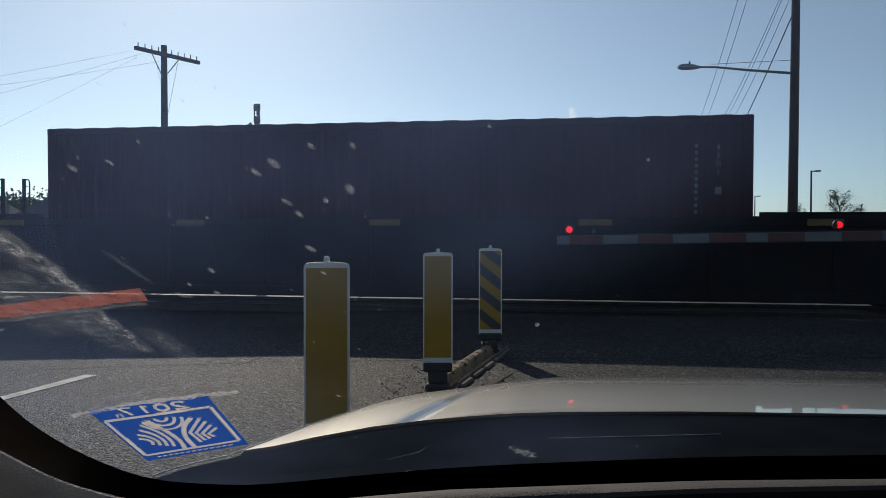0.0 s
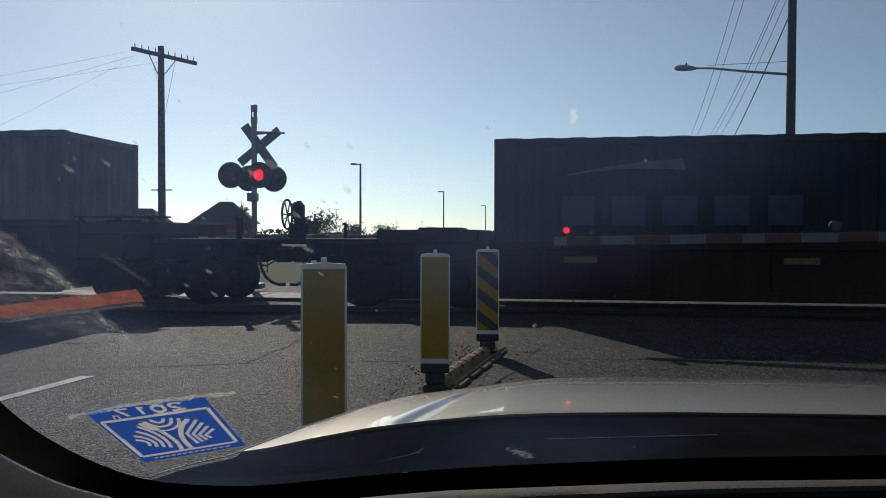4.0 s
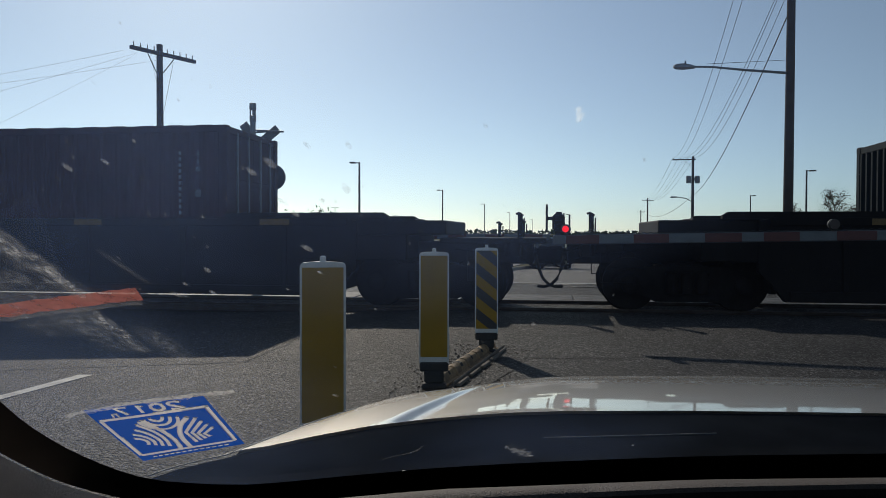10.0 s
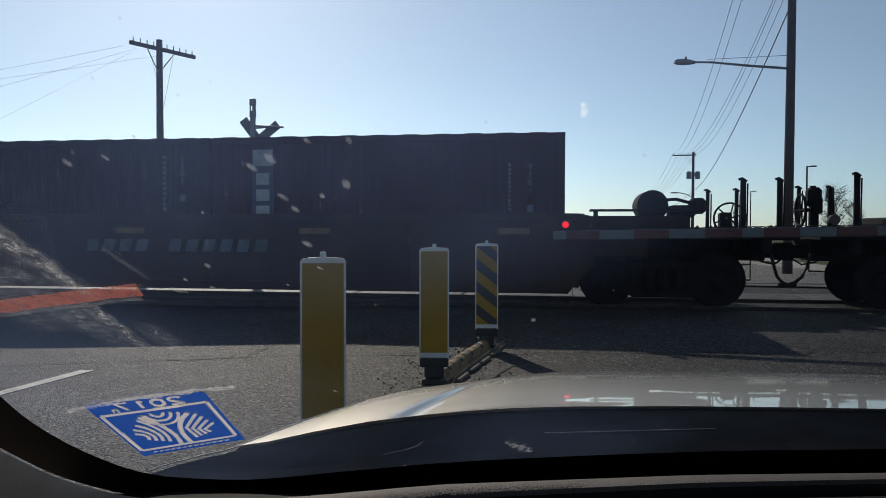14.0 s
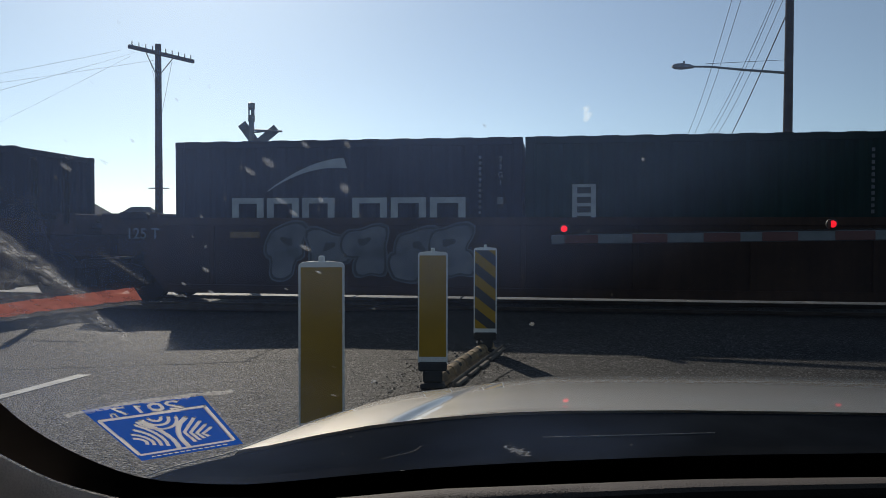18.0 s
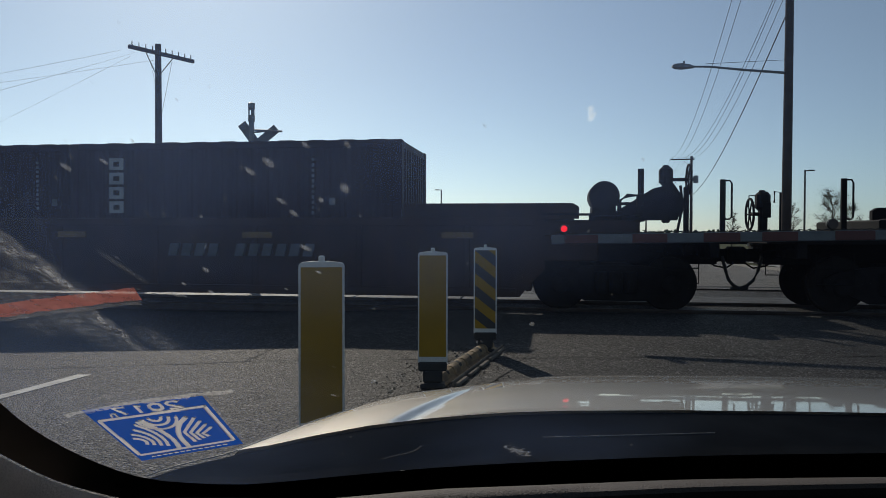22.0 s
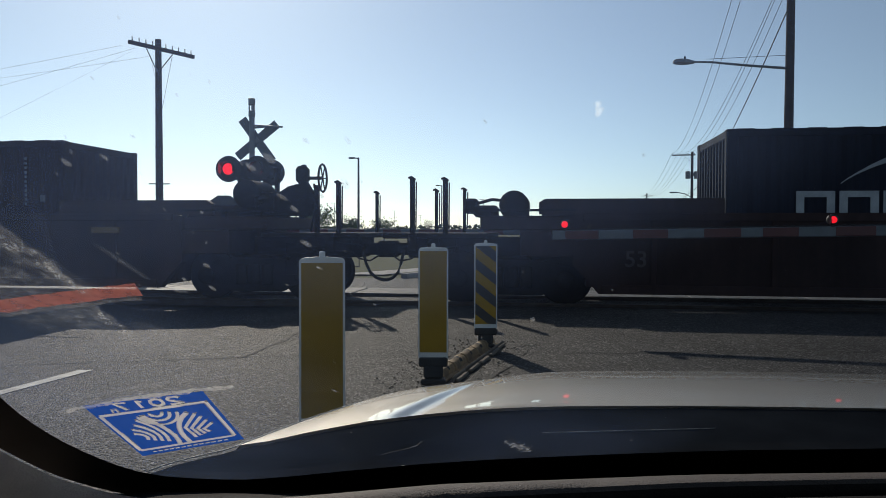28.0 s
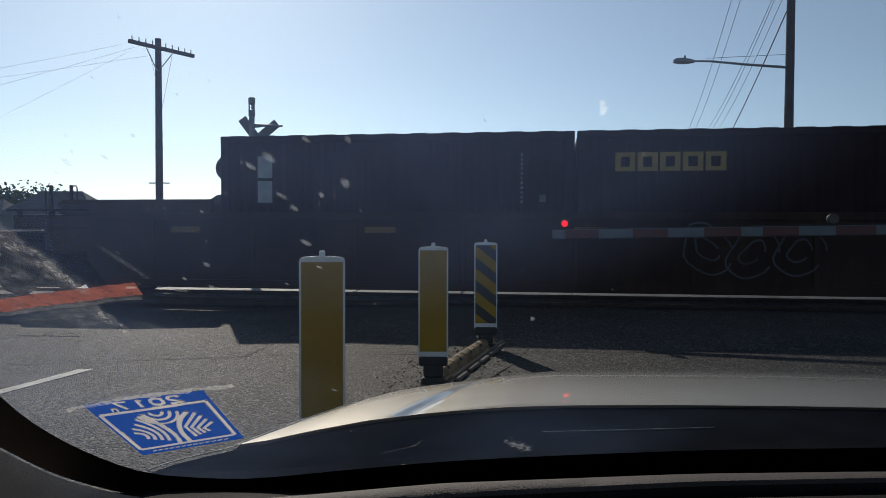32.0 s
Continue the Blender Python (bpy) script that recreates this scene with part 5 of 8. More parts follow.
    part("wiper_pivot", Geo().lathe([(0.945, 0.008), (0.962, 0.008), (0.968, 0.004)], "z", 12, (0.315, 0.965, 0)), M_BLACK, cowl)
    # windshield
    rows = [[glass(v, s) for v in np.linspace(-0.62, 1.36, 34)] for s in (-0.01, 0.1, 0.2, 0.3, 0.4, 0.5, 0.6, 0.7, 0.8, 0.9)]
    ws = part("windshield", Geo().grid(rows), M_SCREEN, CAR, "dusty curved windshield glass with painted glare haze and darkened right side", smooth=60)
    ws.visible_shadow = False
    # black border round the glass, inside
    def curve(pts, n):
        """A smooth line through the points, evenly spaced."""
        pts, fine = [Vector(p) for p in pts], []
        m = len(pts) - 1
        for j in range(m):
            p0, p1, p2, p3 = pts[max(j - 1, 0)], pts[j], pts[j + 1], pts[min(j + 2, m)]
            for k in range(12):
                u = k / 12
                fine.append(0.5 * (2 * p1 + (p2 - p0) * u + (2 * p0 - 5 * p1 + 4 * p2 - p3) * u * u + (3 * p1 - p0 - 3 * p2 + p3) * u ** 3))
        fine.append(pts[-1])
        run = [0.0]
        for p, q in zip(fine, fine[1:]):
            run.append(run[-1] + (q - p).length)
        return [Vector((float(np.interp(run[-1] * i / (n - 1), run, [p.x for p in fine])), float(np.interp(run[-1] * i / (n - 1), run, [p.y for p in fine])))) for i in range(n)]
    inner = curve([(-0.28, 0.9), (-0.30, 0.65), (-0.34, 0.446), (-0.386, 0.289), (-0.399, 0.176), (-0.393, 0.079), (-0.378, 0.035), (-0.348, 0.018), (-0.289, 0.01), (-0.236, 0.025), (-0.17, 0.053), (-0.109, 0.077), (-0.061, 0.094), (0.059, 0.104), (0.231, 0.105), (0.399, 0.093), (0.8, 0.08), (1.3, 0.05)], 90)
    foot = [(-0.33, 0.9), (-0.36, 0.65), (-0.412, 0.376), (-0.441, 0.253), (-0.45, 0.157), (-0.453, 0.052), (-0.437, -0.032), (-0.417, -0.07)]
    outer = curve(foot + [(-0.36, -0.10), (-0.25, -0.10), (-0.1, -0.08), (0.1, -0.05), (0.4, -0.05), (0.8, -0.05), (1.3, -0.05)], 90)
    part("glass_border", Geo().grid([[glass(p.x, p.y, 0.004) for p in inner], [glass(p.x, p.y, 0.004) for p in outer]]), M_FRIT, CAR, "black printed border of the glass", smooth=60)
    # pillar and side trim, standing into the cabin
    side = curve(foot + [(-0.37, -0.12), (-0.30, -0.15)], 60)
    trim = []
    for away, off in ((0.0, 0.006), (0.006, 0.016), (0.03, 0.03), (0.09, 0.06), (0.2, 0.12), (0.4, 0.24)):
        row = []
        for i, p in enumerate(side):
            d = (side[min(i + 1, 59)] - side[max(i - 1, 0)]).normalized()
            q = Vector(glass(p.x + d.y * away, p.y - d.x * away, off)) - Vector((0, 0, EYE))
            row.append(q * 0.88 + Vector((0, 0, EYE)))
        trim.append(row)
    part("pillar_trim", Geo().grid(trim, True), M_TRIM, CAR, "beige-grey pillar trim", smooth=60)
    # dashboard: a dark slope up to the glass with a lighter vinyl strip
    vs = list(np.linspace(-0.46, 1.34, 46))
    dash_u = [0.50, 0.64, 0.71, 0.755, 0.775, 0.835, 0.83, 0.75, 0.66]

    def edge(v, off=0.0):
        return float(np.interp(v, EDGE_V, EDGE_U)) - off

    def dash(u_off, z, strip=0.0):
        near = 0.85
        pts = [(v, float(np.interp(v, EDGE_V, dash_u)) - u_off - strip * float(np.interp(v, [-0.068, 0.416], [0.037, 0.026])), z + float(np.interp(v, [-0.35, -0.2, -0.068, 0.2, 0.416], [-0.030, -0.017, -0.004, 0.003, 0.003]))) for v in vs]
        return [(v * near, u * near, EYE + (z - EYE) * near) for v, u, z in pts]
    part("dash_rear", Geo().grid([[(v, edge(v, -0.015), 0.955) for v in vs], [(v, edge(v, 0.0), 0.966) for v in vs], dash(-0.004, 0.976), dash(0.0, 0.974)], True), M_DASHDARK, CAR, "dark vinyl behind the dash strip", smooth=50)
    part("dash_strip", Geo().grid([dash(0.0, 0.974), dash(0.002, 0.986), dash(0.004, 0.988), dash(0, 0.988, 0.9), dash(0, 0.984, 1.0)], True), M_DASH, CAR, "grey grained vinyl dash strip", smooth=50)
    part("defrost_slot", Geo().grid([dash(0.0, 0.984, 1.0), dash(0.003, 0.970, 1.0), dash(0.016, 0.970, 1.0), dash(0.02, 0.978, 1.0)], True), M_DASHDARK, CAR, "dark defroster slot", smooth=50)
    part("dashboard", Geo().grid([dash(0.02, 0.978, 1.0), dash(0.024, 0.980, 1.0), dash(0.07, 0.978, 1.0), dash(0.2, 0.972, 1.0), dash(0.32, 0.93, 1.0), dash(0.36, 0.80, 1.0), dash(0.36, 0.40, 1.0)], True), M_DASHDARK, CAR, "dark grained dashboard", smooth=50)
    # the cabin round the camera
    part("roof", Geo().box(-0.62, 1.36, -1.9, 0.10, 1.44, 1.50, 0.02), M_LINER, CAR, "grey headliner")
    part("rear_wall", Geo().box(-0.62, 1.36, -1.98, -1.9, 0.2, 0.92, 0.02), M_LINER, CAR)
    part("door_panel", Geo().box(-0.72, -0.64, -1.9, 0.6, 0.2, 0.98, 0.02), M_DASHDARK, CAR)
    part("door_panel", Geo().box(1.37, 1.45, -1.9, 0.6, 0.2, 0.98, 0.02), M_DASHDARK, CAR)
    part("cabin_floor", Geo().box(-0.64, 1.37, -1.9, 0.6, 0.15, 0.2), M_DASHDARK, CAR)
    # the body outside, round the cabin
    part("roof_skin", Geo().grid([[(v, u, z + 0.03 * math.sin(math.pi * (v + 0.66) / 2.06)) for v in np.linspace(-0.66, 1.40, 12)] for u, z in ((0.16, 1.47), (-0.1, 1.515), (-0.9, 1.53), (-1.7, 1.50), (-2.0, 1.46))], True), M_CARWHITE, CAR, "white roof skin", smooth=60)
    flank = [(-2.72, 0.42), (-2.66, 0.30), (-1.68, 0.30), (-1.66, 0.55), (-1.5, 0.70), (-1.3, 0.74), (-1.1, 0.70), (-0.94, 0.55), (-0.92, 0.24), (0.92, 0.24), (0.95, 0.55), (0.98, 0.88), (0.5, 0.93), (-1.9, 0.97), (-2.6, 0.94), (-2.74, 0.8)]
    for v in (-0.745, 1.455):
        g = Geo().prism([(u, z) for u, z in flank], -0.02, 0.02)
        body_side = part("side_body", Geo().add([(v + y, x, z) for x, y, z in g.v], g.f), M_CARWHITE, CAR, "white door and rear wing side")
        for u in (-0.15, -1.05):
            part("door_handle", Geo().box(v - 0.035, v + 0.035, u - 0.09, u + 0.09, 0.80, 0.83, 0.01), M_CARWHITE, body_side)
        for u in (-0.52, 0.42):
            part("door_seam", Geo().box(v - 0.022, v + 0.022, u - 0.004, u + 0.004, 0.30, 0.93), M_BLACK, body_side)
    rw = [[(1.18, u, 0.985 - 0.12 * (u - 1.0)) for u in np.linspace(1.0, 1.98, 12)], [(1.34, u - 0.02, 0.955 - 0.12 * (u - 1.0)) for u in np.linspace(1.0, 1.90, 12)], [(1.44, u - 0.05, 0.86 - 0.12 * (u - 1.0)) for u in np.linspace(1.0, 1.78, 12)], [(1.455, u - 0.08, 0.62) for u in np.linspace(1.0, 1.70, 12)]]
    part("wing", Geo().grid(rw), M_CARWHITE, CAR, "white front wing", smooth=50)
    lw = [[(-0.60, u, 0.80 - 0.30 * (u - 0.98)) for u in np.linspace(0.98, 1.72, 8)], [(-0.70, u, 0.76 - 0.30 * (u - 0.98)) for u in np.linspace(0.98, 1.66, 8)], [(-0.745, u, 0.62 - 0.2 * (u - 0.98)) for u in np.linspace(0.98, 1.62, 8)]]
    part("wing", Geo().grid(lw), M_CARWHITE, CAR, "white front wing", smooth=50)
    for v0, v1 in ((-0.64, -0.70), (1.38, 1.42)):
        part("front_pillar", Geo().rod([(v0, 0.12, 1.47), (v1, 0.66, 0.97)], 0.03, 8), M_CARWHITE, CAR)
        part("door_pillar", Geo().rod([(v0, -0.62, 1.49), (v1, -0.55, 0.95)], 0.03, 8), M_BLACK, CAR)
        part("rear_pillar", Geo().rod([(v0, -1.9, 1.47), (v1, -2.35, 0.96)], 0.04, 8), M_CARWHITE, CAR)
    tail = [[(v, u, z) for v in np.linspace(-0.72, 1.43, 8)] for u, z in ((-2.3, 0.965), (-2.62, 0.94), (-2.74, 0.86), (-2.74, 0.45), (-2.68, 0.30))]
    tl_ = part("tail", Geo().grid(tail, True), M_CARWHITE, CAR, "white boot lid and rear bumper", smooth=40)
    for v in (-0.66, 1.13):
        part("tail_lamp", Geo().box(v, v + 0.24, -2.757, -2.735, 0.70, 0.84, 0.01), M_DULL_RED, tl_)
    for x in (-0.3, 0.75):
        s = part("seat", Geo().box(x, x + 0.5, -0.95, -0.4, 0.35, 0.55, 0.06).box(x, x + 0.5, -1.05, -0.9, 0.5, 1.12, 0.06), M_LINER, CAR)
        part("headrest", Geo().box(x + 0.12, x + 0.38, -1.04, -0.94, 1.12, 1.3, 0.04), M_LINER, s)
    for x, y in ((-0.6, 1.35), (1.3, 1.35), (-0.6, -1.3), (1.3, -1.3)):
        w = part("wheel", Geo().lathe([(-0.11, 0.28), (-0.09, 0.33), (0.09, 0.33), (0.11, 0.28)], "x", 24, (x, y, 0.33)), M_TYRE, CAR)
        part("rim", Geo().lathe([(-0.115, 0.21), (0.115, 0.21)], "x", 16, (x, y, 0.33)), M_GALV, w)


build_own_car()


def glass_patch(name, poly, off, material, parent=None, label=""):
    """A thin film on the windshield, from (v, s) corners."""
    g = Geo().add([glass(v, s, off) for v, s in poly], [tuple(range(len(poly)))])
    return part(name, g, material, parent, label, smooth=0)


SMEARS = (((-0.258, 0.565), (-0.2365, 0.447), 0.0105, M_SMEAR), ((-0.2455, 0.500), (-0.238, 0.456), 0.0050, M_SMEAR), ((-0.275, 0.555), (-0.262, 0.400), 0.026, M_FILM), ((-0.298, 0.52), (-0.285, 0.40), 0.020, M_FILM),
          ((-0.2460, 0.450), (-0.2390, 0.374), 0.0075, M_SMEAR), ((-0.262, 0.45), (-0.250, 0.375), 0.016, M_FILM), ((-0.206, 0.515), (-0.194, 0.474), 0.0026, M_FILM), ((-0.225, 0.42), (-0.215, 0.36), 0.012, M_FILM))


def build_glass_marks():
    # sticker: four corners on the glass, read mirrored from inside
    TL, TR, BR, BL = [Vector(p) for p in ((-0.3358, 0.2609), (-0.2256, 0.2996), (-0.2343, 0.1671), (-0.3544, 0.1013))]

    def q(x, y):
        """x to the right and y down, 0 to 1 on the sticker."""
        p = (TL * (1 - x) + TR * x) * (1 - y) + (BL * (1 - x) + BR * x) * y
        return (p.x, p.y)
    st = thing("windshield_sticker", "blue and white square year sticker on the windshield seen from behind", "sticker", pose(0, 0, 0, rz=-HEADING))
    strokes = []

    def stroke(pts, w, name="print_line"):
        strokes.append((pts, w, name))
    for a, b in (((0.045, 0.18), (0.955, 0.17)), ((0.955, 0.17), (0.955, 0.87)), ((0.955, 0.87), (0.05, 0.87)), ((0.05, 0.87), (0.045, 0.18))):
        stroke([a, b], 0.019, "print_frame")

    def bend(a, b, c):
        """A soft corner from a past b to c."""
        a, b, c = Vector(a), Vector(b), Vector(c)
        return [tuple(a * (1 - u) ** 2 + b * 2 * u * (1 - u) + c * u * u) for u in (0, 0.2, 0.35, 0.5, 0.65, 0.8, 1)]
    # a branching emblem: nested bends on both sides of a split trunk, bowls above it
    stroke(bend((0.36, 0.27), (0.53, 0.58), (0.45, 0.88)), 0.024)
    stroke(bend((0.74, 0.31), (0.51, 0.50), (0.55, 0.88)), 0.024)
    for k in range(4):
        stroke(bend((0.29 - 0.055 * k + 0.03 * (k == 3), 0.32 + 0.075 * k), (0.45 - 0.06 * k, 0.53 + 0.02 * k), (0.385 - 0.055 * k, 0.78 - 0.03 * k)), 0.017)
        stroke([(0.80 + 0.022 * k, 0.34 + 0.07 * k), (0.625 + 0.045 * k, 0.565 + 0.027 * k), (0.64 + 0.05 * k, 0.78 - 0.022 * k)], 0.016)
    for r in (0.055, 0.115, 0.175):
        stroke([(0.5 + r * math.cos(a), 0.235 + r * 1.25 * math.sin(a)) for a in np.linspace(radians(10), radians(170), 11)], 0.015)
    # the year, mirrored
    two = [(0, 0.02), (0.03, 0), (0.07, 0), (0.095, 0.025), (0.09, 0.05), (0.0, 0.12), (0.1, 0.12)]
    zero = [(0.05, 0), (0.09, 0.02), (0.1, 0.06), (0.09, 0.10), (0.05, 0.12), (0.01, 0.10), (0, 0.06), (0.01, 0.02), (0.05, 0)]
    one = [(0.02, 0.02), (0.05, 0.0), (0.05, 0.12)]
    seven = [(0, 0), (0.1, 0), (0.04, 0.12)]
    for k, digit in enumerate((two, zero, one, seven)):
        stroke([(0.79 - k * 0.145 - x, 0.02 + y * 0.95) for x, y in digit], 0.016, "year_figure")
    stroke([(0.18, 0.155), (0.19, 0.11), (0.225, 0.11), (0.225, 0.155)], 0.009)
    for k in range(13):
        stroke([(0.14 + 0.058 * k, 0.94), (0.18 + 0.058 * k, 0.94)], 0.008, "small_print_bar")
    segs = [(Vector(p), Vector(r), w) for pts, w, _ in strokes for p, r in zip(pts, pts[1:])]

    def printed(x, y):
        c = Vector((x, y))
        for p, r, w in segs:
            d = r - p
            u = max(0.0, min(1.0, (c - p).dot(d) / d.length_squared))
            if (p + d * u - c).length < w * 0.8:
                return True
        return False
    n = 72
    film = Geo()
    film.v = [glass(*q(i / n, j / n), 0.002) for j in range(n + 1) for i in range(n + 1)]
    film.f = [(j * (n + 1) + i, j * (n + 1) + i + 1, (j + 1) * (n + 1) + i + 1, (j + 1) * (n + 1) + i) for j in range(n) for i in range(n) if not printed((i + 0.5) / n, (j + 0.5) / n)]
    part("film", film, M_STICKER, st, "blue sticker film", smooth=0)
    for pts, w, name in strokes:
        left, right = [], []
        for i, (x, y) in enumerate(pts):
            x0, y0 = pts[max(i - 1, 0)]
            x1, y1 = pts[min(i + 1, len(pts) - 1)]
            ln = math.hypot(x1 - x0, y1 - y0) or 1
            ox, oy = -(y1 - y0) / ln * w, (x1 - x0) / ln * w
            left.append(glass(*q(x + ox, y + oy), 0.0026))
            right.append(glass(*q(x - ox, y - oy), 0.0026))
        part(name, Geo().grid([left, right]), M_STICKWHITE, st, smooth=0)
    rng = random.Random(12)
    top = [(-0.352 + 0.156 * i / 19, 0.256 + 0.064 * i / 19 + 0.006 * math.sin(math.pi * i / 19) + rng.uniform(0.0, 0.003)) for i in range(20)]
    bot = [(v, s - rng.uniform(0.005, 0.010)) for v, s in reversed(top)]
    glass_patch("adhesive_residue", top + bot, 0.0045, M_GLUE, st, "pale strip of old adhesive")
    # a translucent red strip
    tp = thing("red_strip", "translucent red strip on the windshield", "tape", pose(0, 0, 0, rz=-HEADING))
    up = [(-0.360 + 0.160 * i / 30, 0.4395 + 0.040 * i / 30 + rng.uniform(-0.0008, 0.0008)) for i in range(31)]
    dn = [(v - 0.006, s - 0.0150 - 0.004 * (-0.2 - v) / 0.16 + rng.uniform(-0.0007, 0.0007)) for v, s in reversed(up)]
    dn[0] = (-0.202, 0.4635)
    glass_patch("strip", up + dn, 0.002, M_REDSTRIP, tp)
    glass_patch("pale_edge", [(v, s + 0.003) for v, s in dn[::-1]] + [(v - 0.001, s - 0.003 + rng.uniform(-0.001, 0.001)) for v, s in dn], 0.0035, M_DUST, tp, "pale ragged edge")
    # smears of dust and dried drops
    sm = thing("dust_smears", "dried dust smears and water spots on the glass", "dust", pose(0, 0, 0, rz=-HEADING), kind="stuff")
    g = Geo()

    def blot(v, s, rv, rs, turn=0.0, n=14):
        pts = []
        for i in range(n):
            a = 2 * math.pi * i / n
            k = rng.uniform(0.85, 1.1)
            x, y = math.cos(a) * rv * k, math.sin(a) * rs * k
            c, sn = math.cos(turn), math.sin(turn)
            pts.append(glass(v + x * c - y * sn, s + x * sn + y * c, -0.002))
        g.add(pts, [tuple(range(n))])
    for v, s, r in ((-0.108, 0.581, 4), (-0.098, 0.587, 5), (-0.07, 0.568, 5), (-0.008, 0.613, 2), (-0.08, 0.599, 3), (-0.063, 0.599, 3), (-0.149, 0.602, 2), (-0.167, 0.588, 3), (-0.185, 0.584, 4), (-0.098, 0.49, 3),
                    (-0.094, 0.323, 5), (-0.129, 0.291, 4), (-0.163, 0.465, 4), (-0.185, 0.463, 5), (-0.180, 0.461, 3), (-0.157, 0.492, 4), (-0.099, 0.516, 5), (0.059, 0.592, 2), (0.017, 0.421, 4), (-0.082, 0.559, 3), (-0.141, 0.545, 2),
                    (0.123, 0.133, 4), (-0.175, 0.476, 3), (-0.1, 0.558, 4), (-0.097, 0.548, 4), (-0.12, 0.47, 2), (-0.136, 0.178, 3), (-0.154, 0.119, 3), (-0.173, 0.145, 2), (-0.269, 0.111, 4), (-0.218, 0.036, 3)):
        turn, w = rng.uniform(-0.1, 0.5), r * 0.00042
        for k, e in ((1.0, 2.1), (0.8, 1.9), (0.55, 1.7)):
            blot(v + rng.gauss(0, w * 0.1), s + rng.gauss(0, w * 0.1), w * k, w * k * e, turn)
    for k in range(110):
        r = rng.uniform(0.0003, 0.0010)
        blot(rng.gauss(-0.14, 0.10), rng.gauss(0.5, 0.12), r * 0.8, r * 2, rng.uniform(-0.3, 0.3))
    # scratches and a splash low on the glass
    for line, w in (([(-0.119, 0.101), (-0.105, 0.114), (-0.092, 0.124), (-0.083, 0.134), (-0.076, 0.149)], 0.0009),):
        for (v0, s0), (v1, s1) in zip(line, line[1:]):
            for i in range(14):
                u = (i + rng.random()) / 14
                blot(v0 + (v1 - v0) * u + rng.gauss(0, w * 0.3), s0 + (s1 - s0) * u + rng.gauss(0, w * 0.4), w * rng.uniform(0.5, 1.2), w * rng.uniform(0.8, 1.6), 0.0, 8)
    for k in range(120):
        u = rng.random()
        r = rng.uniform(0.0004, 0.0018)
        blot(0.004 + 0.020 * u + rng.gauss(0, 0.003), 0.140 - 0.036 * u + rng.gauss(0, 0.006), r, r * 2, rng.uniform(-0.9, -0.2), 8)
    part("water_spots", g, M_SPECK, sm, smooth=0)
    for (v0, s0), (v1, s1), w, film in SMEARS:
        a, b = Vector(glass(v0, s0, -0.002)), Vector(glass(v1, s1, -0.002))
        x = (b - a) / 2
        side = Vector(glass((v0 + v1) / 2 + 0.01, (s0 + s1) / 2, -0.002)) - Vector(glass((v0 + v1) / 2 - 0.01, (s0 + s1) / 2, -0.002))
        up = Vector(glass((v0 + v1) / 2, (s0 + s1) / 2 + 0.01, -0.002)) - Vector(glass((v0 + v1) / 2, (s0 + s1) / 2 - 0.01, -0.002))
        z = side.cross(up).normalized()
        y = z.cross(x).normalized() * w
        m = Matrix((x, y, z)).transposed().to_4x4()
        m.translation = (a + b) / 2
        part("smear", Geo().grid([[(-1, -1, 0), (1, -1, 0)], [(-1, 1, 0), (1, 1, 0)]]), film, sm, m=m, smooth=0)


build_glass_marks()


# ---- the train
SPEED = [12.147, 12.504, 12.533, 12.707, 12.804, 13.058, 13.262, 13.485, 13.489]    # metres a second, every four seconds


def travelled(t):
    s, k = 0.0, 0
    while k < 8 and t > 4 * (k + 1):
        s += (SPEED[k] + SPEED[k + 1]) * 2
        k += 1
    r = t - 4 * k
    a, b = SPEED[k], SPEED[min(k + 1, 8)]
    return s + a * r + (b - a) * r * r / 8


MOVING = []
WHEELS = []
# paints darker than real ones: the shade of the backlit side is put in
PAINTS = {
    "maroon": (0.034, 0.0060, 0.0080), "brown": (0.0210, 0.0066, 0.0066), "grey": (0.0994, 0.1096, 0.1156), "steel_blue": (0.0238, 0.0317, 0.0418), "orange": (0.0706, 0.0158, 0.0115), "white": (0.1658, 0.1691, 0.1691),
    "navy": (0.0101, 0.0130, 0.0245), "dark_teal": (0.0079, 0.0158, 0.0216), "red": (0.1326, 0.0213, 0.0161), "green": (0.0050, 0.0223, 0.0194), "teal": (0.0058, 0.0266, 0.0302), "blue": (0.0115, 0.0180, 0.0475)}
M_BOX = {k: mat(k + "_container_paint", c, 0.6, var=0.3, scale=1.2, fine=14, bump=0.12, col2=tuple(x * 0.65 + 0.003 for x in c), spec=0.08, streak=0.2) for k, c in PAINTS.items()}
M_MARK = {"white": mat("white_marking", (0.34, 0.35, 0.36), 0.6, var=0.3, scale=6), "yellow": mat("yellow_marking", (0.27, 0.17, 0.02), 0.6, var=0.25), "red": mat("red_marking", (0.30, 0.03, 0.035), 0.6, var=0.25),
          "navy": mat("navy_marking", (0.018, 0.024, 0.060), 0.6, var=0.25), "orange": mat("orange_marking", (0.62, 0.12, 0.05), 0.6, var=0.25), "green": mat("dark_green_marking", (0.02, 0.06, 0.045), 0.6), "black": M_BLACK,
          "rubbed": mat("rubbed_stencil_paint", (0.055, 0.04, 0.036), 0.8, var=0.5, scale=5), "faded": mat("faded_stencil_paint", (0.075, 0.08, 0.085), 0.7, var=0.5, scale=5), "pale": mat("pale_spray_paint", (0.125, 0.13, 0.14), 0.7, var=0.6, scale=3), "blue": mat("blue_spray_paint", (0.058, 0.060, 0.066), 0.7, var=0.6, scale=3)}
CACHE = {}


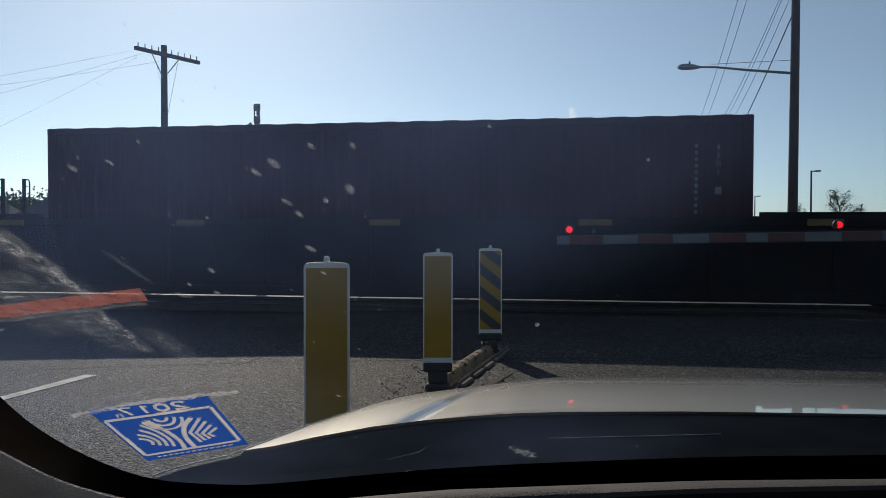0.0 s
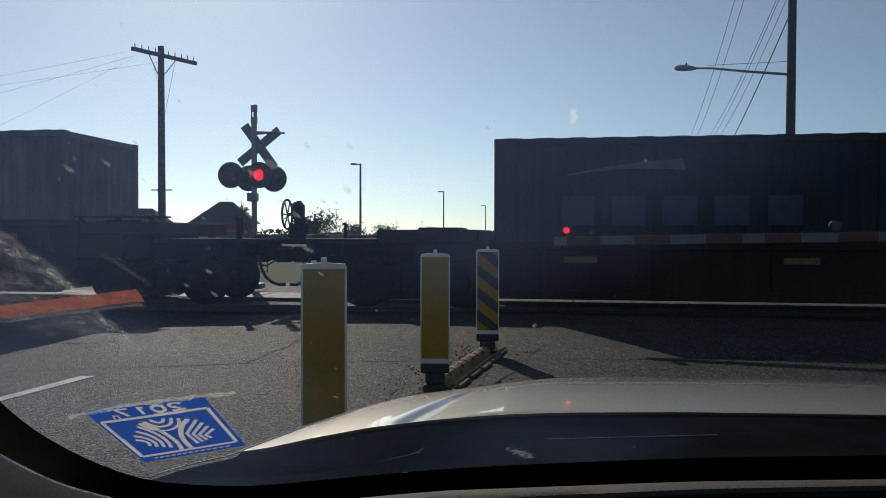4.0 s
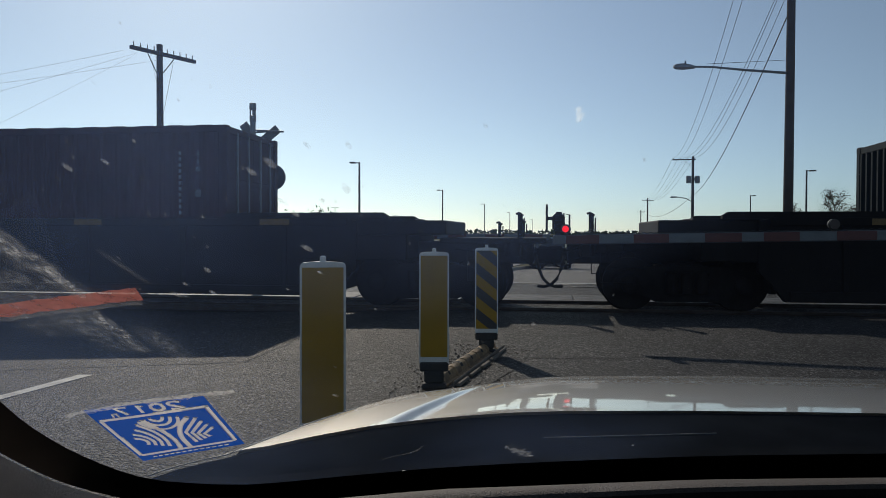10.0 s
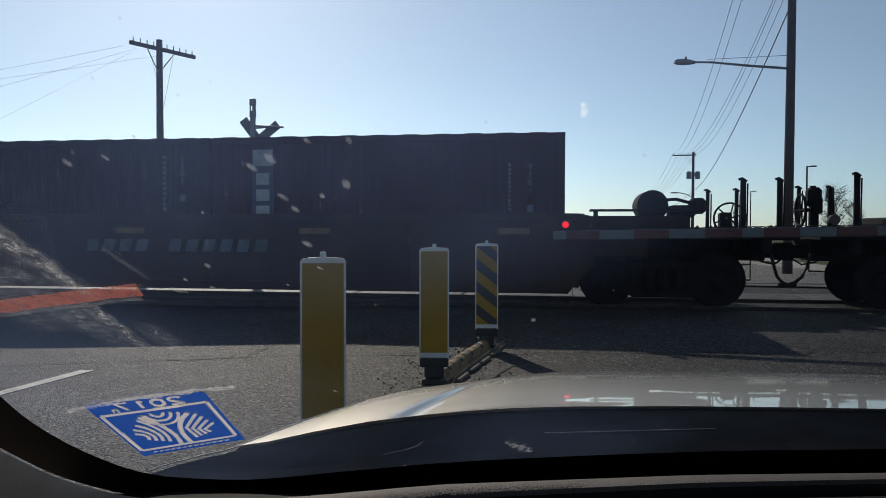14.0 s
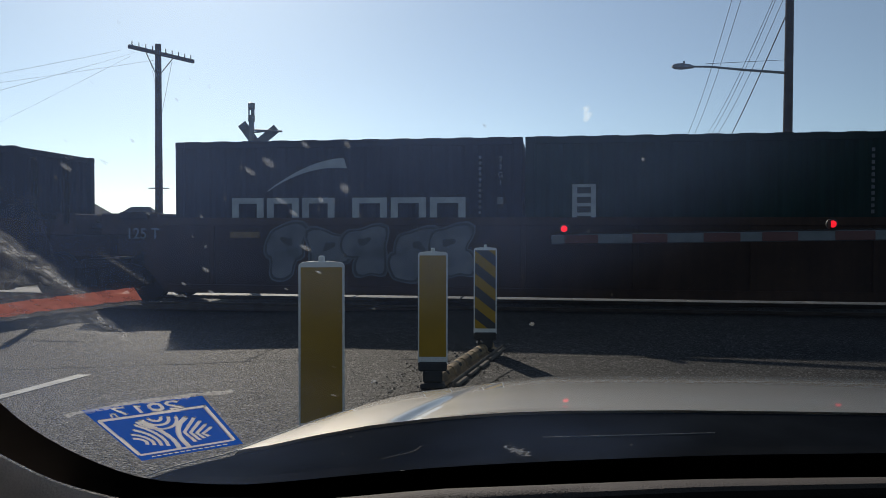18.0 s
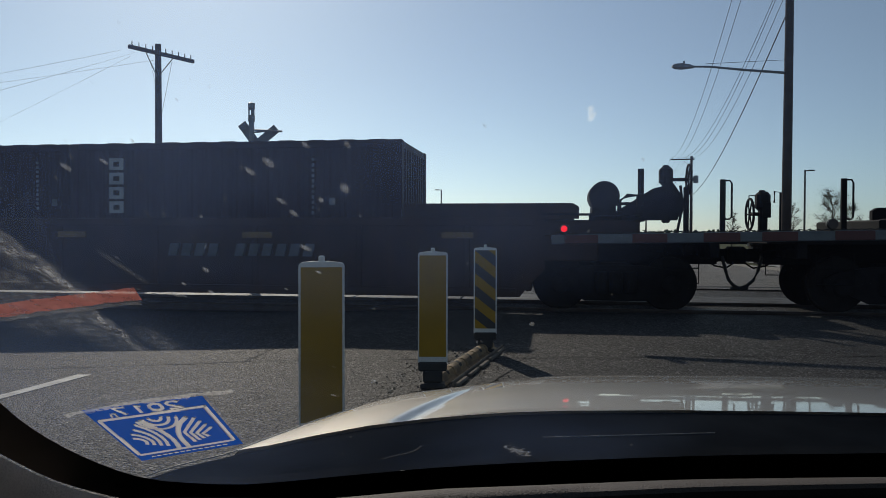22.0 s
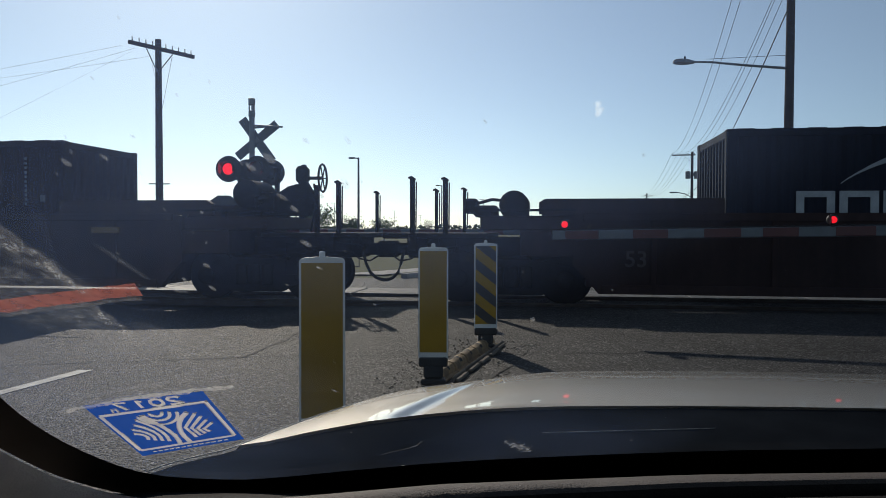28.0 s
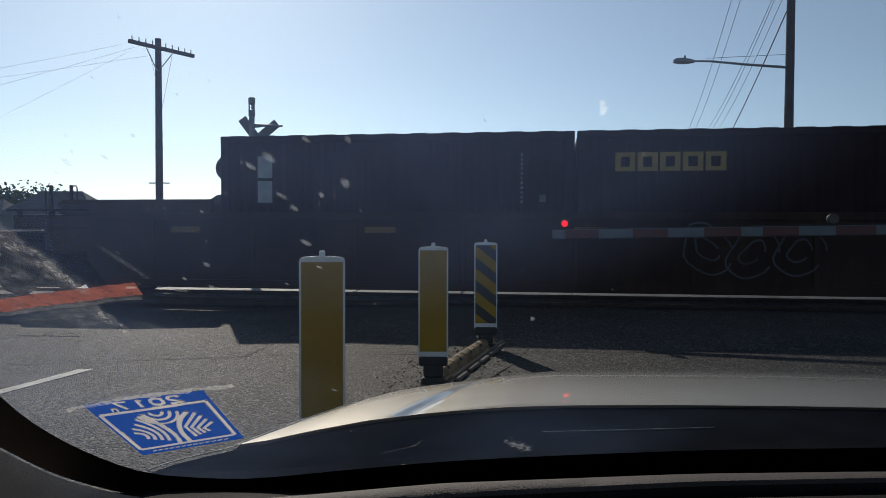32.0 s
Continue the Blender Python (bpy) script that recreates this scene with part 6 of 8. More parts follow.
def corrugated(L, z0, z1, y, depth, pitch=0.278):
    """A wall of trapezoid waves along x, its outer face at y."""
    n = max(2, round(L / pitch))
    p = L / n
    line = []
    for i in range(n):
        x = -L / 2 + i * p
        line += [(x, 0), (x + p * 0.26, 0), (x + p * 0.5, 1), (x + p * 0.76, 1)]
    line.append((L / 2, 0))
    s = 1 if y < 0 else -1
    return Geo().grid([[(x, y + s * depth * k, z0) for x, k in line], [(x, y + s * depth * k, z1) for x, k in line]])


def container_meshes(L, H, paint):
    key = (L, H, paint)
    if key in CACHE:
        return CACHE[key]
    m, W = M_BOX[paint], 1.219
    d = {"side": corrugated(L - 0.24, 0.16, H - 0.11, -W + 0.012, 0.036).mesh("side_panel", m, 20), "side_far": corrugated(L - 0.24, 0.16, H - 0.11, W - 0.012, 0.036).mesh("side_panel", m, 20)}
    g = Geo()
    n = max(4, round(L / 0.55))
    rows0, rows1 = [], []
    for i in range(n):
        x0 = -L / 2 + 0.1 + (L - 0.2) * i / n
        p = (L - 0.2) / n
        for a, z in ((0.0, 0.0), (0.12, 0.044), (0.62, 0.044), (0.74, 0.0)):
            rows0.append((x0 + p * a, -W + 0.045, H - 0.03 + z))
            rows1.append((x0 + p * a, W - 0.05, H - 0.03 + z))
    d["roof"] = g.grid([rows0, rows1]).mesh("roof_panel", m, 20)
    d["post"] = Geo().box(-0.08, 0.08, -0.075, 0.075, 0.12, H - 0.1, 0.012).mesh("corner_post", m)
    d["cast"] = Geo().box(-0.089, 0.089, -0.081, 0.081, -0.059, 0.059, 0.012).mesh("corner_casting", m)
    d["rail"] = Geo().box(-L / 2 + 0.17, L / 2 - 0.17, -0.03, 0.03, -0.06, 0.06, 0.008).mesh("side_rail", m)
    d["sill"] = Geo().box(-0.04, 0.04, -W + 0.16, W - 0.16, -0.06, 0.06, 0.008).mesh("end_rail", m)
    e = corrugated(2 * W - 0.3, 0.16, H - 0.11, -0.02, 0.045, 0.25)
    d["end"] = Geo().add([(-y, x, z) for x, y, z in e.v], e.f).mesh("end_panel", m, 20)
    g = Geo()
    for z0, z1 in ((0.17, 0.70), (0.76, 1.30), (1.36, 1.90), (1.96, H - 0.14)):
        g.box(-0.02, 0.018, 0.02, 1.06, z0, z1, 0.02)
    g.box(-0.03, 0.01, 0.0, 1.07, 0.14, H - 0.12)
    d["door"] = g.mesh("door", m)
    d["rod"] = Geo().rod([(0.05, 0, 0.14), (0.05, 0, H - 0.1)], 0.019, 8).box(0.03, 0.07, -0.05, 0.05, 0.95, 1.05, 0.01).box(0.04, 0.065, -0.04, 0.3, 0.98, 1.02).mesh("lock_rod", M_GALV)
    CACHE[key] = d
    return d


def container(left, L, H, paint, label, doors=""):
    """A shipping container whose left end starts at that place along the track, resting in its well."""
    d, W = container_meshes(L, H, paint), 1.219
    m = on_track(left + L / 2, W, 3.128 - 2.896)
    t = thing("shipping_container", label, "shipping container", m, "containers")
    MOVING.append((t, m))
    part("side_panel", d["side"], None, t)
    part("side_panel", d["side_far"], None, t)
    part("roof_panel", d["roof"], None, t)
    for sx in (-1, 1):
        for sy in (-1, 1):
            part("corner_post", d["post"], None, t, m=pose(sx * (L / 2 - 0.08), sy * (W - 0.075), 0))
            for z in (0.059, H - 0.056):
                part("corner_casting", d["cast"], None, t, m=pose(sx * (L / 2 - 0.087), sy * (W - 0.079), z))
        for z in (0.09, H - 0.07):
            part("end_rail", d["sill"], None, t, m=pose(sx * (L / 2 - 0.05), 0, z))
        side = "R" if sx > 0 else "L"
        if side in doors:
            for sy in (-1, 1):
                dr = part("door", d["door"], None, t, m=pose(sx * (L / 2 - 0.04), 0.0, 0) @ pose(0, 0, 0, rz=0 if sx > 0 else 180) @ Matrix.Diagonal((1, sy, 1, 1)))
                for yy in (0.28, 0.78):
                    part("lock_rod", d["rod"], None, dr, m=pose(0, yy, 0))
        else:
            part("end_panel", d["end"], None, t, m=pose(sx * (L / 2 - 0.03), 0, 0) if sx > 0 else pose(sx * (L / 2 - 0.03), 0, 0, rz=180))
    for sy in (-1, 1):
        for z in (0.09, H - 0.06):
            part("side_rail", d["rail"], None, t, m=pose(0, sy * (W - 0.035), z))
    return t, L, H


NEAR = -1.219


def bar(c, x0, x1, d0, d1, col, name="marking_bar", off=0.008, rim=0.0):
    """A flat mark on the near side, full or a mere rim: metres from the left end and below the top."""
    t, L, H = c
    if rim:
        g, y0, y1 = Geo(), NEAR - off + 0.001, NEAR + 0.004
        a, b, lo, hi = x0 - L / 2, x1 - L / 2, H - d1, H - d0
        g.box(a, a + rim, y0, y1, lo, hi).box(b - rim, b, y0, y1, lo, hi).box(a + rim, b - rim, y0, y1, hi - rim * 0.8, hi).box(a + rim, b - rim, y0, y1, lo, lo + rim * 0.8)
        part(name, g, M_MARK[col], t, smooth=0)
        return
    part(name, Geo().box(x0 - L / 2, x1 - L / 2, NEAR - off + 0.001, NEAR + 0.004, H - d1, H - d0, 0.002), M_MARK[col], t, smooth=0)


def bars(c, n, x0, x1, d0, d1, col, gap=0.16, name="marking_block", off=0.008, rim=0.0):
    w = (x1 - x0) / n
    for i in range(n):
        bar(c, x0 + w * i, x0 + w * (i + 1 - gap), d0, d1, col, name, off, rim)


def bars_down(c, n, x0, x1, d0, d1, col, gap=0.18, rim=0.0):
    h = (d1 - d0) / n
    for i in range(n):
        bar(c, x0, x1, d0 + h * i, d0 + h * (i + 1 - gap), col, "marking_block", rim=rim)


def codes(c, x, d0=0.25, d1=1.2, size=None):
    """Columns of small code bars, with the size code in figures."""
    bars_down(c, 11, x, x + 0.045, d0, d1, "pale", 0.4)
    if size:
        t, L, H = c
        for i, ch in enumerate(size):
            part("size_code", text_mesh("size_code", ch, 0.12, M_MARK["pale"]), None, t, m=pose(x + 0.36 - L / 2, NEAR - 0.006, H - d0 - 0.06 - 0.13 * i), smooth=0)
    bar(c, x + 0.31, x + 0.41, d0 + 0.68, d0 + 0.80, "pale")


def swoosh(c, x0, x1, d0, d1, col="white"):
    """A curved brush-like stroke rising to the right."""
    t, L, H = c
    up, dn = [], []
    for i in range(15):
        u = i / 14
        x = x0 + (x1 - x0) * u - L / 2
        z = H - d1 + (d1 - d0) * math.sin(u * math.pi / 2) ** 0.9
        w = 0.012 + 0.13 * u ** 1.3
        up.append((x, NEAR - 0.006, z + w * 0.25))
        dn.append((x + w * 0.4 * u, NEAR - 0.006, z - w * (1 - 0.0 * u)))
    g = Geo().grid([up, dn])
    g.grid([[(x, y + 0.009, z) for x, y, z in up], [(x, y + 0.009, z) for x, y, z in dn]])
    part("swoosh_mark", g, M_MARK[col], t, smooth=0)


STD, HC, L40, L20 = 2.591, 2.896, 12.192, 6.074


def pair(left, a, b):
    """Two twenty-foot boxes end to end, from the left end of the first."""
    return (container(left, L20, STD, a[0], a[1]), container(left + 12.192 - L20, L20, STD, b[0], b[1]))


def line_logo(c):
    swoosh(c, 1.7, 3.05, 0.34, 0.86)
    bars(c, 3, 1.05, 2.95, 0.98, 1.42, "white", 0.1, rim=0.12)
    bars(c, 3, 3.2, 5.2, 0.98, 1.42, "white", 0.1, rim=0.12)
    codes(c, 5.35, 0.3, 1.3, "22G1")


def tall_four(c, col="white"):
    bars_down(c, 4, 0.76, 1.03, 0.26, 1.28, col, rim=0.075)
    codes(c, 4.5, 0.3, 1.3)


def load_train():
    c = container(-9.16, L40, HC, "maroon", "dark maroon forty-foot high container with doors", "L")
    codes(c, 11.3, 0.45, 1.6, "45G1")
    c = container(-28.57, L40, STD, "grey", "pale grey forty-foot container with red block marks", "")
    bars(c, 4, 1.15, 2.65, 0.42, 0.86, "red", 0.06)
    codes(c, 11.4, 0.3, 1.2)
    a, b = pair(-50.30, ("steel_blue", "grey-blue twenty-foot container with large dark marks"), ("orange", "orange-red twenty-foot container with dark blue marks"))
    bars(a, 5, 1.1, 5.1, 0.95, 1.42, "navy", 0.35)
    swoosh(a, 1.2, 3.0, 0.4, 0.6, "pale")
    bar(b, 0.55, 1.0, 0.72, 1.38, "navy"); bar(b, 1.05, 1.45, 0.72, 1.0, "navy")
    bars(b, 11, 1.85, 5.55, 0.98, 1.38, "navy", 0.22)
    bar(b, 4.75, 4.95, 0.5, 0.68, "yellow")
    c = container(-74.21, 16.154, HC, "white", "white ribbed domestic container with a yellow and black panel", "L")
    t, L, H = c
    for x in (1.98, 16.154 - 1.98):
        part("stacking_post", Geo().box(x - L / 2 - 0.09, x - L / 2 + 0.09, NEAR - 0.004, NEAR + 0.03, 0.9, H, 0.005), M_MARK["pale"], t)
        for z in (0.95, H - 0.06):
            part("corner_casting", Geo().box(x - L / 2 - 0.11, x - L / 2 + 0.11, NEAR - 0.012, NEAR + 0.06, z - 0.14, z + 0.075, 0.01), M_BLACK, t)
    bar(c, 2.62, 6.27, 0.22, 0.90, "black", "panel_border")
    bar(c, 2.65, 6.24, 0.25, 0.87, "yellow", "panel_sheet", 0.011)
    for i in range(7):
        bar(c, 2.8 + 0.05 * i, 6.1 - 0.05 * (6 - i), 0.30 + 0.085 * i, 0.312 + 0.085 * i, "black", "panel_line", 0.013)
    bar(c, 3.28, 5.55, 0.34, 0.80, "yellow", "panel_patch", 0.015)
    bars(c, 6, 3.42, 5.45, 0.42, 0.74, "navy", 0.2, "panel_block", 0.018)
    part("wording", text_mesh("wording", "Intermodal", 0.66, M_MARK["green"], width=3.2), None, t, "dark green wording", m=pose(2.85 + 1.6 - L / 2, NEAR - 0.008, H - 1.23))
    part("wording", text_mesh("wording", "STACK LIMIT 3 HIGH", 0.15, M_BLACK, width=1.05), None, t, "small black wording", m=pose(2.68 - L / 2, NEAR - 0.008, H - 0.17))
    bar(c, 7.93, 8.0, 0.25, 0.55, "red")
    part("placard_frame", Geo().box(-0.2, 0.2, -0.004, 0.004, -0.2, -0.185).box(-0.2, 0.2, -0.004, 0.004, 0.185, 0.2).box(-0.2, -0.185, -0.004, 0.004, -0.2, 0.2).box(0.185, 0.2, -0.004, 0.004, -0.2, 0.2), M_MARK["pale"], t, m=pose(7.97 - L / 2, NEAR - 0.004, H - 0.82, ry=45))
    c = container(-95.71, L40, HC, "navy", "dark navy forty-foot high container with yellow marks", "R")
    bars(c, 5, 0.48, 1.75, 0.30, 0.60, "yellow", 0.1)
    codes(c, 11.25, 0.45, 1.6, "45G1")
    part("placard", Geo().box(-0.13, 0.13, -0.004, 0.004, -0.13, 0.13), M_MARK["white"], c[0], m=pose(5.75 - 6.096, NEAR - 0.004, HC - 0.95, ry=45))
    bars(c, 4, 11.55, 11.95, 0.10, 0.15, "red", 0.3)
    c = container(-119.02, L40, STD, "dark_teal", "dark blue-green forty-foot container with white and orange marks", "R")
    bars(c, 3, 3.95, 5.15, 0.96, 1.34, "white", 0.15, rim=0.10)
    bar(c, 5.25, 8.25, 0.74, 1.42, "orange", "marking_panel")
    bars(c, 8, 5.42, 8.1, 0.90, 1.36, "navy", 0.2, "panel_block", 0.012, 0.07)
    bars(c, 11, 10.55, 11.6, 0.28, 0.42, "white", 0.12)
    bars(c, 4, 10.9, 11.25, 0.50, 0.63, "white", 0.12)
    c = container(-142.36, L40, HC, "maroon", "dark red-brown forty-foot high container with a small yellow mark", "R")
    bar(c, 0.70, 1.06, 0.27, 0.68, "black", "marking_panel")
    swoosh(c, 0.76, 1.0, 0.34, 0.55, "yellow")
    bar(c, 0.74, 1.02, 0.60, 0.65, "pale", off=0.012)
    codes(c, 11.3, 0.45, 1.6, "45G1")
    a, b = pair(-165.78, ("brown", "brown twenty-foot container with tall white marks"), ("navy", "navy twenty-foot container with a white swoosh"))
    tall_four(a); line_logo(b)
    a, b = pair(-187.34, ("brown", "dull brown plain twenty-foot container"), ("maroon", "maroon twenty-foot container with a blue and white label"))
    codes(a, 5.2, 0.3, 1.3, "22G1")
    bar(b, 0.72, 1.12, 0.2, 1.42, "navy", "marking_panel")
    bar(b, 0.74, 1.10, 0.22, 0.50, "white", "marking_block", 0.012)
    for i in range(3):
        bar(b, 0.80, 1.04, 0.62 + 0.28 * i, 0.82 + 0.28 * i, "white", "marking_block", 0.012)
    codes(b, 5.15, 0.5, 1.3, "22G1")
    a, b = pair(-202.61, ("red", "bright red-brown ribbed twenty-foot container"), ("red", "plain red-brown twenty-foot container"))
    codes(a, 4.9, 0.3, 1.3); codes(b, 4.9, 0.3, 1.3)
    a, b = pair(-217.88, ("navy", "navy twenty-foot container with a white marked panel"), ("navy", "navy twenty-foot container with a white swoosh"))
    bar(a, 1.2, 4.98, 0.86, 1.45, "white", "marking_panel")
    bars(a, 3, 1.32, 2.98, 0.98, 1.42, "red", 0.1, "panel_block", 0.012, 0.14); bars(a, 3, 3.12, 4.85, 0.98, 1.42, "navy", 0.1, "panel_block", 0.012, 0.14)
    bars(a, 10, 4.4, 5.4, 0.14, 0.25, "white", 0.25); bars(a, 4, 4.8, 5.1, 0.30, 0.40, "white", 0.25)
    line_logo(b)
    a, b = pair(-233.18, ("navy", "navy twenty-foot container with a white swoosh"), ("green", "dark green twenty-foot container with a white label"))
    line_logo(a)
    bar(b, 0.76, 1.14, 0.78, 1.45, "white", "marking_panel")
    for i in range(4):
        bar(b, 0.84, 1.06, 0.83 + 0.155 * i, 0.93 + 0.155 * i, "black", "marking_block", 0.012)
    codes(b, 5.3, 0.25, 1.3, "22G1")
    a, b = pair(-248.50, ("maroon", "maroon twenty-foot container with tall white marks"), ("navy", "navy twenty-foot container with a white swoosh"))
    tall_four(a); line_logo(b)
    a, b = pair(-270.03, ("maroon", "maroon twenty-foot container with tall white marks"), ("maroon", "maroon twenty-foot container with tall white marks"))
    tall_four(a); tall_four(b)
    a, b = pair(-293.52, ("brown", "dark brown twenty-foot container with two pale marks"), ("brown", "brown twenty-foot container with tall white marks"))
    bars_down(a, 2, 0.68, 0.94, 0.35, 1.2, "white", 0.12); codes(a, 5.45, 0.3, 1.2)
    tall_four(b)
    a, b = pair(-313.02, ("navy", "navy twenty-foot container with small codes"), ("navy", "navy twenty-foot container with a white swoosh"))
    codes(a, 5.05, 0.35, 1.3, "22G1"); line_logo(b)
    a, b = pair(-332.38, ("navy", "navy twenty-foot container with a white swoosh"), ("navy", "navy twenty-foot container with small yellow marks"))
    line_logo(a); bars(b, 5, 0.75, 1.65, 0.34, 0.55, "yellow", 0.1); codes(b, 5.15, 0.35, 1.3, "22G1")
    a, b = pair(-356.04, ("navy", "navy twenty-foot container with a white swoosh"), ("brown", "dark brown twenty-foot container with two yellow marks"))
    line_logo(a); bars_down(b, 2, 0.82, 1.14, 0.34, 1.18, "yellow", 0.1); codes(b, 5.2, 0.35, 1.3)
    a, b = pair(-379.65, ("brown", "dark brown twenty-foot container with two white marks"), ("brown", "dark brown twenty-foot container with two pale marks"))
    bars_down(a, 2, 0.62, 0.92, 0.30, 1.1, "white", 0.1); bars(a, 7, 4.7, 5.3, 0.28, 0.38, "white", 0.2); codes(a, 4.85, 0.5, 1.2)
    bars_down(b, 2, 0.7, 0.94, 0.35, 1.2, "white", 0.12); codes(b, 5.3, 0.3, 1.2)
    a, b = pair(-399.05, ("teal", "teal-green twenty-foot container with a white label"), ("blue", "blue twenty-foot container with small white marks"))
    bar(a, 0.82, 1.22, 0.42, 1.45, "white", "marking_panel")
    for i in range(4):
        bar(a, 0.92, 1.12, 0.80 + 0.165 * i, 0.91 + 0.165 * i, "black", "marking_block", 0.012)
    bar(a, 0.94, 1.10, 0.5, 0.66, "black", "marking_block", 0.012)
    bars(b, 3, 0.68, 1.34, 0.56, 0.86, "white", 0.08, rim=0.07); codes(b, 5.2, 0.35, 1.3, "22G1")
    a, b = pair(-418.42, ("brown", "dark brown twenty-foot container with two pale marks"), ("brown", "brown twenty-foot container with yellow marks"))
    bars_down(a, 2, 0.68, 0.94, 0.35, 1.2, "white", 0.12); codes(a, 5.2, 0.35, 1.2)
    bars(b, 5, 0.6, 2.35, 0.36, 0.66, "yellow", 0.1, rim=0.085)


load_train()

# besides grime, these colours carry the shade of the train's silhouette
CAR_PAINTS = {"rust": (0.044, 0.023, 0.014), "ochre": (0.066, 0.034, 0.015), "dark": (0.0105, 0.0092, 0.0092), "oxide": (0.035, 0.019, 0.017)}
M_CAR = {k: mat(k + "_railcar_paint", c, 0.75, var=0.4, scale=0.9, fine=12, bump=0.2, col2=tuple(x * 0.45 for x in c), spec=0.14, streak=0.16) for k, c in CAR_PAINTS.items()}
TRUCK = {}


def truck(parent, x):
    """A two-axle truck under a car's end."""
    if not TRUCK:
        TRUCK["wheel"] = Geo().lathe([(-0.065, 0.37), (-0.06, 0.435), (0.04, 0.44), (0.05, 0.465), (0.065, 0.465), (0.068, 0.395), (0.03, 0.34), (0.02, 0.16), (0.06, 0.12), (0.06, 0.0)], "y", 30).box(0.05, 0.13, -0.075, -0.06, -0.03, 0.03, 0.005).mesh("wheel", M_WHEEL)
        TRUCK["axle"] = Geo().rod([(0, -0.9, 0), (0, 0.9, 0)], 0.08, 10).mesh("axle", M_WHEEL)
        fr = [(-1.15, 0.36), (-0.78, 0.30), (-0.5, 0.16), (0.5, 0.16), (0.78, 0.30), (1.15, 0.36), (1.15, 0.56), (0.95, 0.66), (0.45, 0.74), (-0.45, 0.74), (-0.95, 0.66), (-1.15, 0.56)]
        g = Geo().prism(fr, -0.06, 0.06)
        for sx in (-0.89, 0.89):
            g.lathe([(-0.12, 0.12), (-0.1, 0.15), (0.05, 0.15)], "y", 14, (sx, 0, 0.43))
        for k in range(3):
            g.lathe([(0.28, 0.09), (0.30, 0.105), (0.62, 0.105), (0.64, 0.09)], "z", 12, (-0.24 + 0.24 * k, -0.05, 0))
        TRUCK["frame"] = g.mesh("side_frame", M_TRUCK)
        TRUCK["bolster"] = Geo().box(-0.28, 0.28, -1.0, 1.0, 0.45, 0.78, 0.04).mesh("bolster", M_TRUCK)
        TRUCK["brake"] = Geo().box(-0.06, 0.06, -0.9, 0.9, 0.3, 0.5, 0.02).mesh("brake_beam", M_TRUCK)
    t = part("truck", TRUCK["bolster"], None, parent, "grimy two-axle truck", m=pose(x, 0, -0.02))
    for sx in (-0.89, 0.89):
        part("axle", TRUCK["axle"], None, t, m=pose(sx, 0, 0.44))
        part("brake_beam", TRUCK["brake"], None, t, m=pose(sx * 0.42, 0, 0))
        for sy in (-1, 1):
            w = part("wheel", TRUCK["wheel"], None, t, m=pose(sx, sy * 0.745, 0.44, rz=180 if sy > 0 else 0))
            WHEELS.append((w, (sx, sy * 0.745, 0.44), 180 if sy > 0 else 0, parent["start"] + x + sx))
    for sy in (-1, 1):
        part("side_frame", TRUCK["frame"], None, t, m=pose(0, sy * 1.0, 0, rz=180 if sy > 0 else 0))


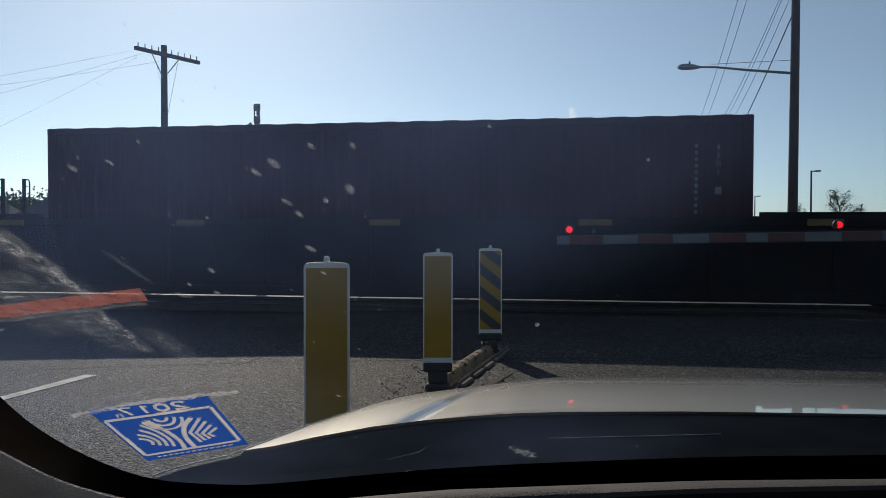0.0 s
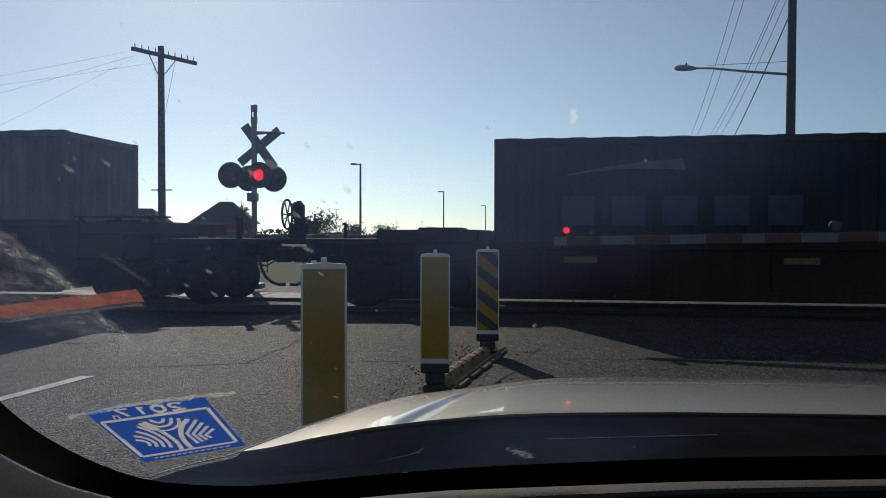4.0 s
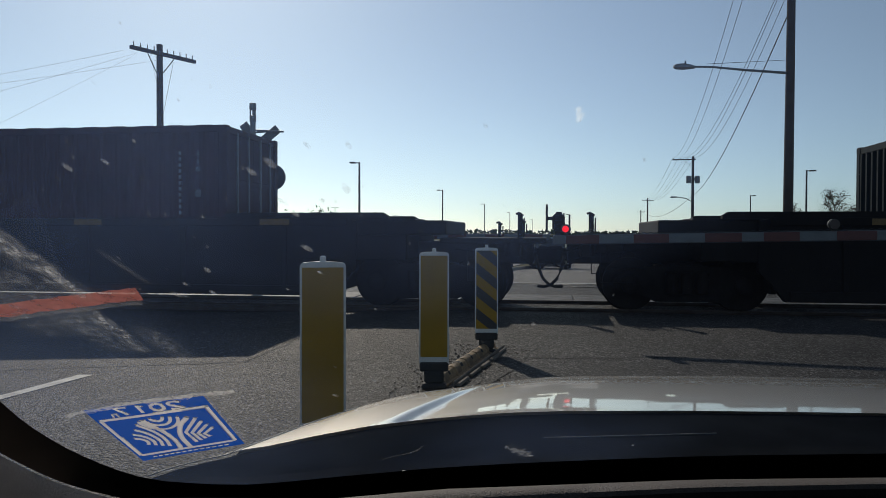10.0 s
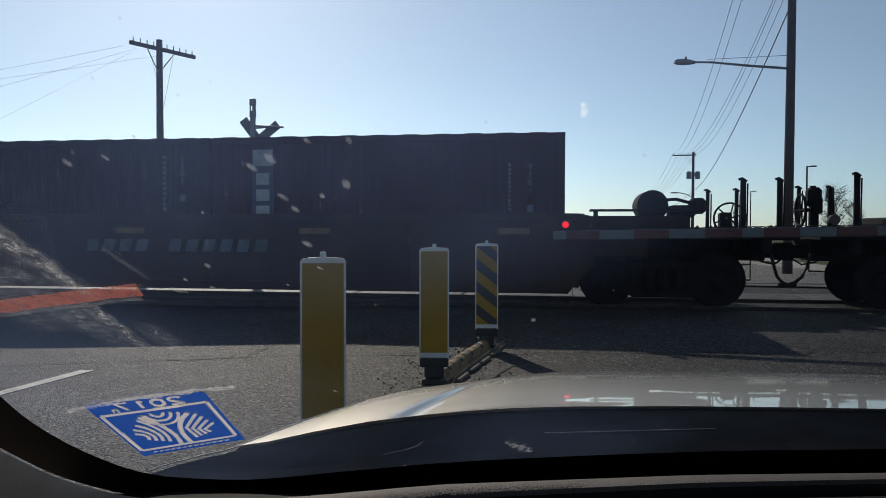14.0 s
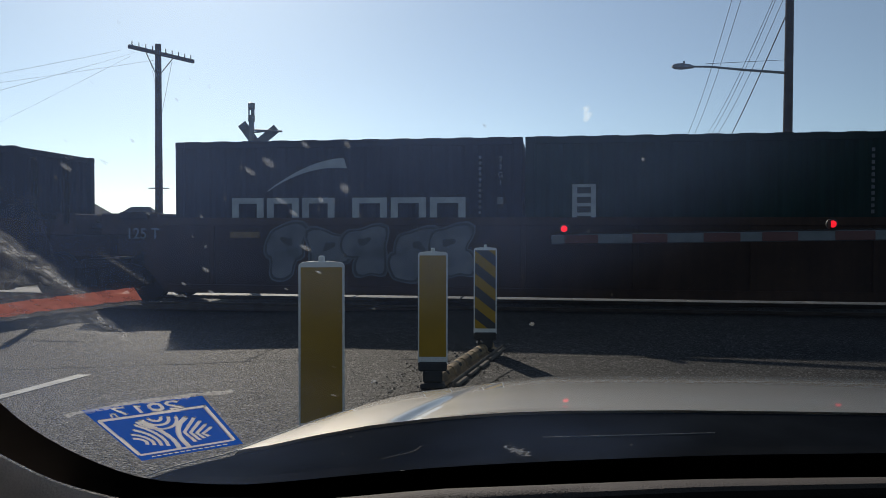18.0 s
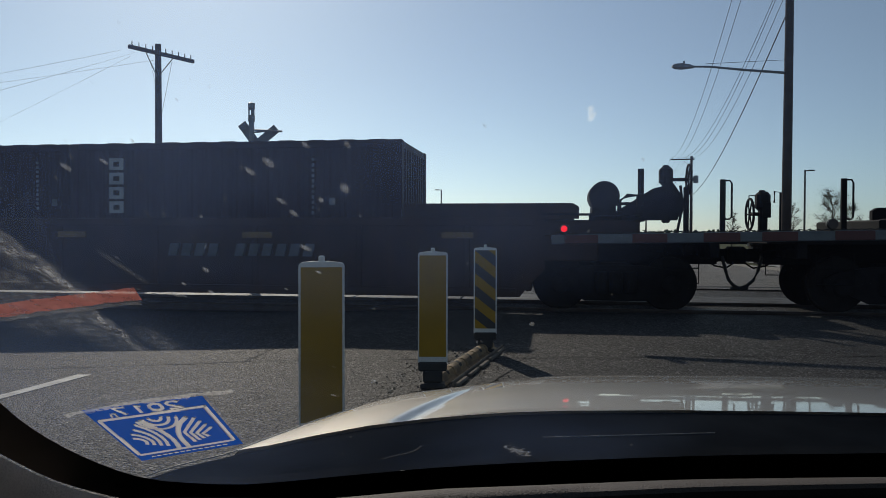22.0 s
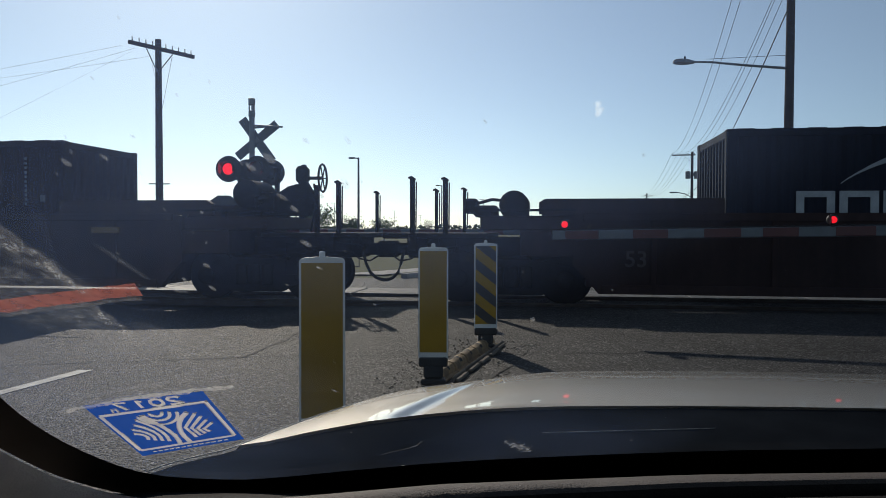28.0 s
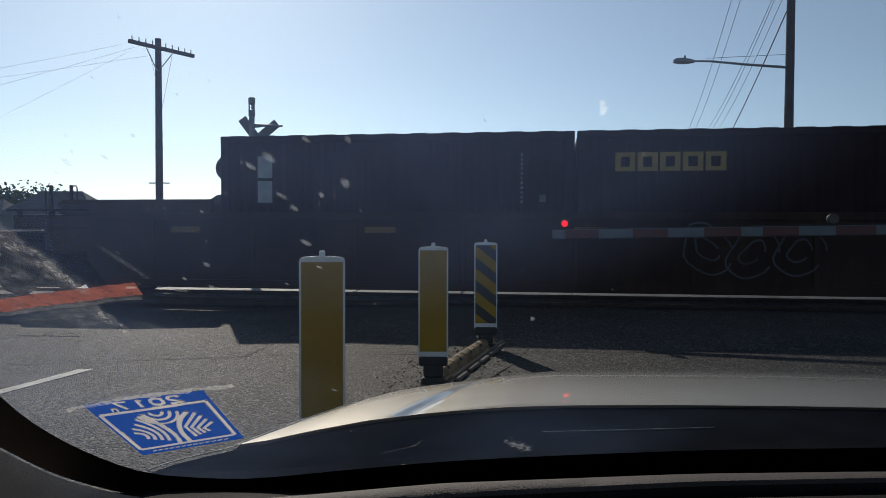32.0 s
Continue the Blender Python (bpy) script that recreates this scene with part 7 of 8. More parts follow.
def well_car(left, right, ends, paint, label, bits=""):
    """One well unit between two places along the track; ends: c coupler, a shared truck, n none."""
    Lw, mid = right - left, (left + right) / 2
    m = on_track(mid, 1.219, 0)
    t = thing("well_car", label, "rail car", m, "well cars")
    MOVING.append((t, m))
    t["start"] = mid
    mt, h = M_CAR[paint], Lw / 2
    TOP = 1.14 if "l" in bits else 1.50
    big, drop = Lw > 14 and "j" not in bits, 0.13 if "l" in bits else 0.0
    low = 0.195 if paint == "dark" else 0.212
    guard = 1.59 if paint == "dark" and "G" not in bits else 1.73
    for sy in (-1, 1):
        y0, y1 = (-1.47, -1.30) if sy < 0 else (1.30, 1.47)
        out = [(-h - 0.35, 0.66), (-h - 0.14, 0.44), (-h + 0.05, low), (h - 0.05, low), (h + 0.14, 0.44), (h + 0.35, 0.66), (h + 0.35, TOP - 0.05), (h + 0.1, TOP), (-h - 0.1, TOP), (-h - 0.35, TOP - 0.05)]
        side = part("side_sill", Geo().prism(out, y0, y1), mt, t, smooth=0)
        yo = y0 - 0.035 if sy < 0 else y1
        part("top_chord", Geo().box(-h - 0.2, h + 0.2, yo, yo + 0.035, TOP - 0.13, TOP - 0.005, 0.008), mt, side)
        part("bottom_chord", Geo().box(-h + 0.1, h - 0.1, yo, yo + 0.035, low + 0.002, 0.36, 0.008), mt, side)
        if big:
            for s in (-1, 1):
                a, b = s * 6.16, s * 9.02
                part("end_guard", Geo().prism([(min(a, b), TOP - 0.02), (max(a, b), TOP - 0.02), (max(a, b), guard - (0.06 if s > 0 else 0)), (max(a, b) - 0.1, guard), (min(a, b) + 0.1, guard), (min(a, b), guard - (0.06 if s < 0 else 0))], y0 + 0.02, y1 - 0.02), mt, side)
        n = 9 if Lw > 14 else 7
        for i in range(n):
            x = -h + 0.9 + (2 * h - 1.8) * i / (n - 1)
            part("stiffener", Geo().box(x - 0.045, x + 0.045, yo + 0.004, yo + 0.033, 0.35, TOP - 0.135, 0.006), mt, side)
        if sy < 0:
            nr, zr_ = 5 if Lw > 14 else 4, TOP - 0.12 if paint == "dark" and "G" not in bits else TOP - 0.34
            for i in range(nr):
                x = -h + 1.0 + (2 * h - 2.0) * (i + 0.15) / (nr - 1) * 0.96
                part("reflector", Geo().box(x - 0.26, x + 0.26, yo - 0.004 if zr_ > 1.3 else yo + 0.0005, yo + 0.03 if zr_ < 1.3 else yo, zr_, zr_ + 0.10, 0.002), M_REFLECT, side, "yellow reflector strip")
    # well floor: cross members, guides and end bulkheads
    for i in range(5):
        x = -h + 0.6 + (2 * h - 1.2) * i / 4
        part("cross_member", Geo().box(x - 0.15, x + 0.15, -1.3, 1.3, 0.20, 0.23, 0.01), mt, t)
    for s in (-1, 1):
        part("bulkhead", Geo().box(min(s * (h + 0.04), s * (h + 0.14)), max(s * (h + 0.04), s * (h + 0.14)), -1.29, 1.29, 0.3, TOP - 0.03, 0.01), mt, t)
    for s, kind in ((-1, ends[0]), (1, ends[1])):
        X = lambda d: s * (h + d)

        def sbox(g, d0, d1, *r):
            a, b = X(d0), X(d1)
            return g.box(min(a, b), max(a, b), *r)
        if kind == "c":
            # sloped deck over the truck, then the draft sill and end platform
            deck = part("end_deck", sbox(sbox(Geo(), 0.14, 1.85, -1.38, 1.38, 1.22 - drop, 1.46 - drop, 0.02), 0.14, 1.2, -1.44, 1.44, 0.80, 1.22 - drop, 0.02), mt, t)
            if paint != "dark" and not drop:
              part("running_board", sbox(sbox(sbox(sbox(Geo(), 0.3, 1.9, -1.46, -1.02, 1.535, 1.565), 0.35, 0.42, -1.4, -1.33, 1.44, 1.535), 1.05, 1.12, -1.4, -1.33, 1.44, 1.535), 1.68, 1.75, -1.4, -1.33, 1.44, 1.535), M_TRUCK, deck, "open steel grating")
            part("centre_sill", sbox(Geo(), 0.14, 3.25, -0.32, 0.32, 0.72, 1.10, 0.02), M_TRUCK, t)
            part("end_platform", sbox(sbox(Geo(), 1.75, 3.48, -1.40, 1.40, 1.08, 1.17, 0.015), 2.9, 3.05, -1.45, 1.45, 0.86, 1.17, 0.01), M_TRUCK, t)
            cp = part("coupler", sbox(sbox(Geo(), 3.2, 3.55, -0.1, 0.1, 0.76, 0.98, 0.03), 3.48, 3.78, -0.17, 0.17, 0.72, 1.02, 0.05), M_TRUCK, t)
            part("coupler_lever", Geo().rod([(X(3.06), -1.3, 1.02), (X(3.12), -0.6, 0.98), (X(3.3), -0.2, 0.92)], 0.014, 6), M_TRUCK, cp)
            ys = -0.45
            hose = [(X(3.3), ys, 0.86), (X(3.36), ys, 0.62), (X(3.42), ys + 0.05, 0.46), (X(3.52), ys + 0.1, 0.36), (X(3.64), ys + 0.15, 0.31), (X(3.76), ys + 0.18, 0.32)]
            part("air_hose", Geo().rod(hose, 0.028, 8), M_RUBBER, t)
            part("brake_pipe", Geo().rod([(X(1.9), -0.55, 0.98), (X(2.4), -0.6, 0.92), (X(2.9), -0.5, 0.86), (X(3.12), -0.45, 0.80)], 0.022, 6).rod([(X(2.3), -0.75, 1.08), (X(2.38), -0.75, 0.78), (X(2.5), -0.75, 0.70), (X(2.62), -0.75, 0.80), (X(2.68), -0.75, 1.08)], 0.016, 6), M_TRUCK, t)
            part("safety_chain", Geo().rod([(X(3.0), -0.3, 0.86), (X(3.2), -0.32, 0.70), (X(3.4), -0.3, 0.66), (X(3.55), -0.25, 0.76)], 0.016, 6).box(min(X(2.6), X(2.8)), max(X(2.6), X(2.8)), -0.9, -0.7, 0.90, 1.08, 0.02), M_TRUCK, t)
            for y in (-1.38, 1.38):
                st = [(X(2.2), y, 0.95), (X(2.2), y, 0.46), (X(2.75), y, 0.46), (X(2.75), y, 0.95)]
                part("step", Geo().rod(st, 0.014, 6).rod([(X(2.2), y, 0.70), (X(2.75), y, 0.70)], 0.012, 6), M_TRUCK, t)
            if ("w" in bits and s < 0) or ("W" in bits and s > 0):
                tall = "h" in bits
                sx, wx = (X(2.32), X(2.68)) if tall else (X(3.40), X(3.60))
                top, zw, rw = (2.37, 2.13, 0.24) if tall else (1.95, 1.56, 0.25) if "G" in bits else (1.84, 1.60, 0.26) if "l" in bits or "t" in bits else (1.61, 1.50, 0.22)
                foot = 1.42 if tall else 1.15
                bw = part("brake_stand", Geo().box(sx - 0.06, sx + 0.06, -0.93, -0.77, foot, top - 0.2, 0.02).box(sx - 0.11, sx + 0.10, -0.97, -0.73, top - 0.33, top - 0.03, 0.05).rod([(sx, -0.8, top - 0.06), (sx, -0.8, top)], 0.05, 8).box(sx - 0.03, sx + 0.09, -1.0, -0.95, top - 0.45, top - 0.2, 0.01), M_TRUCK, t)
                g = Geo().ring((wx, -0.85, zw), rw, 0.02, "x", 30, 6)
                for k in range(6):
                    a = k * math.pi / 3
                    g.rod([(wx, -0.85, zw), (wx, -0.85 + rw * math.cos(a), zw + rw * math.sin(a))], 0.012, 5)
                g.rod([(sx, -0.85, zw), (wx, -0.85, zw)], 0.03, 8)
                part("brake_wheel", g, M_TRUCK, bw, "spoked hand brake wheel")
                if not tall:
                    part("grab_loop", Geo().rod([(sx - s * 0.17, -1.2, 1.16), (sx - s * 0.17, -1.2, top - 0.06), (sx - s * 0.08, -1.2, top - 0.04), (sx - s * 0.08, -1.2, top - 0.22)], 0.016, 6), M_TRUCK, bw)
                else:
                    part("brake_chain", Geo().rod([(wx - s * 0.14, -0.9, zw - 0.1), (wx - s * 0.10, -0.9, zw - 0.45), (wx - s * 0.14, -0.9, 1.5), (wx - s * 0.2, -0.9, 1.2)], 0.022, 6), M_TRUCK, bw)
            if ("r" in bits and s < 0) or ("R" in bits and s > 0):
                # a hand wheel turned to the side
                wx, zw, rw = X(2.45), 1.42, 0.24
                g = Geo().ring((wx, -1.32, zw), rw, 0.016, "y", 30, 6)
                for k in range(6):
                    a = k * math.pi / 3 + 0.3
                    g.rod([(wx, -1.30, zw), (wx + rw * math.cos(a), -1.32, zw + rw * math.sin(a))], 0.012, 5)
                part("brake_wheel", g.rod([(wx, -1.32, zw), (wx, -0.9, zw)], 0.03, 8).box(wx - 0.09, wx + 0.09, -1.1, -0.85, 1.15, zw + 0.1, 0.03), M_TRUCK, t, "spoked hand brake wheel")
            if ("d" in bits and s < 0) or ("D" in bits and s > 0):
                zr = 1.86 if "h" in bits else 1.64
                part("air_reservoir", Geo().lathe([(-0.75, 0.12), (-0.68, 0.25), (0.1, 0.25), (0.17, 0.12)], "y", 20, (X(1.32), -0.3, zr)).box(X(1.32) - 0.2, X(1.32) + 0.2, -0.9, -0.2, 1.43, zr - 0.16, 0.02), M_TRUCK, deck)
                if "h" in bits:
                    shape = [(X(d), z) for d, z in ((1.5, 1.46), (1.5, 1.60), (2.1, 1.98), (2.42, 2.06), (2.6, 1.78), (2.48, 1.46))]
                    part("stand_brace", Geo().prism(shape if s > 0 else shape[::-1], -1.0, -0.85).box(X(2.62) - 0.04, X(2.62) + 0.04, -1.02, -0.94, 1.15, 2.0, 0.01), M_TRUCK, deck, "sloping brace of the brake stand")
                    part("stand_pipe", Geo().rod([(X(1.55), -1.1, 1.45), (X(1.55), -1.1, 1.78), (X(1.68), -1.1, 1.86), (X(1.85), -1.1, 1.86), (X(1.85), -1.1, 1.5)], 0.035, 8).rod([(X(1.9), -1.0, 1.7), (X(1.9), -1.0, 2.3)], 0.05, 8), M_TRUCK, deck)
                part("valve_box", Geo().box(X(1.8) - 0.2, X(1.8) + 0.2, -1.0, -0.5, 1.44, 1.64, 0.04).box(X(2.05) - 0.12, X(2.05) + 0.12, -0.95, -0.6, 1.5, 1.76, 0.05).rod([(X(1.2), -0.95, 1.7), (X(1.7), -0.9, 1.74), (X(2.15), -0.8, 1.62)], 0.03, 6), M_TRUCK, deck)
            else:
                part("deck_box", sbox(Geo(), 0.5, 1.25, -0.9, 0.2, 1.44 - drop, 1.50 - drop, 0.03), M_TRUCK, deck)
            truck(t, X(1.50 if s > 0 else 1.35))
        elif kind in "an":
            part("end_deck", sbox(sbox(Geo(), 0.14, 1.22, -1.38, 1.38, 1.20, 1.47 if big else 1.58, 0.02), 0.14, 1.4, -0.6, 0.6, 0.80, 1.2, 0.02), mt, t)
            part("side_box", sbox(Geo(), 0.30, 0.85, -1.46, -0.95, 1.472, 1.60, 0.03), M_TRUCK, t)
            part("arm_plate", sbox(Geo(), 1.0, 1.58, -0.9, 0.9, 1.30, 1.40, 0.02), M_TRUCK, t)
            if kind == "a":
                truck(t, X(1.6))
                part("hose_loop", Geo().rod([(X(0.9), -0.7, 1.40), (X(1.2), -0.75, 1.52), (X(1.6), -0.75, 1.42), (X(2.0), -0.75, 1.52), (X(2.3), -0.7, 1.40)], 0.025, 8), M_RUBBER, t)
    return t


def side_bars(t, n, x0, x1, z0, z1, gap=0.2):
    """Bars for the car's marks on its near side sill, counted from the middle."""
    w = (x1 - x0) / n
    for i in range(n):
        if n < 11 or i != 4:
            a, b, lean = x0 + w * i, x0 + w * (i + 1 - gap), 0.05
            part("marking_bar", Geo().prism([(a, z0), (b, z0), (b + lean, z1), (a + lean, z1)], -1.512, -1.470), M_MARK["faded"], t, smooth=0)


def graffiti(t, x0, x1, seed, cols=("pale", "blue"), fat=1.0, hollow=False):
    """A row of loose rounded forms sprayed along the side sill: fat strokes with a dark rim, or thin outlines."""
    rng = random.Random(seed)
    n = max(2, round((x1 - x0) / 0.78))
    w = (x1 - x0) / n
    geos = {}

    def run(line, half, col, y):
        g = geos.setdefault(col, Geo())
        m = len(line) - 1
        a, b = [], []
        for j, p in enumerate(line):
            d = (line[min(j + 1, m)] - line[max(j - 1, 0)]).normalized()
            hw = half if hollow else half * (0.7 + 0.45 * math.sin(math.pi * j / m))
            a.append((p.x - d.y * hw, y, max(0.35, min(1.485, p.y + d.x * hw))))
            b.append((p.x + d.y * hw, y, max(0.35, min(1.485, p.y - d.x * hw))))
        g.grid([a, b])
    for i in range(n):
        cx, lean = x0 + w * (i + 0.5), rng.uniform(-0.12, 0.12)
        lo, hi = rng.uniform(0.44, 0.56), rng.uniform(1.26, 1.38)
        if hollow:
            for s in (1.0, 0.45):
                ring = [Vector((cx + lean * math.sin(k / 22 * 2 * math.pi) + w * 0.5 * s * math.cos(k / 22 * 2 * math.pi) * (1 + 0.15 * math.sin(k + seed)), (lo + hi) / 2 + (hi - lo) * 0.5 * s * math.sin(k / 22 * 2 * math.pi))) for k in range(21)]
                run(ring, 0.016, cols[0], -1.5105 - 0.0001 * i)
            continue
        # a swollen form on a narrower foot, with a dark rim and a dark eye
        def bubble(bx, bz, rx, rz, col, y, swell=0.14):
            g = geos.setdefault(col, Geo())
            p1, p2 = rng.uniform(0, 6), rng.uniform(0, 6)
            pts = []
            for k in range(26):
                a = k / 26 * 2 * math.pi
                r = (1 + swell * math.sin(2 * a + p1) + swell * 0.7 * math.sin(3 * a + p2)) / (abs(math.cos(a)) ** 5 + abs(math.sin(a)) ** 5) ** 0.2 * 0.92
                pts.append((bx + rx * r * math.cos(a), y, max(0.35, min(1.485, bz + rz * r * math.sin(a)))))
            g.add(pts, [tuple(range(26))])
        y = -1.5095 - 0.0016 * i
        seeds = rng.getstate()
        for grow, col, dy in ((0.062, "faded", -0.0004), (0.036, cols[-1], 0.0), (0.0, cols[0], 0.0003)):
            rng.setstate(seeds)
            bubble(cx + lean, hi - 0.27, w * 0.50 * fat / 1.4 + grow, 0.27 + grow, col, y - dy)
            bubble(cx - lean, lo + 0.22, w * 0.33 * fat / 1.4 + grow, 0.24 + grow, col, y - dy - 0.0001)
        bubble(cx + lean * 1.4, hi - 0.25, w * 0.13, 0.07, cols[-1], y - 0.0006, 0.25)
    for col, g in geos.items():
        part("graffiti", g, M_MARK[col], t, "muted spray-painted graffiti", smooth=0)


def post(t, dx, far, top, loop, base):
    """A slim upright at a car's end: near or far side, with a bent grab rail or a hook at its head."""
    y, w = (1.38, 0.032) if far else (-1.40, 0.04)
    x = dx - t["start"]
    ob = part("grab_post", Geo().box(x - w, x + w, y - 0.03, y + 0.03, base, top, 0.008), M_TRUCK, t)
    if loop in (-1, 1):
        q = 0.135 * loop
        part("grab_rail", Geo().rod([(x, y, top - 0.62), (x + q * 0.8, y, top - 0.62), (x + q, y, top - 0.58), (x + q, y, top - 0.07), (x + q * 0.8, y, top - 0.02), (x, y, top - 0.02)], 0.015, 6), M_TRUCK, ob)
    else:
        part("hook", Geo().rod([(x - 0.07, y, top + 0.0), (x - 0.02, y, top + 0.02), (x + 0.05, y, top - 0.03)], 0.022, 6).rod([(x + 0.06, y, base + 0.1), (x + 0.065, y, top - 0.06)], 0.013, 5), M_TRUCK, ob)


def dress_joints(cars):
    """The uprights where two cars meet: metres from the joint's middle, far side or near, height of the head, side of the rail."""
    shared = [(-1.0, 0, 2.24, -1), (-0.47, 0, 2.25, 1), (0.53, 1, 2.16, -1), (1.01, 1, 2.16, 1)]
    bare = [(-1.03, 0, 2.54, 0), (-0.41, 0, 2.54, 0), (0.49, 1, 2.50, 0), (1.11, 1, 2.50, 0)]
    high = [(-1.14, 0, 2.50, -1), (-1.09, 0, 2.21, 0), (-0.63, 0, 2.51, 1), (0.60, 1, 2.45, -1), (1.12, 1, 2.44, 1), (0.95, 0, 2.53, 1)]
    short = [(-0.54, 1, 1.46, 0), (-0.48, 0, 1.52, 0), (0.61, 1, 1.46, 0), (0.67, 0, 1.53, 0)]
    table = (("A", "Z", 6.62, high), ("B", "A", -12.77, high), ("C", "B", -33.34, [(-1.67, 0, 1.69, 0), (-0.28, 0, 1.56, 0)]), ("J", "C", -54.18, short),
             ("D", "J", -78.86, [(1.58, 1, 2.02, 0), (2.28, 1, 2.02, 0), (1.64, 0, 2.07, 0), (2.26, 0, 2.07, 0)]), ("E", "D", -101.27, short),
             ("F", "E", -124.59, [(-1.01, 1, 1.45, 0), (-0.54, 1, 1.49, 0), (-0.48, 0, 1.56, 0), (0.65, 0, 1.56, 0)]),
             ("G", "F", -147.97, [(-1.28, 1, 1.99, 0), (-1.26, 0, 2.07, 0), (-0.70, 1, 2.03, 0), (-0.71, 0, 2.09, 0), (0.63, 0, 1.58, 0)]),
             ("H", "G", -170.46, [(-1.95, 1, 1.99, 0), (-1.96, 0, 2.02, 0), (-1.42, 1, 2.00, 0), (-1.42, 0, 2.02, 0), (-0.31, 0, 2.09, 0), (-0.30, 1, 2.04, 0), (0.25, 1, 2.04, 0), (0.28, 0, 2.10, 0)]),
             ("I", "H", -188.88, bare), ("K", "I", -204.15, bare), ("X", "K", -219.43, bare), ("M", "X", -234.74, bare),
             ("N", "M", -253.17, [(-0.20, 0, 2.08, 0), (-0.19, 1, 2.02, 0), (0.42, 0, 2.07, 0), (1.47, 1, 2.01, 0), (1.48, 0, 2.02, 0), (2.03, 1, 2.01, 0), (2.02, 0, 2.02, 0)]),
             ("O", "N", -275.68, [(-0.52, 0, 2.09, 1), (1.25, 0, 2.09, 1)]), ("Q", "O", -297.17, shared), ("R", "Q", -316.60, shared),
             ("S", "R", -338.11, [(-0.6, 0, 2.05, 0), (-0.6, 1, 2.0, 0), (0.6, 0, 2.05, 0), (0.6, 1, 2.0, 0)]),
             ("T", "S", -361.75, [(-0.55, 1, 1.98, 0), (-0.55, 0, 2.02, 0), (0.68, 1, 2.02, 0), (0.71, 0, 2.08, 0), (1.25, 1, 2.04, 0), (1.26, 0, 2.06, 0)]),
             ("U", "T", -383.25, shared), ("V", "U", -402.64, shared), ("Y", "V", -424.06, shared))
    for a, b, at, posts in table:
        on_decks = posts in (shared, bare, high)
        for dx, far, top, loop in posts:
            post(cars[a] if dx < (1.0 if b == "J" else -1.0 if b == "B" or (a, b) == ("H", "G") else 0.0) else cars[b], at + dx, far, top, loop, 1.40 if on_decks else 1.15)
    # an open grating over the platform of one car
    x = -170.46 - cars["G"]["start"]
    part("running_board", Geo().box(x + 0.36, x + 1.10, -1.42, -0.9, 1.60, 1.64, 0.006).box(x + 0.42, x + 0.47, -1.38, -1.33, 1.17, 1.60).box(x + 0.98, x + 1.03, -1.38, -1.33, 1.17, 1.60).rod([(x + 0.2, -1.38, 1.5), (x + 0.6, -1.38, 1.47), (x + 1.1, -1.38, 1.5)], 0.02, 6), M_TRUCK, cars["G"], "open steel grating")


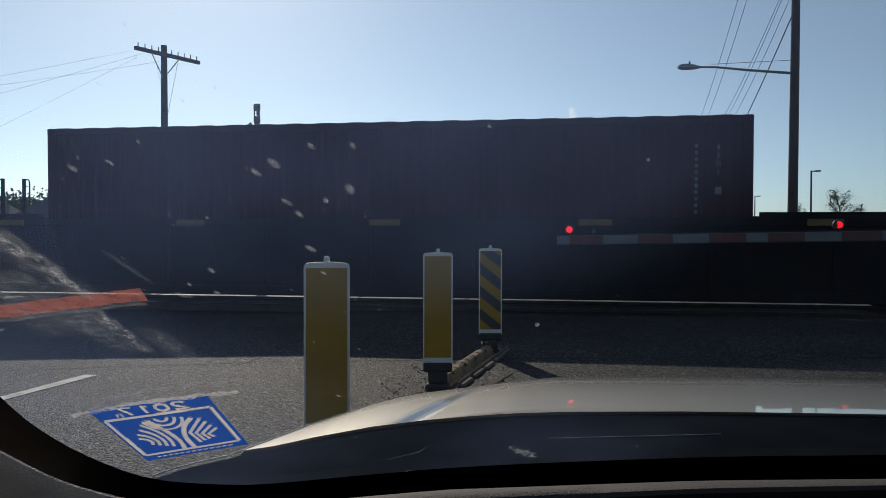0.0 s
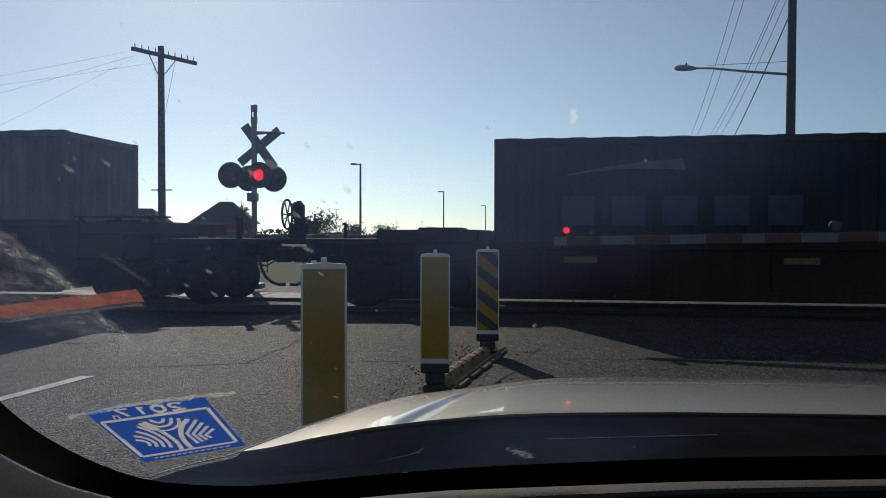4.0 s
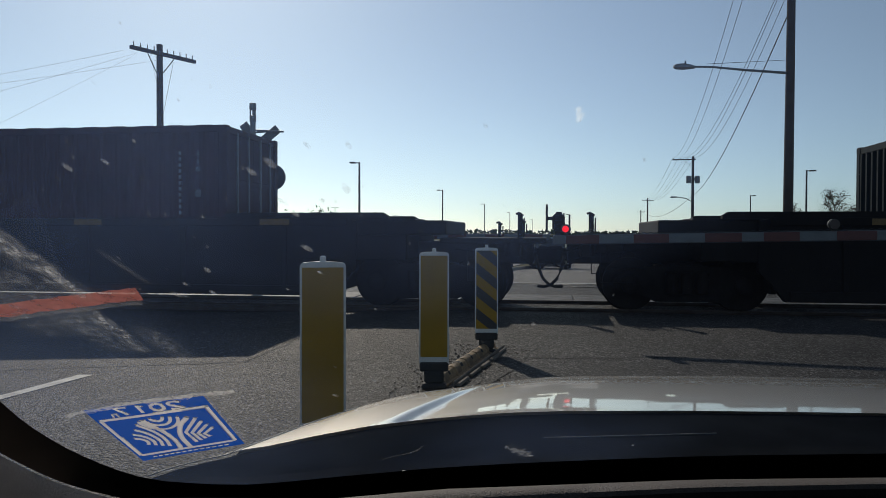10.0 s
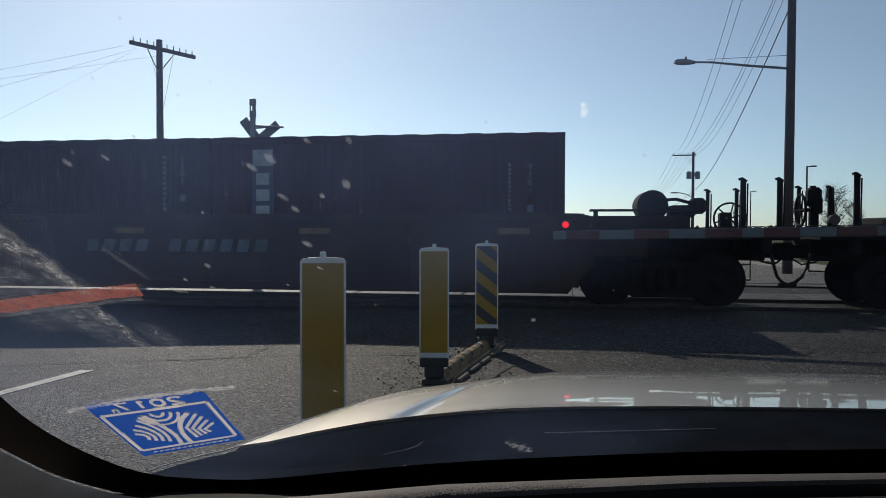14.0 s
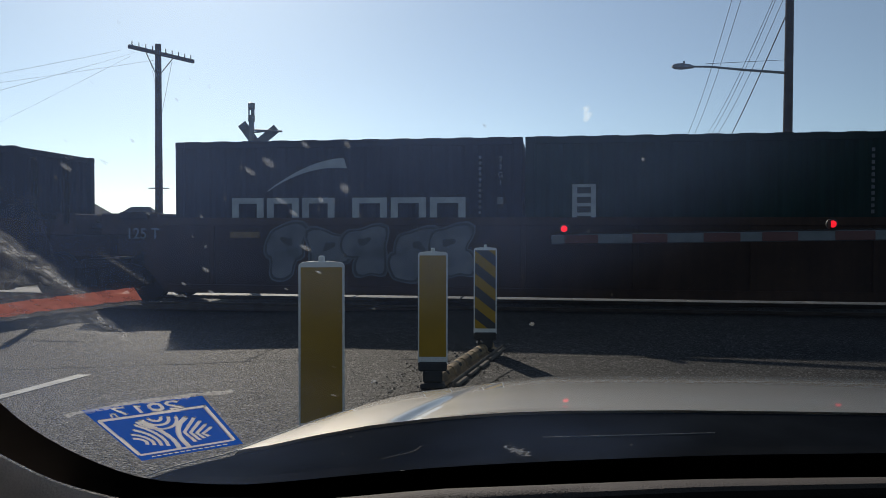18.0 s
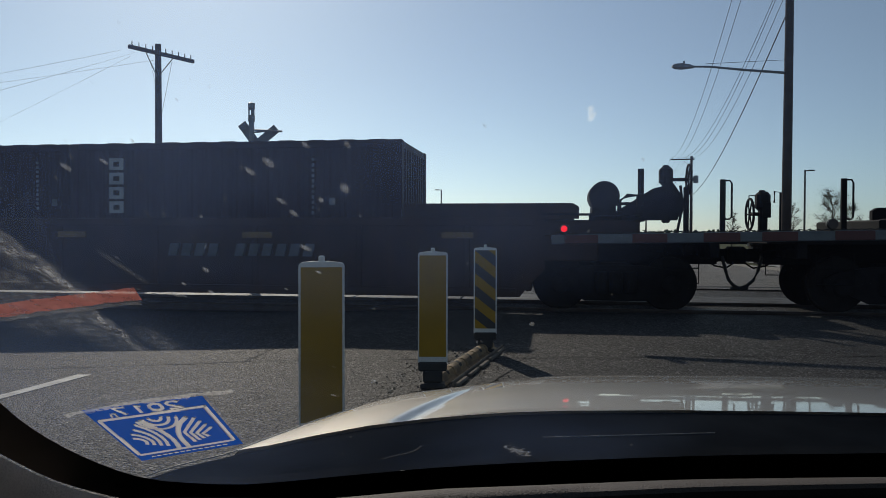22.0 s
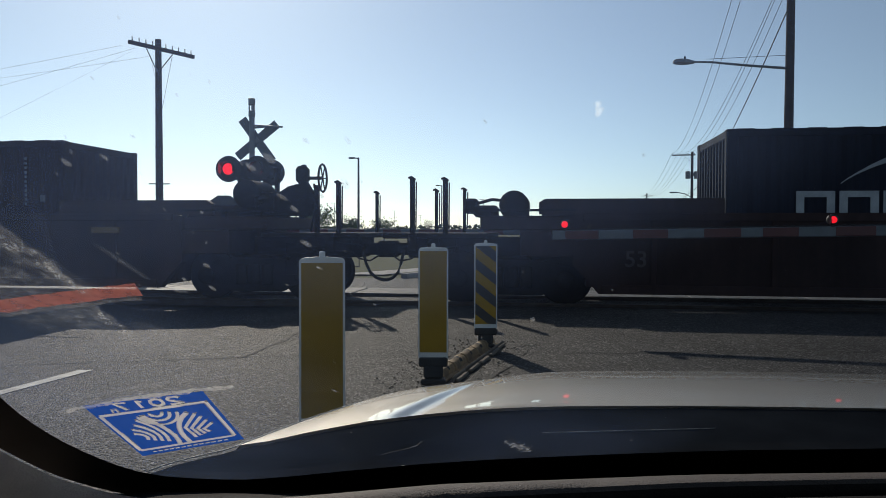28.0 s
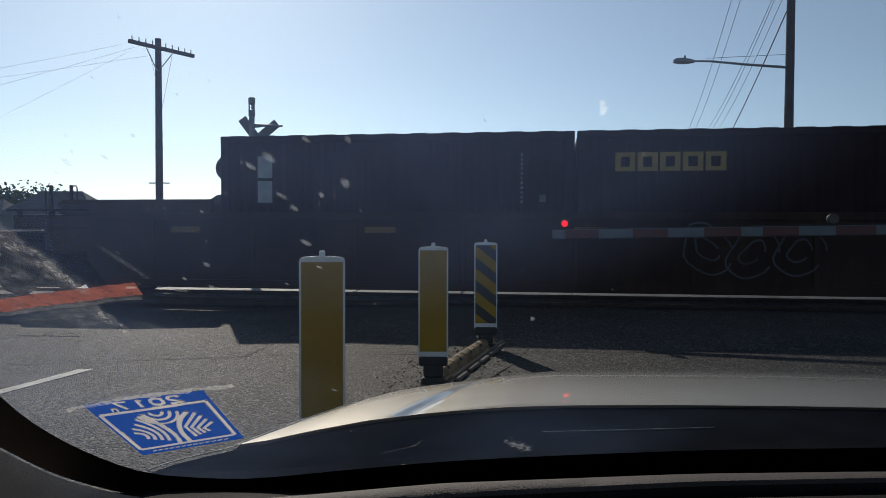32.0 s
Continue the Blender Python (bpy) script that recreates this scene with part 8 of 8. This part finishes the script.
def couple_train():
    w53, w40 = 2.03, 0.10
    U = {"Z": 10.2, "A": -9.16, "B": -28.57, "C": -50.30, "J": -74.21, "D": -95.71, "E": -119.02, "F": -142.36, "G": -165.78, "H": -187.34, "I": -202.61, "K": -217.88, "X": -233.18, "M": -248.50,
         "N": -270.03, "O": -293.52, "Q": -313.02, "R": -332.38, "S": -356.04, "T": -379.65, "U": -399.05, "V": -418.42, "Y": -441.9}
    spec = [("Z", 1, "ac", "dark", "grimy dark grey well car", "t"), ("A", 1, "an", "dark", "grimy dark well car with yellow reflectors", "t"), ("B", 1, "cn", "dark", "grimy dark well car with yellow reflectors", "tw"),
            ("C", 0, "cc", "oxide", "dull red-brown low steel well car", "wWl"), ("J", 1, "cc", "rust", "rusty brown well car with a low end deck", "j"), ("D", 1, "cc", "dark", "grimy dark well car with yellow reflectors", "W"),
            ("E", 1, "cc", "dark", "grimy dark well car with yellow reflectors", "w"), ("F", 1, "cc", "dark", "grimy dark well car with yellow reflectors", "w"), ("G", 1, "cc", "dark", "grimy dark steel well car", "DwG"),
            ("H", 0, "ac", "rust", "rusty brown steel well car", "RD"), ("I", 0, "an", "rust", "rusty brown steel well car", ""), ("K", 0, "an", "rust", "rusty brown steel well car", ""), ("X", 0, "an", "rust", "rusty brown well car with pale graffiti", ""),
            ("M", 0, "cn", "rust", "rusty brown steel well car", "dr"), ("N", 1, "cc", "dark", "grimy dark brown well car", "DwG"), ("O", 1, "ac", "rust", "rusty brown steel well car", "DWh"), ("Q", 1, "an", "ochre", "faded ochre well car covered in graffiti", "t"),
            ("R", 1, "cn", "ochre", "faded ochre well car covered in graffiti", "td"), ("S", 1, "cc", "oxide", "dull red-brown steel well car", "dW"), ("T", 1, "ac", "rust", "dark brown steel well car", "DWh"), ("U", 1, "an", "rust", "rust-brown well car with faint graffiti", "t"),
            ("V", 1, "cn", "rust", "rust-brown steel well car", "t"), ("Y", 1, "cc", "rust", "rust-brown steel well car", "W")]
    cars = {}
    for k, big, ends, paint, lab, bits in spec:
        a = U[k]
        if k == "J":
            left, right = a - 0.05, a + 16.154 + 0.05
        else:
            e = w53 if big else w40
            left, right = a - e, a + 12.192 + e
        cars[k] = well_car(left, right, ends, paint, lab, bits)
    dress_joints(cars)
    for k, x0, x1 in (("H", -2.2, 1.2), ("M", -3.14, -0.33), ("N", -4.58, -1.85), ("O", 2.04, 4.69), ("T", 2.08, 4.93), ("U", -1.08, 1.1)):
        side_bars(cars[k], 11, x0, x1, 0.85, 1.06, 0.34)
    for k, x in (("K", -6.35), ("X", -6.35)):
        part("unit_mark", text_mesh("unit_mark", "125 T", 0.26, M_MARK["pale"]), None, cars[k], "pale stencilled unit mark", m=pose(x - 0.2, -1.515, 1.22))
    part("size_mark", text_mesh("size_mark", "53", 0.36, M_MARK["rubbed"]), None, cars["S"], "faint stencilled figures", m=pose(-7.5, -1.515, 0.76))
    graffiti(cars["X"], -4.35, -0.75, 5, ("pale", "black"), 1.35)
    graffiti(cars["Q"], -7.5, -3.25, 8, ("blue", "black"), 1.3)
    graffiti(cars["Q"], -2.75, -1.3, 9, ("blue", "black"), 1.3)
    graffiti(cars["Q"], 2.35, 6.1, 10, ("blue", "black"), 1.3)
    graffiti(cars["R"], -1.0, 2.7, 11, ("pale", "black"), 1.75)
    graffiti(cars["T"], -4.25, -1.2, 12, ("faded",), 1.0, True)
    graffiti(cars["U"], 2.4, 4.9, 13, ("faded",), 1.0, True)
    graffiti(cars["V"], 1.65, 3.7, 14, ("blue",), 1.0, True)
    part("owner_plate", Geo().box(-7.53, -7.2, -1.515, -1.47, 1.12, 1.25, 0.004), M_MARK["faded"], cars["M"], "small pale plate")


couple_train()


# ---- all that moves
def motions():
    times = [float(t) for t in range(0, 33)]
    for t, m in MOVING:
        walk(t, [(s, Matrix.Translation(TRACK_E * travelled(s)) @ m) for s in times])
    # wheels roll while they pass before the car
    passing = [i / 30 for i in range(0, 961)]
    gone = [travelled(s) for s in passing]
    for w, at, turn, start in WHEELS:
        def rolled(d):
            return Matrix.Translation(at) @ pose(0, 0, 0, ry=math.degrees(d / 0.44) % 360) @ pose(0, 0, 0, rz=turn)
        seen = [i for i, d in enumerate(gone) if -11 < start + d < 9.5]
        if not seen:
            continue
        rows = [(passing[i], rolled(gone[i] - gone[seen[0]])) for i in seen]
        if seen[0] > 0:
            rows.insert(0, (0.0, rows[0][1]))
        if seen[-1] < 960:
            rows.append((32.0, rows[-1][1]))
        walk(w, rows)
    for sh, at, tau, phase, lit, r in LENS_SHUTTERS:
        # an added disc hides the glowing lens, and swings open on its rim while its lamp is lit
        shut, open_ = pose(*at), Matrix.Translation(at) @ pose(0, 0, 0, rz=-86)
        rows, t = [], 0.0
        state = (int((0.0 + phase) // tau) % 2) == lit
        rows.append((0.0, open_ if state else shut))
        k = int(phase // tau) + 1
        while True:
            edge = k * tau - phase
            if edge >= 31.9:
                break
            if edge > 0.12:
                new_state = (k % 2) == lit
                rows.append((edge - 0.034, open_ if not new_state else shut))
                rows.append((edge + 0.034, open_ if new_state else shut))
            k += 1
        rows.append((32.0, rows[-1][1]))
        walk(sh, rows)
    walk(CLOUD, [(s, pose(252 + s * 2.2, 1500, 243 + s * 0.1)) for s in (0.0, 8.0, 16.0, 24.0, 32.0)])


motions()
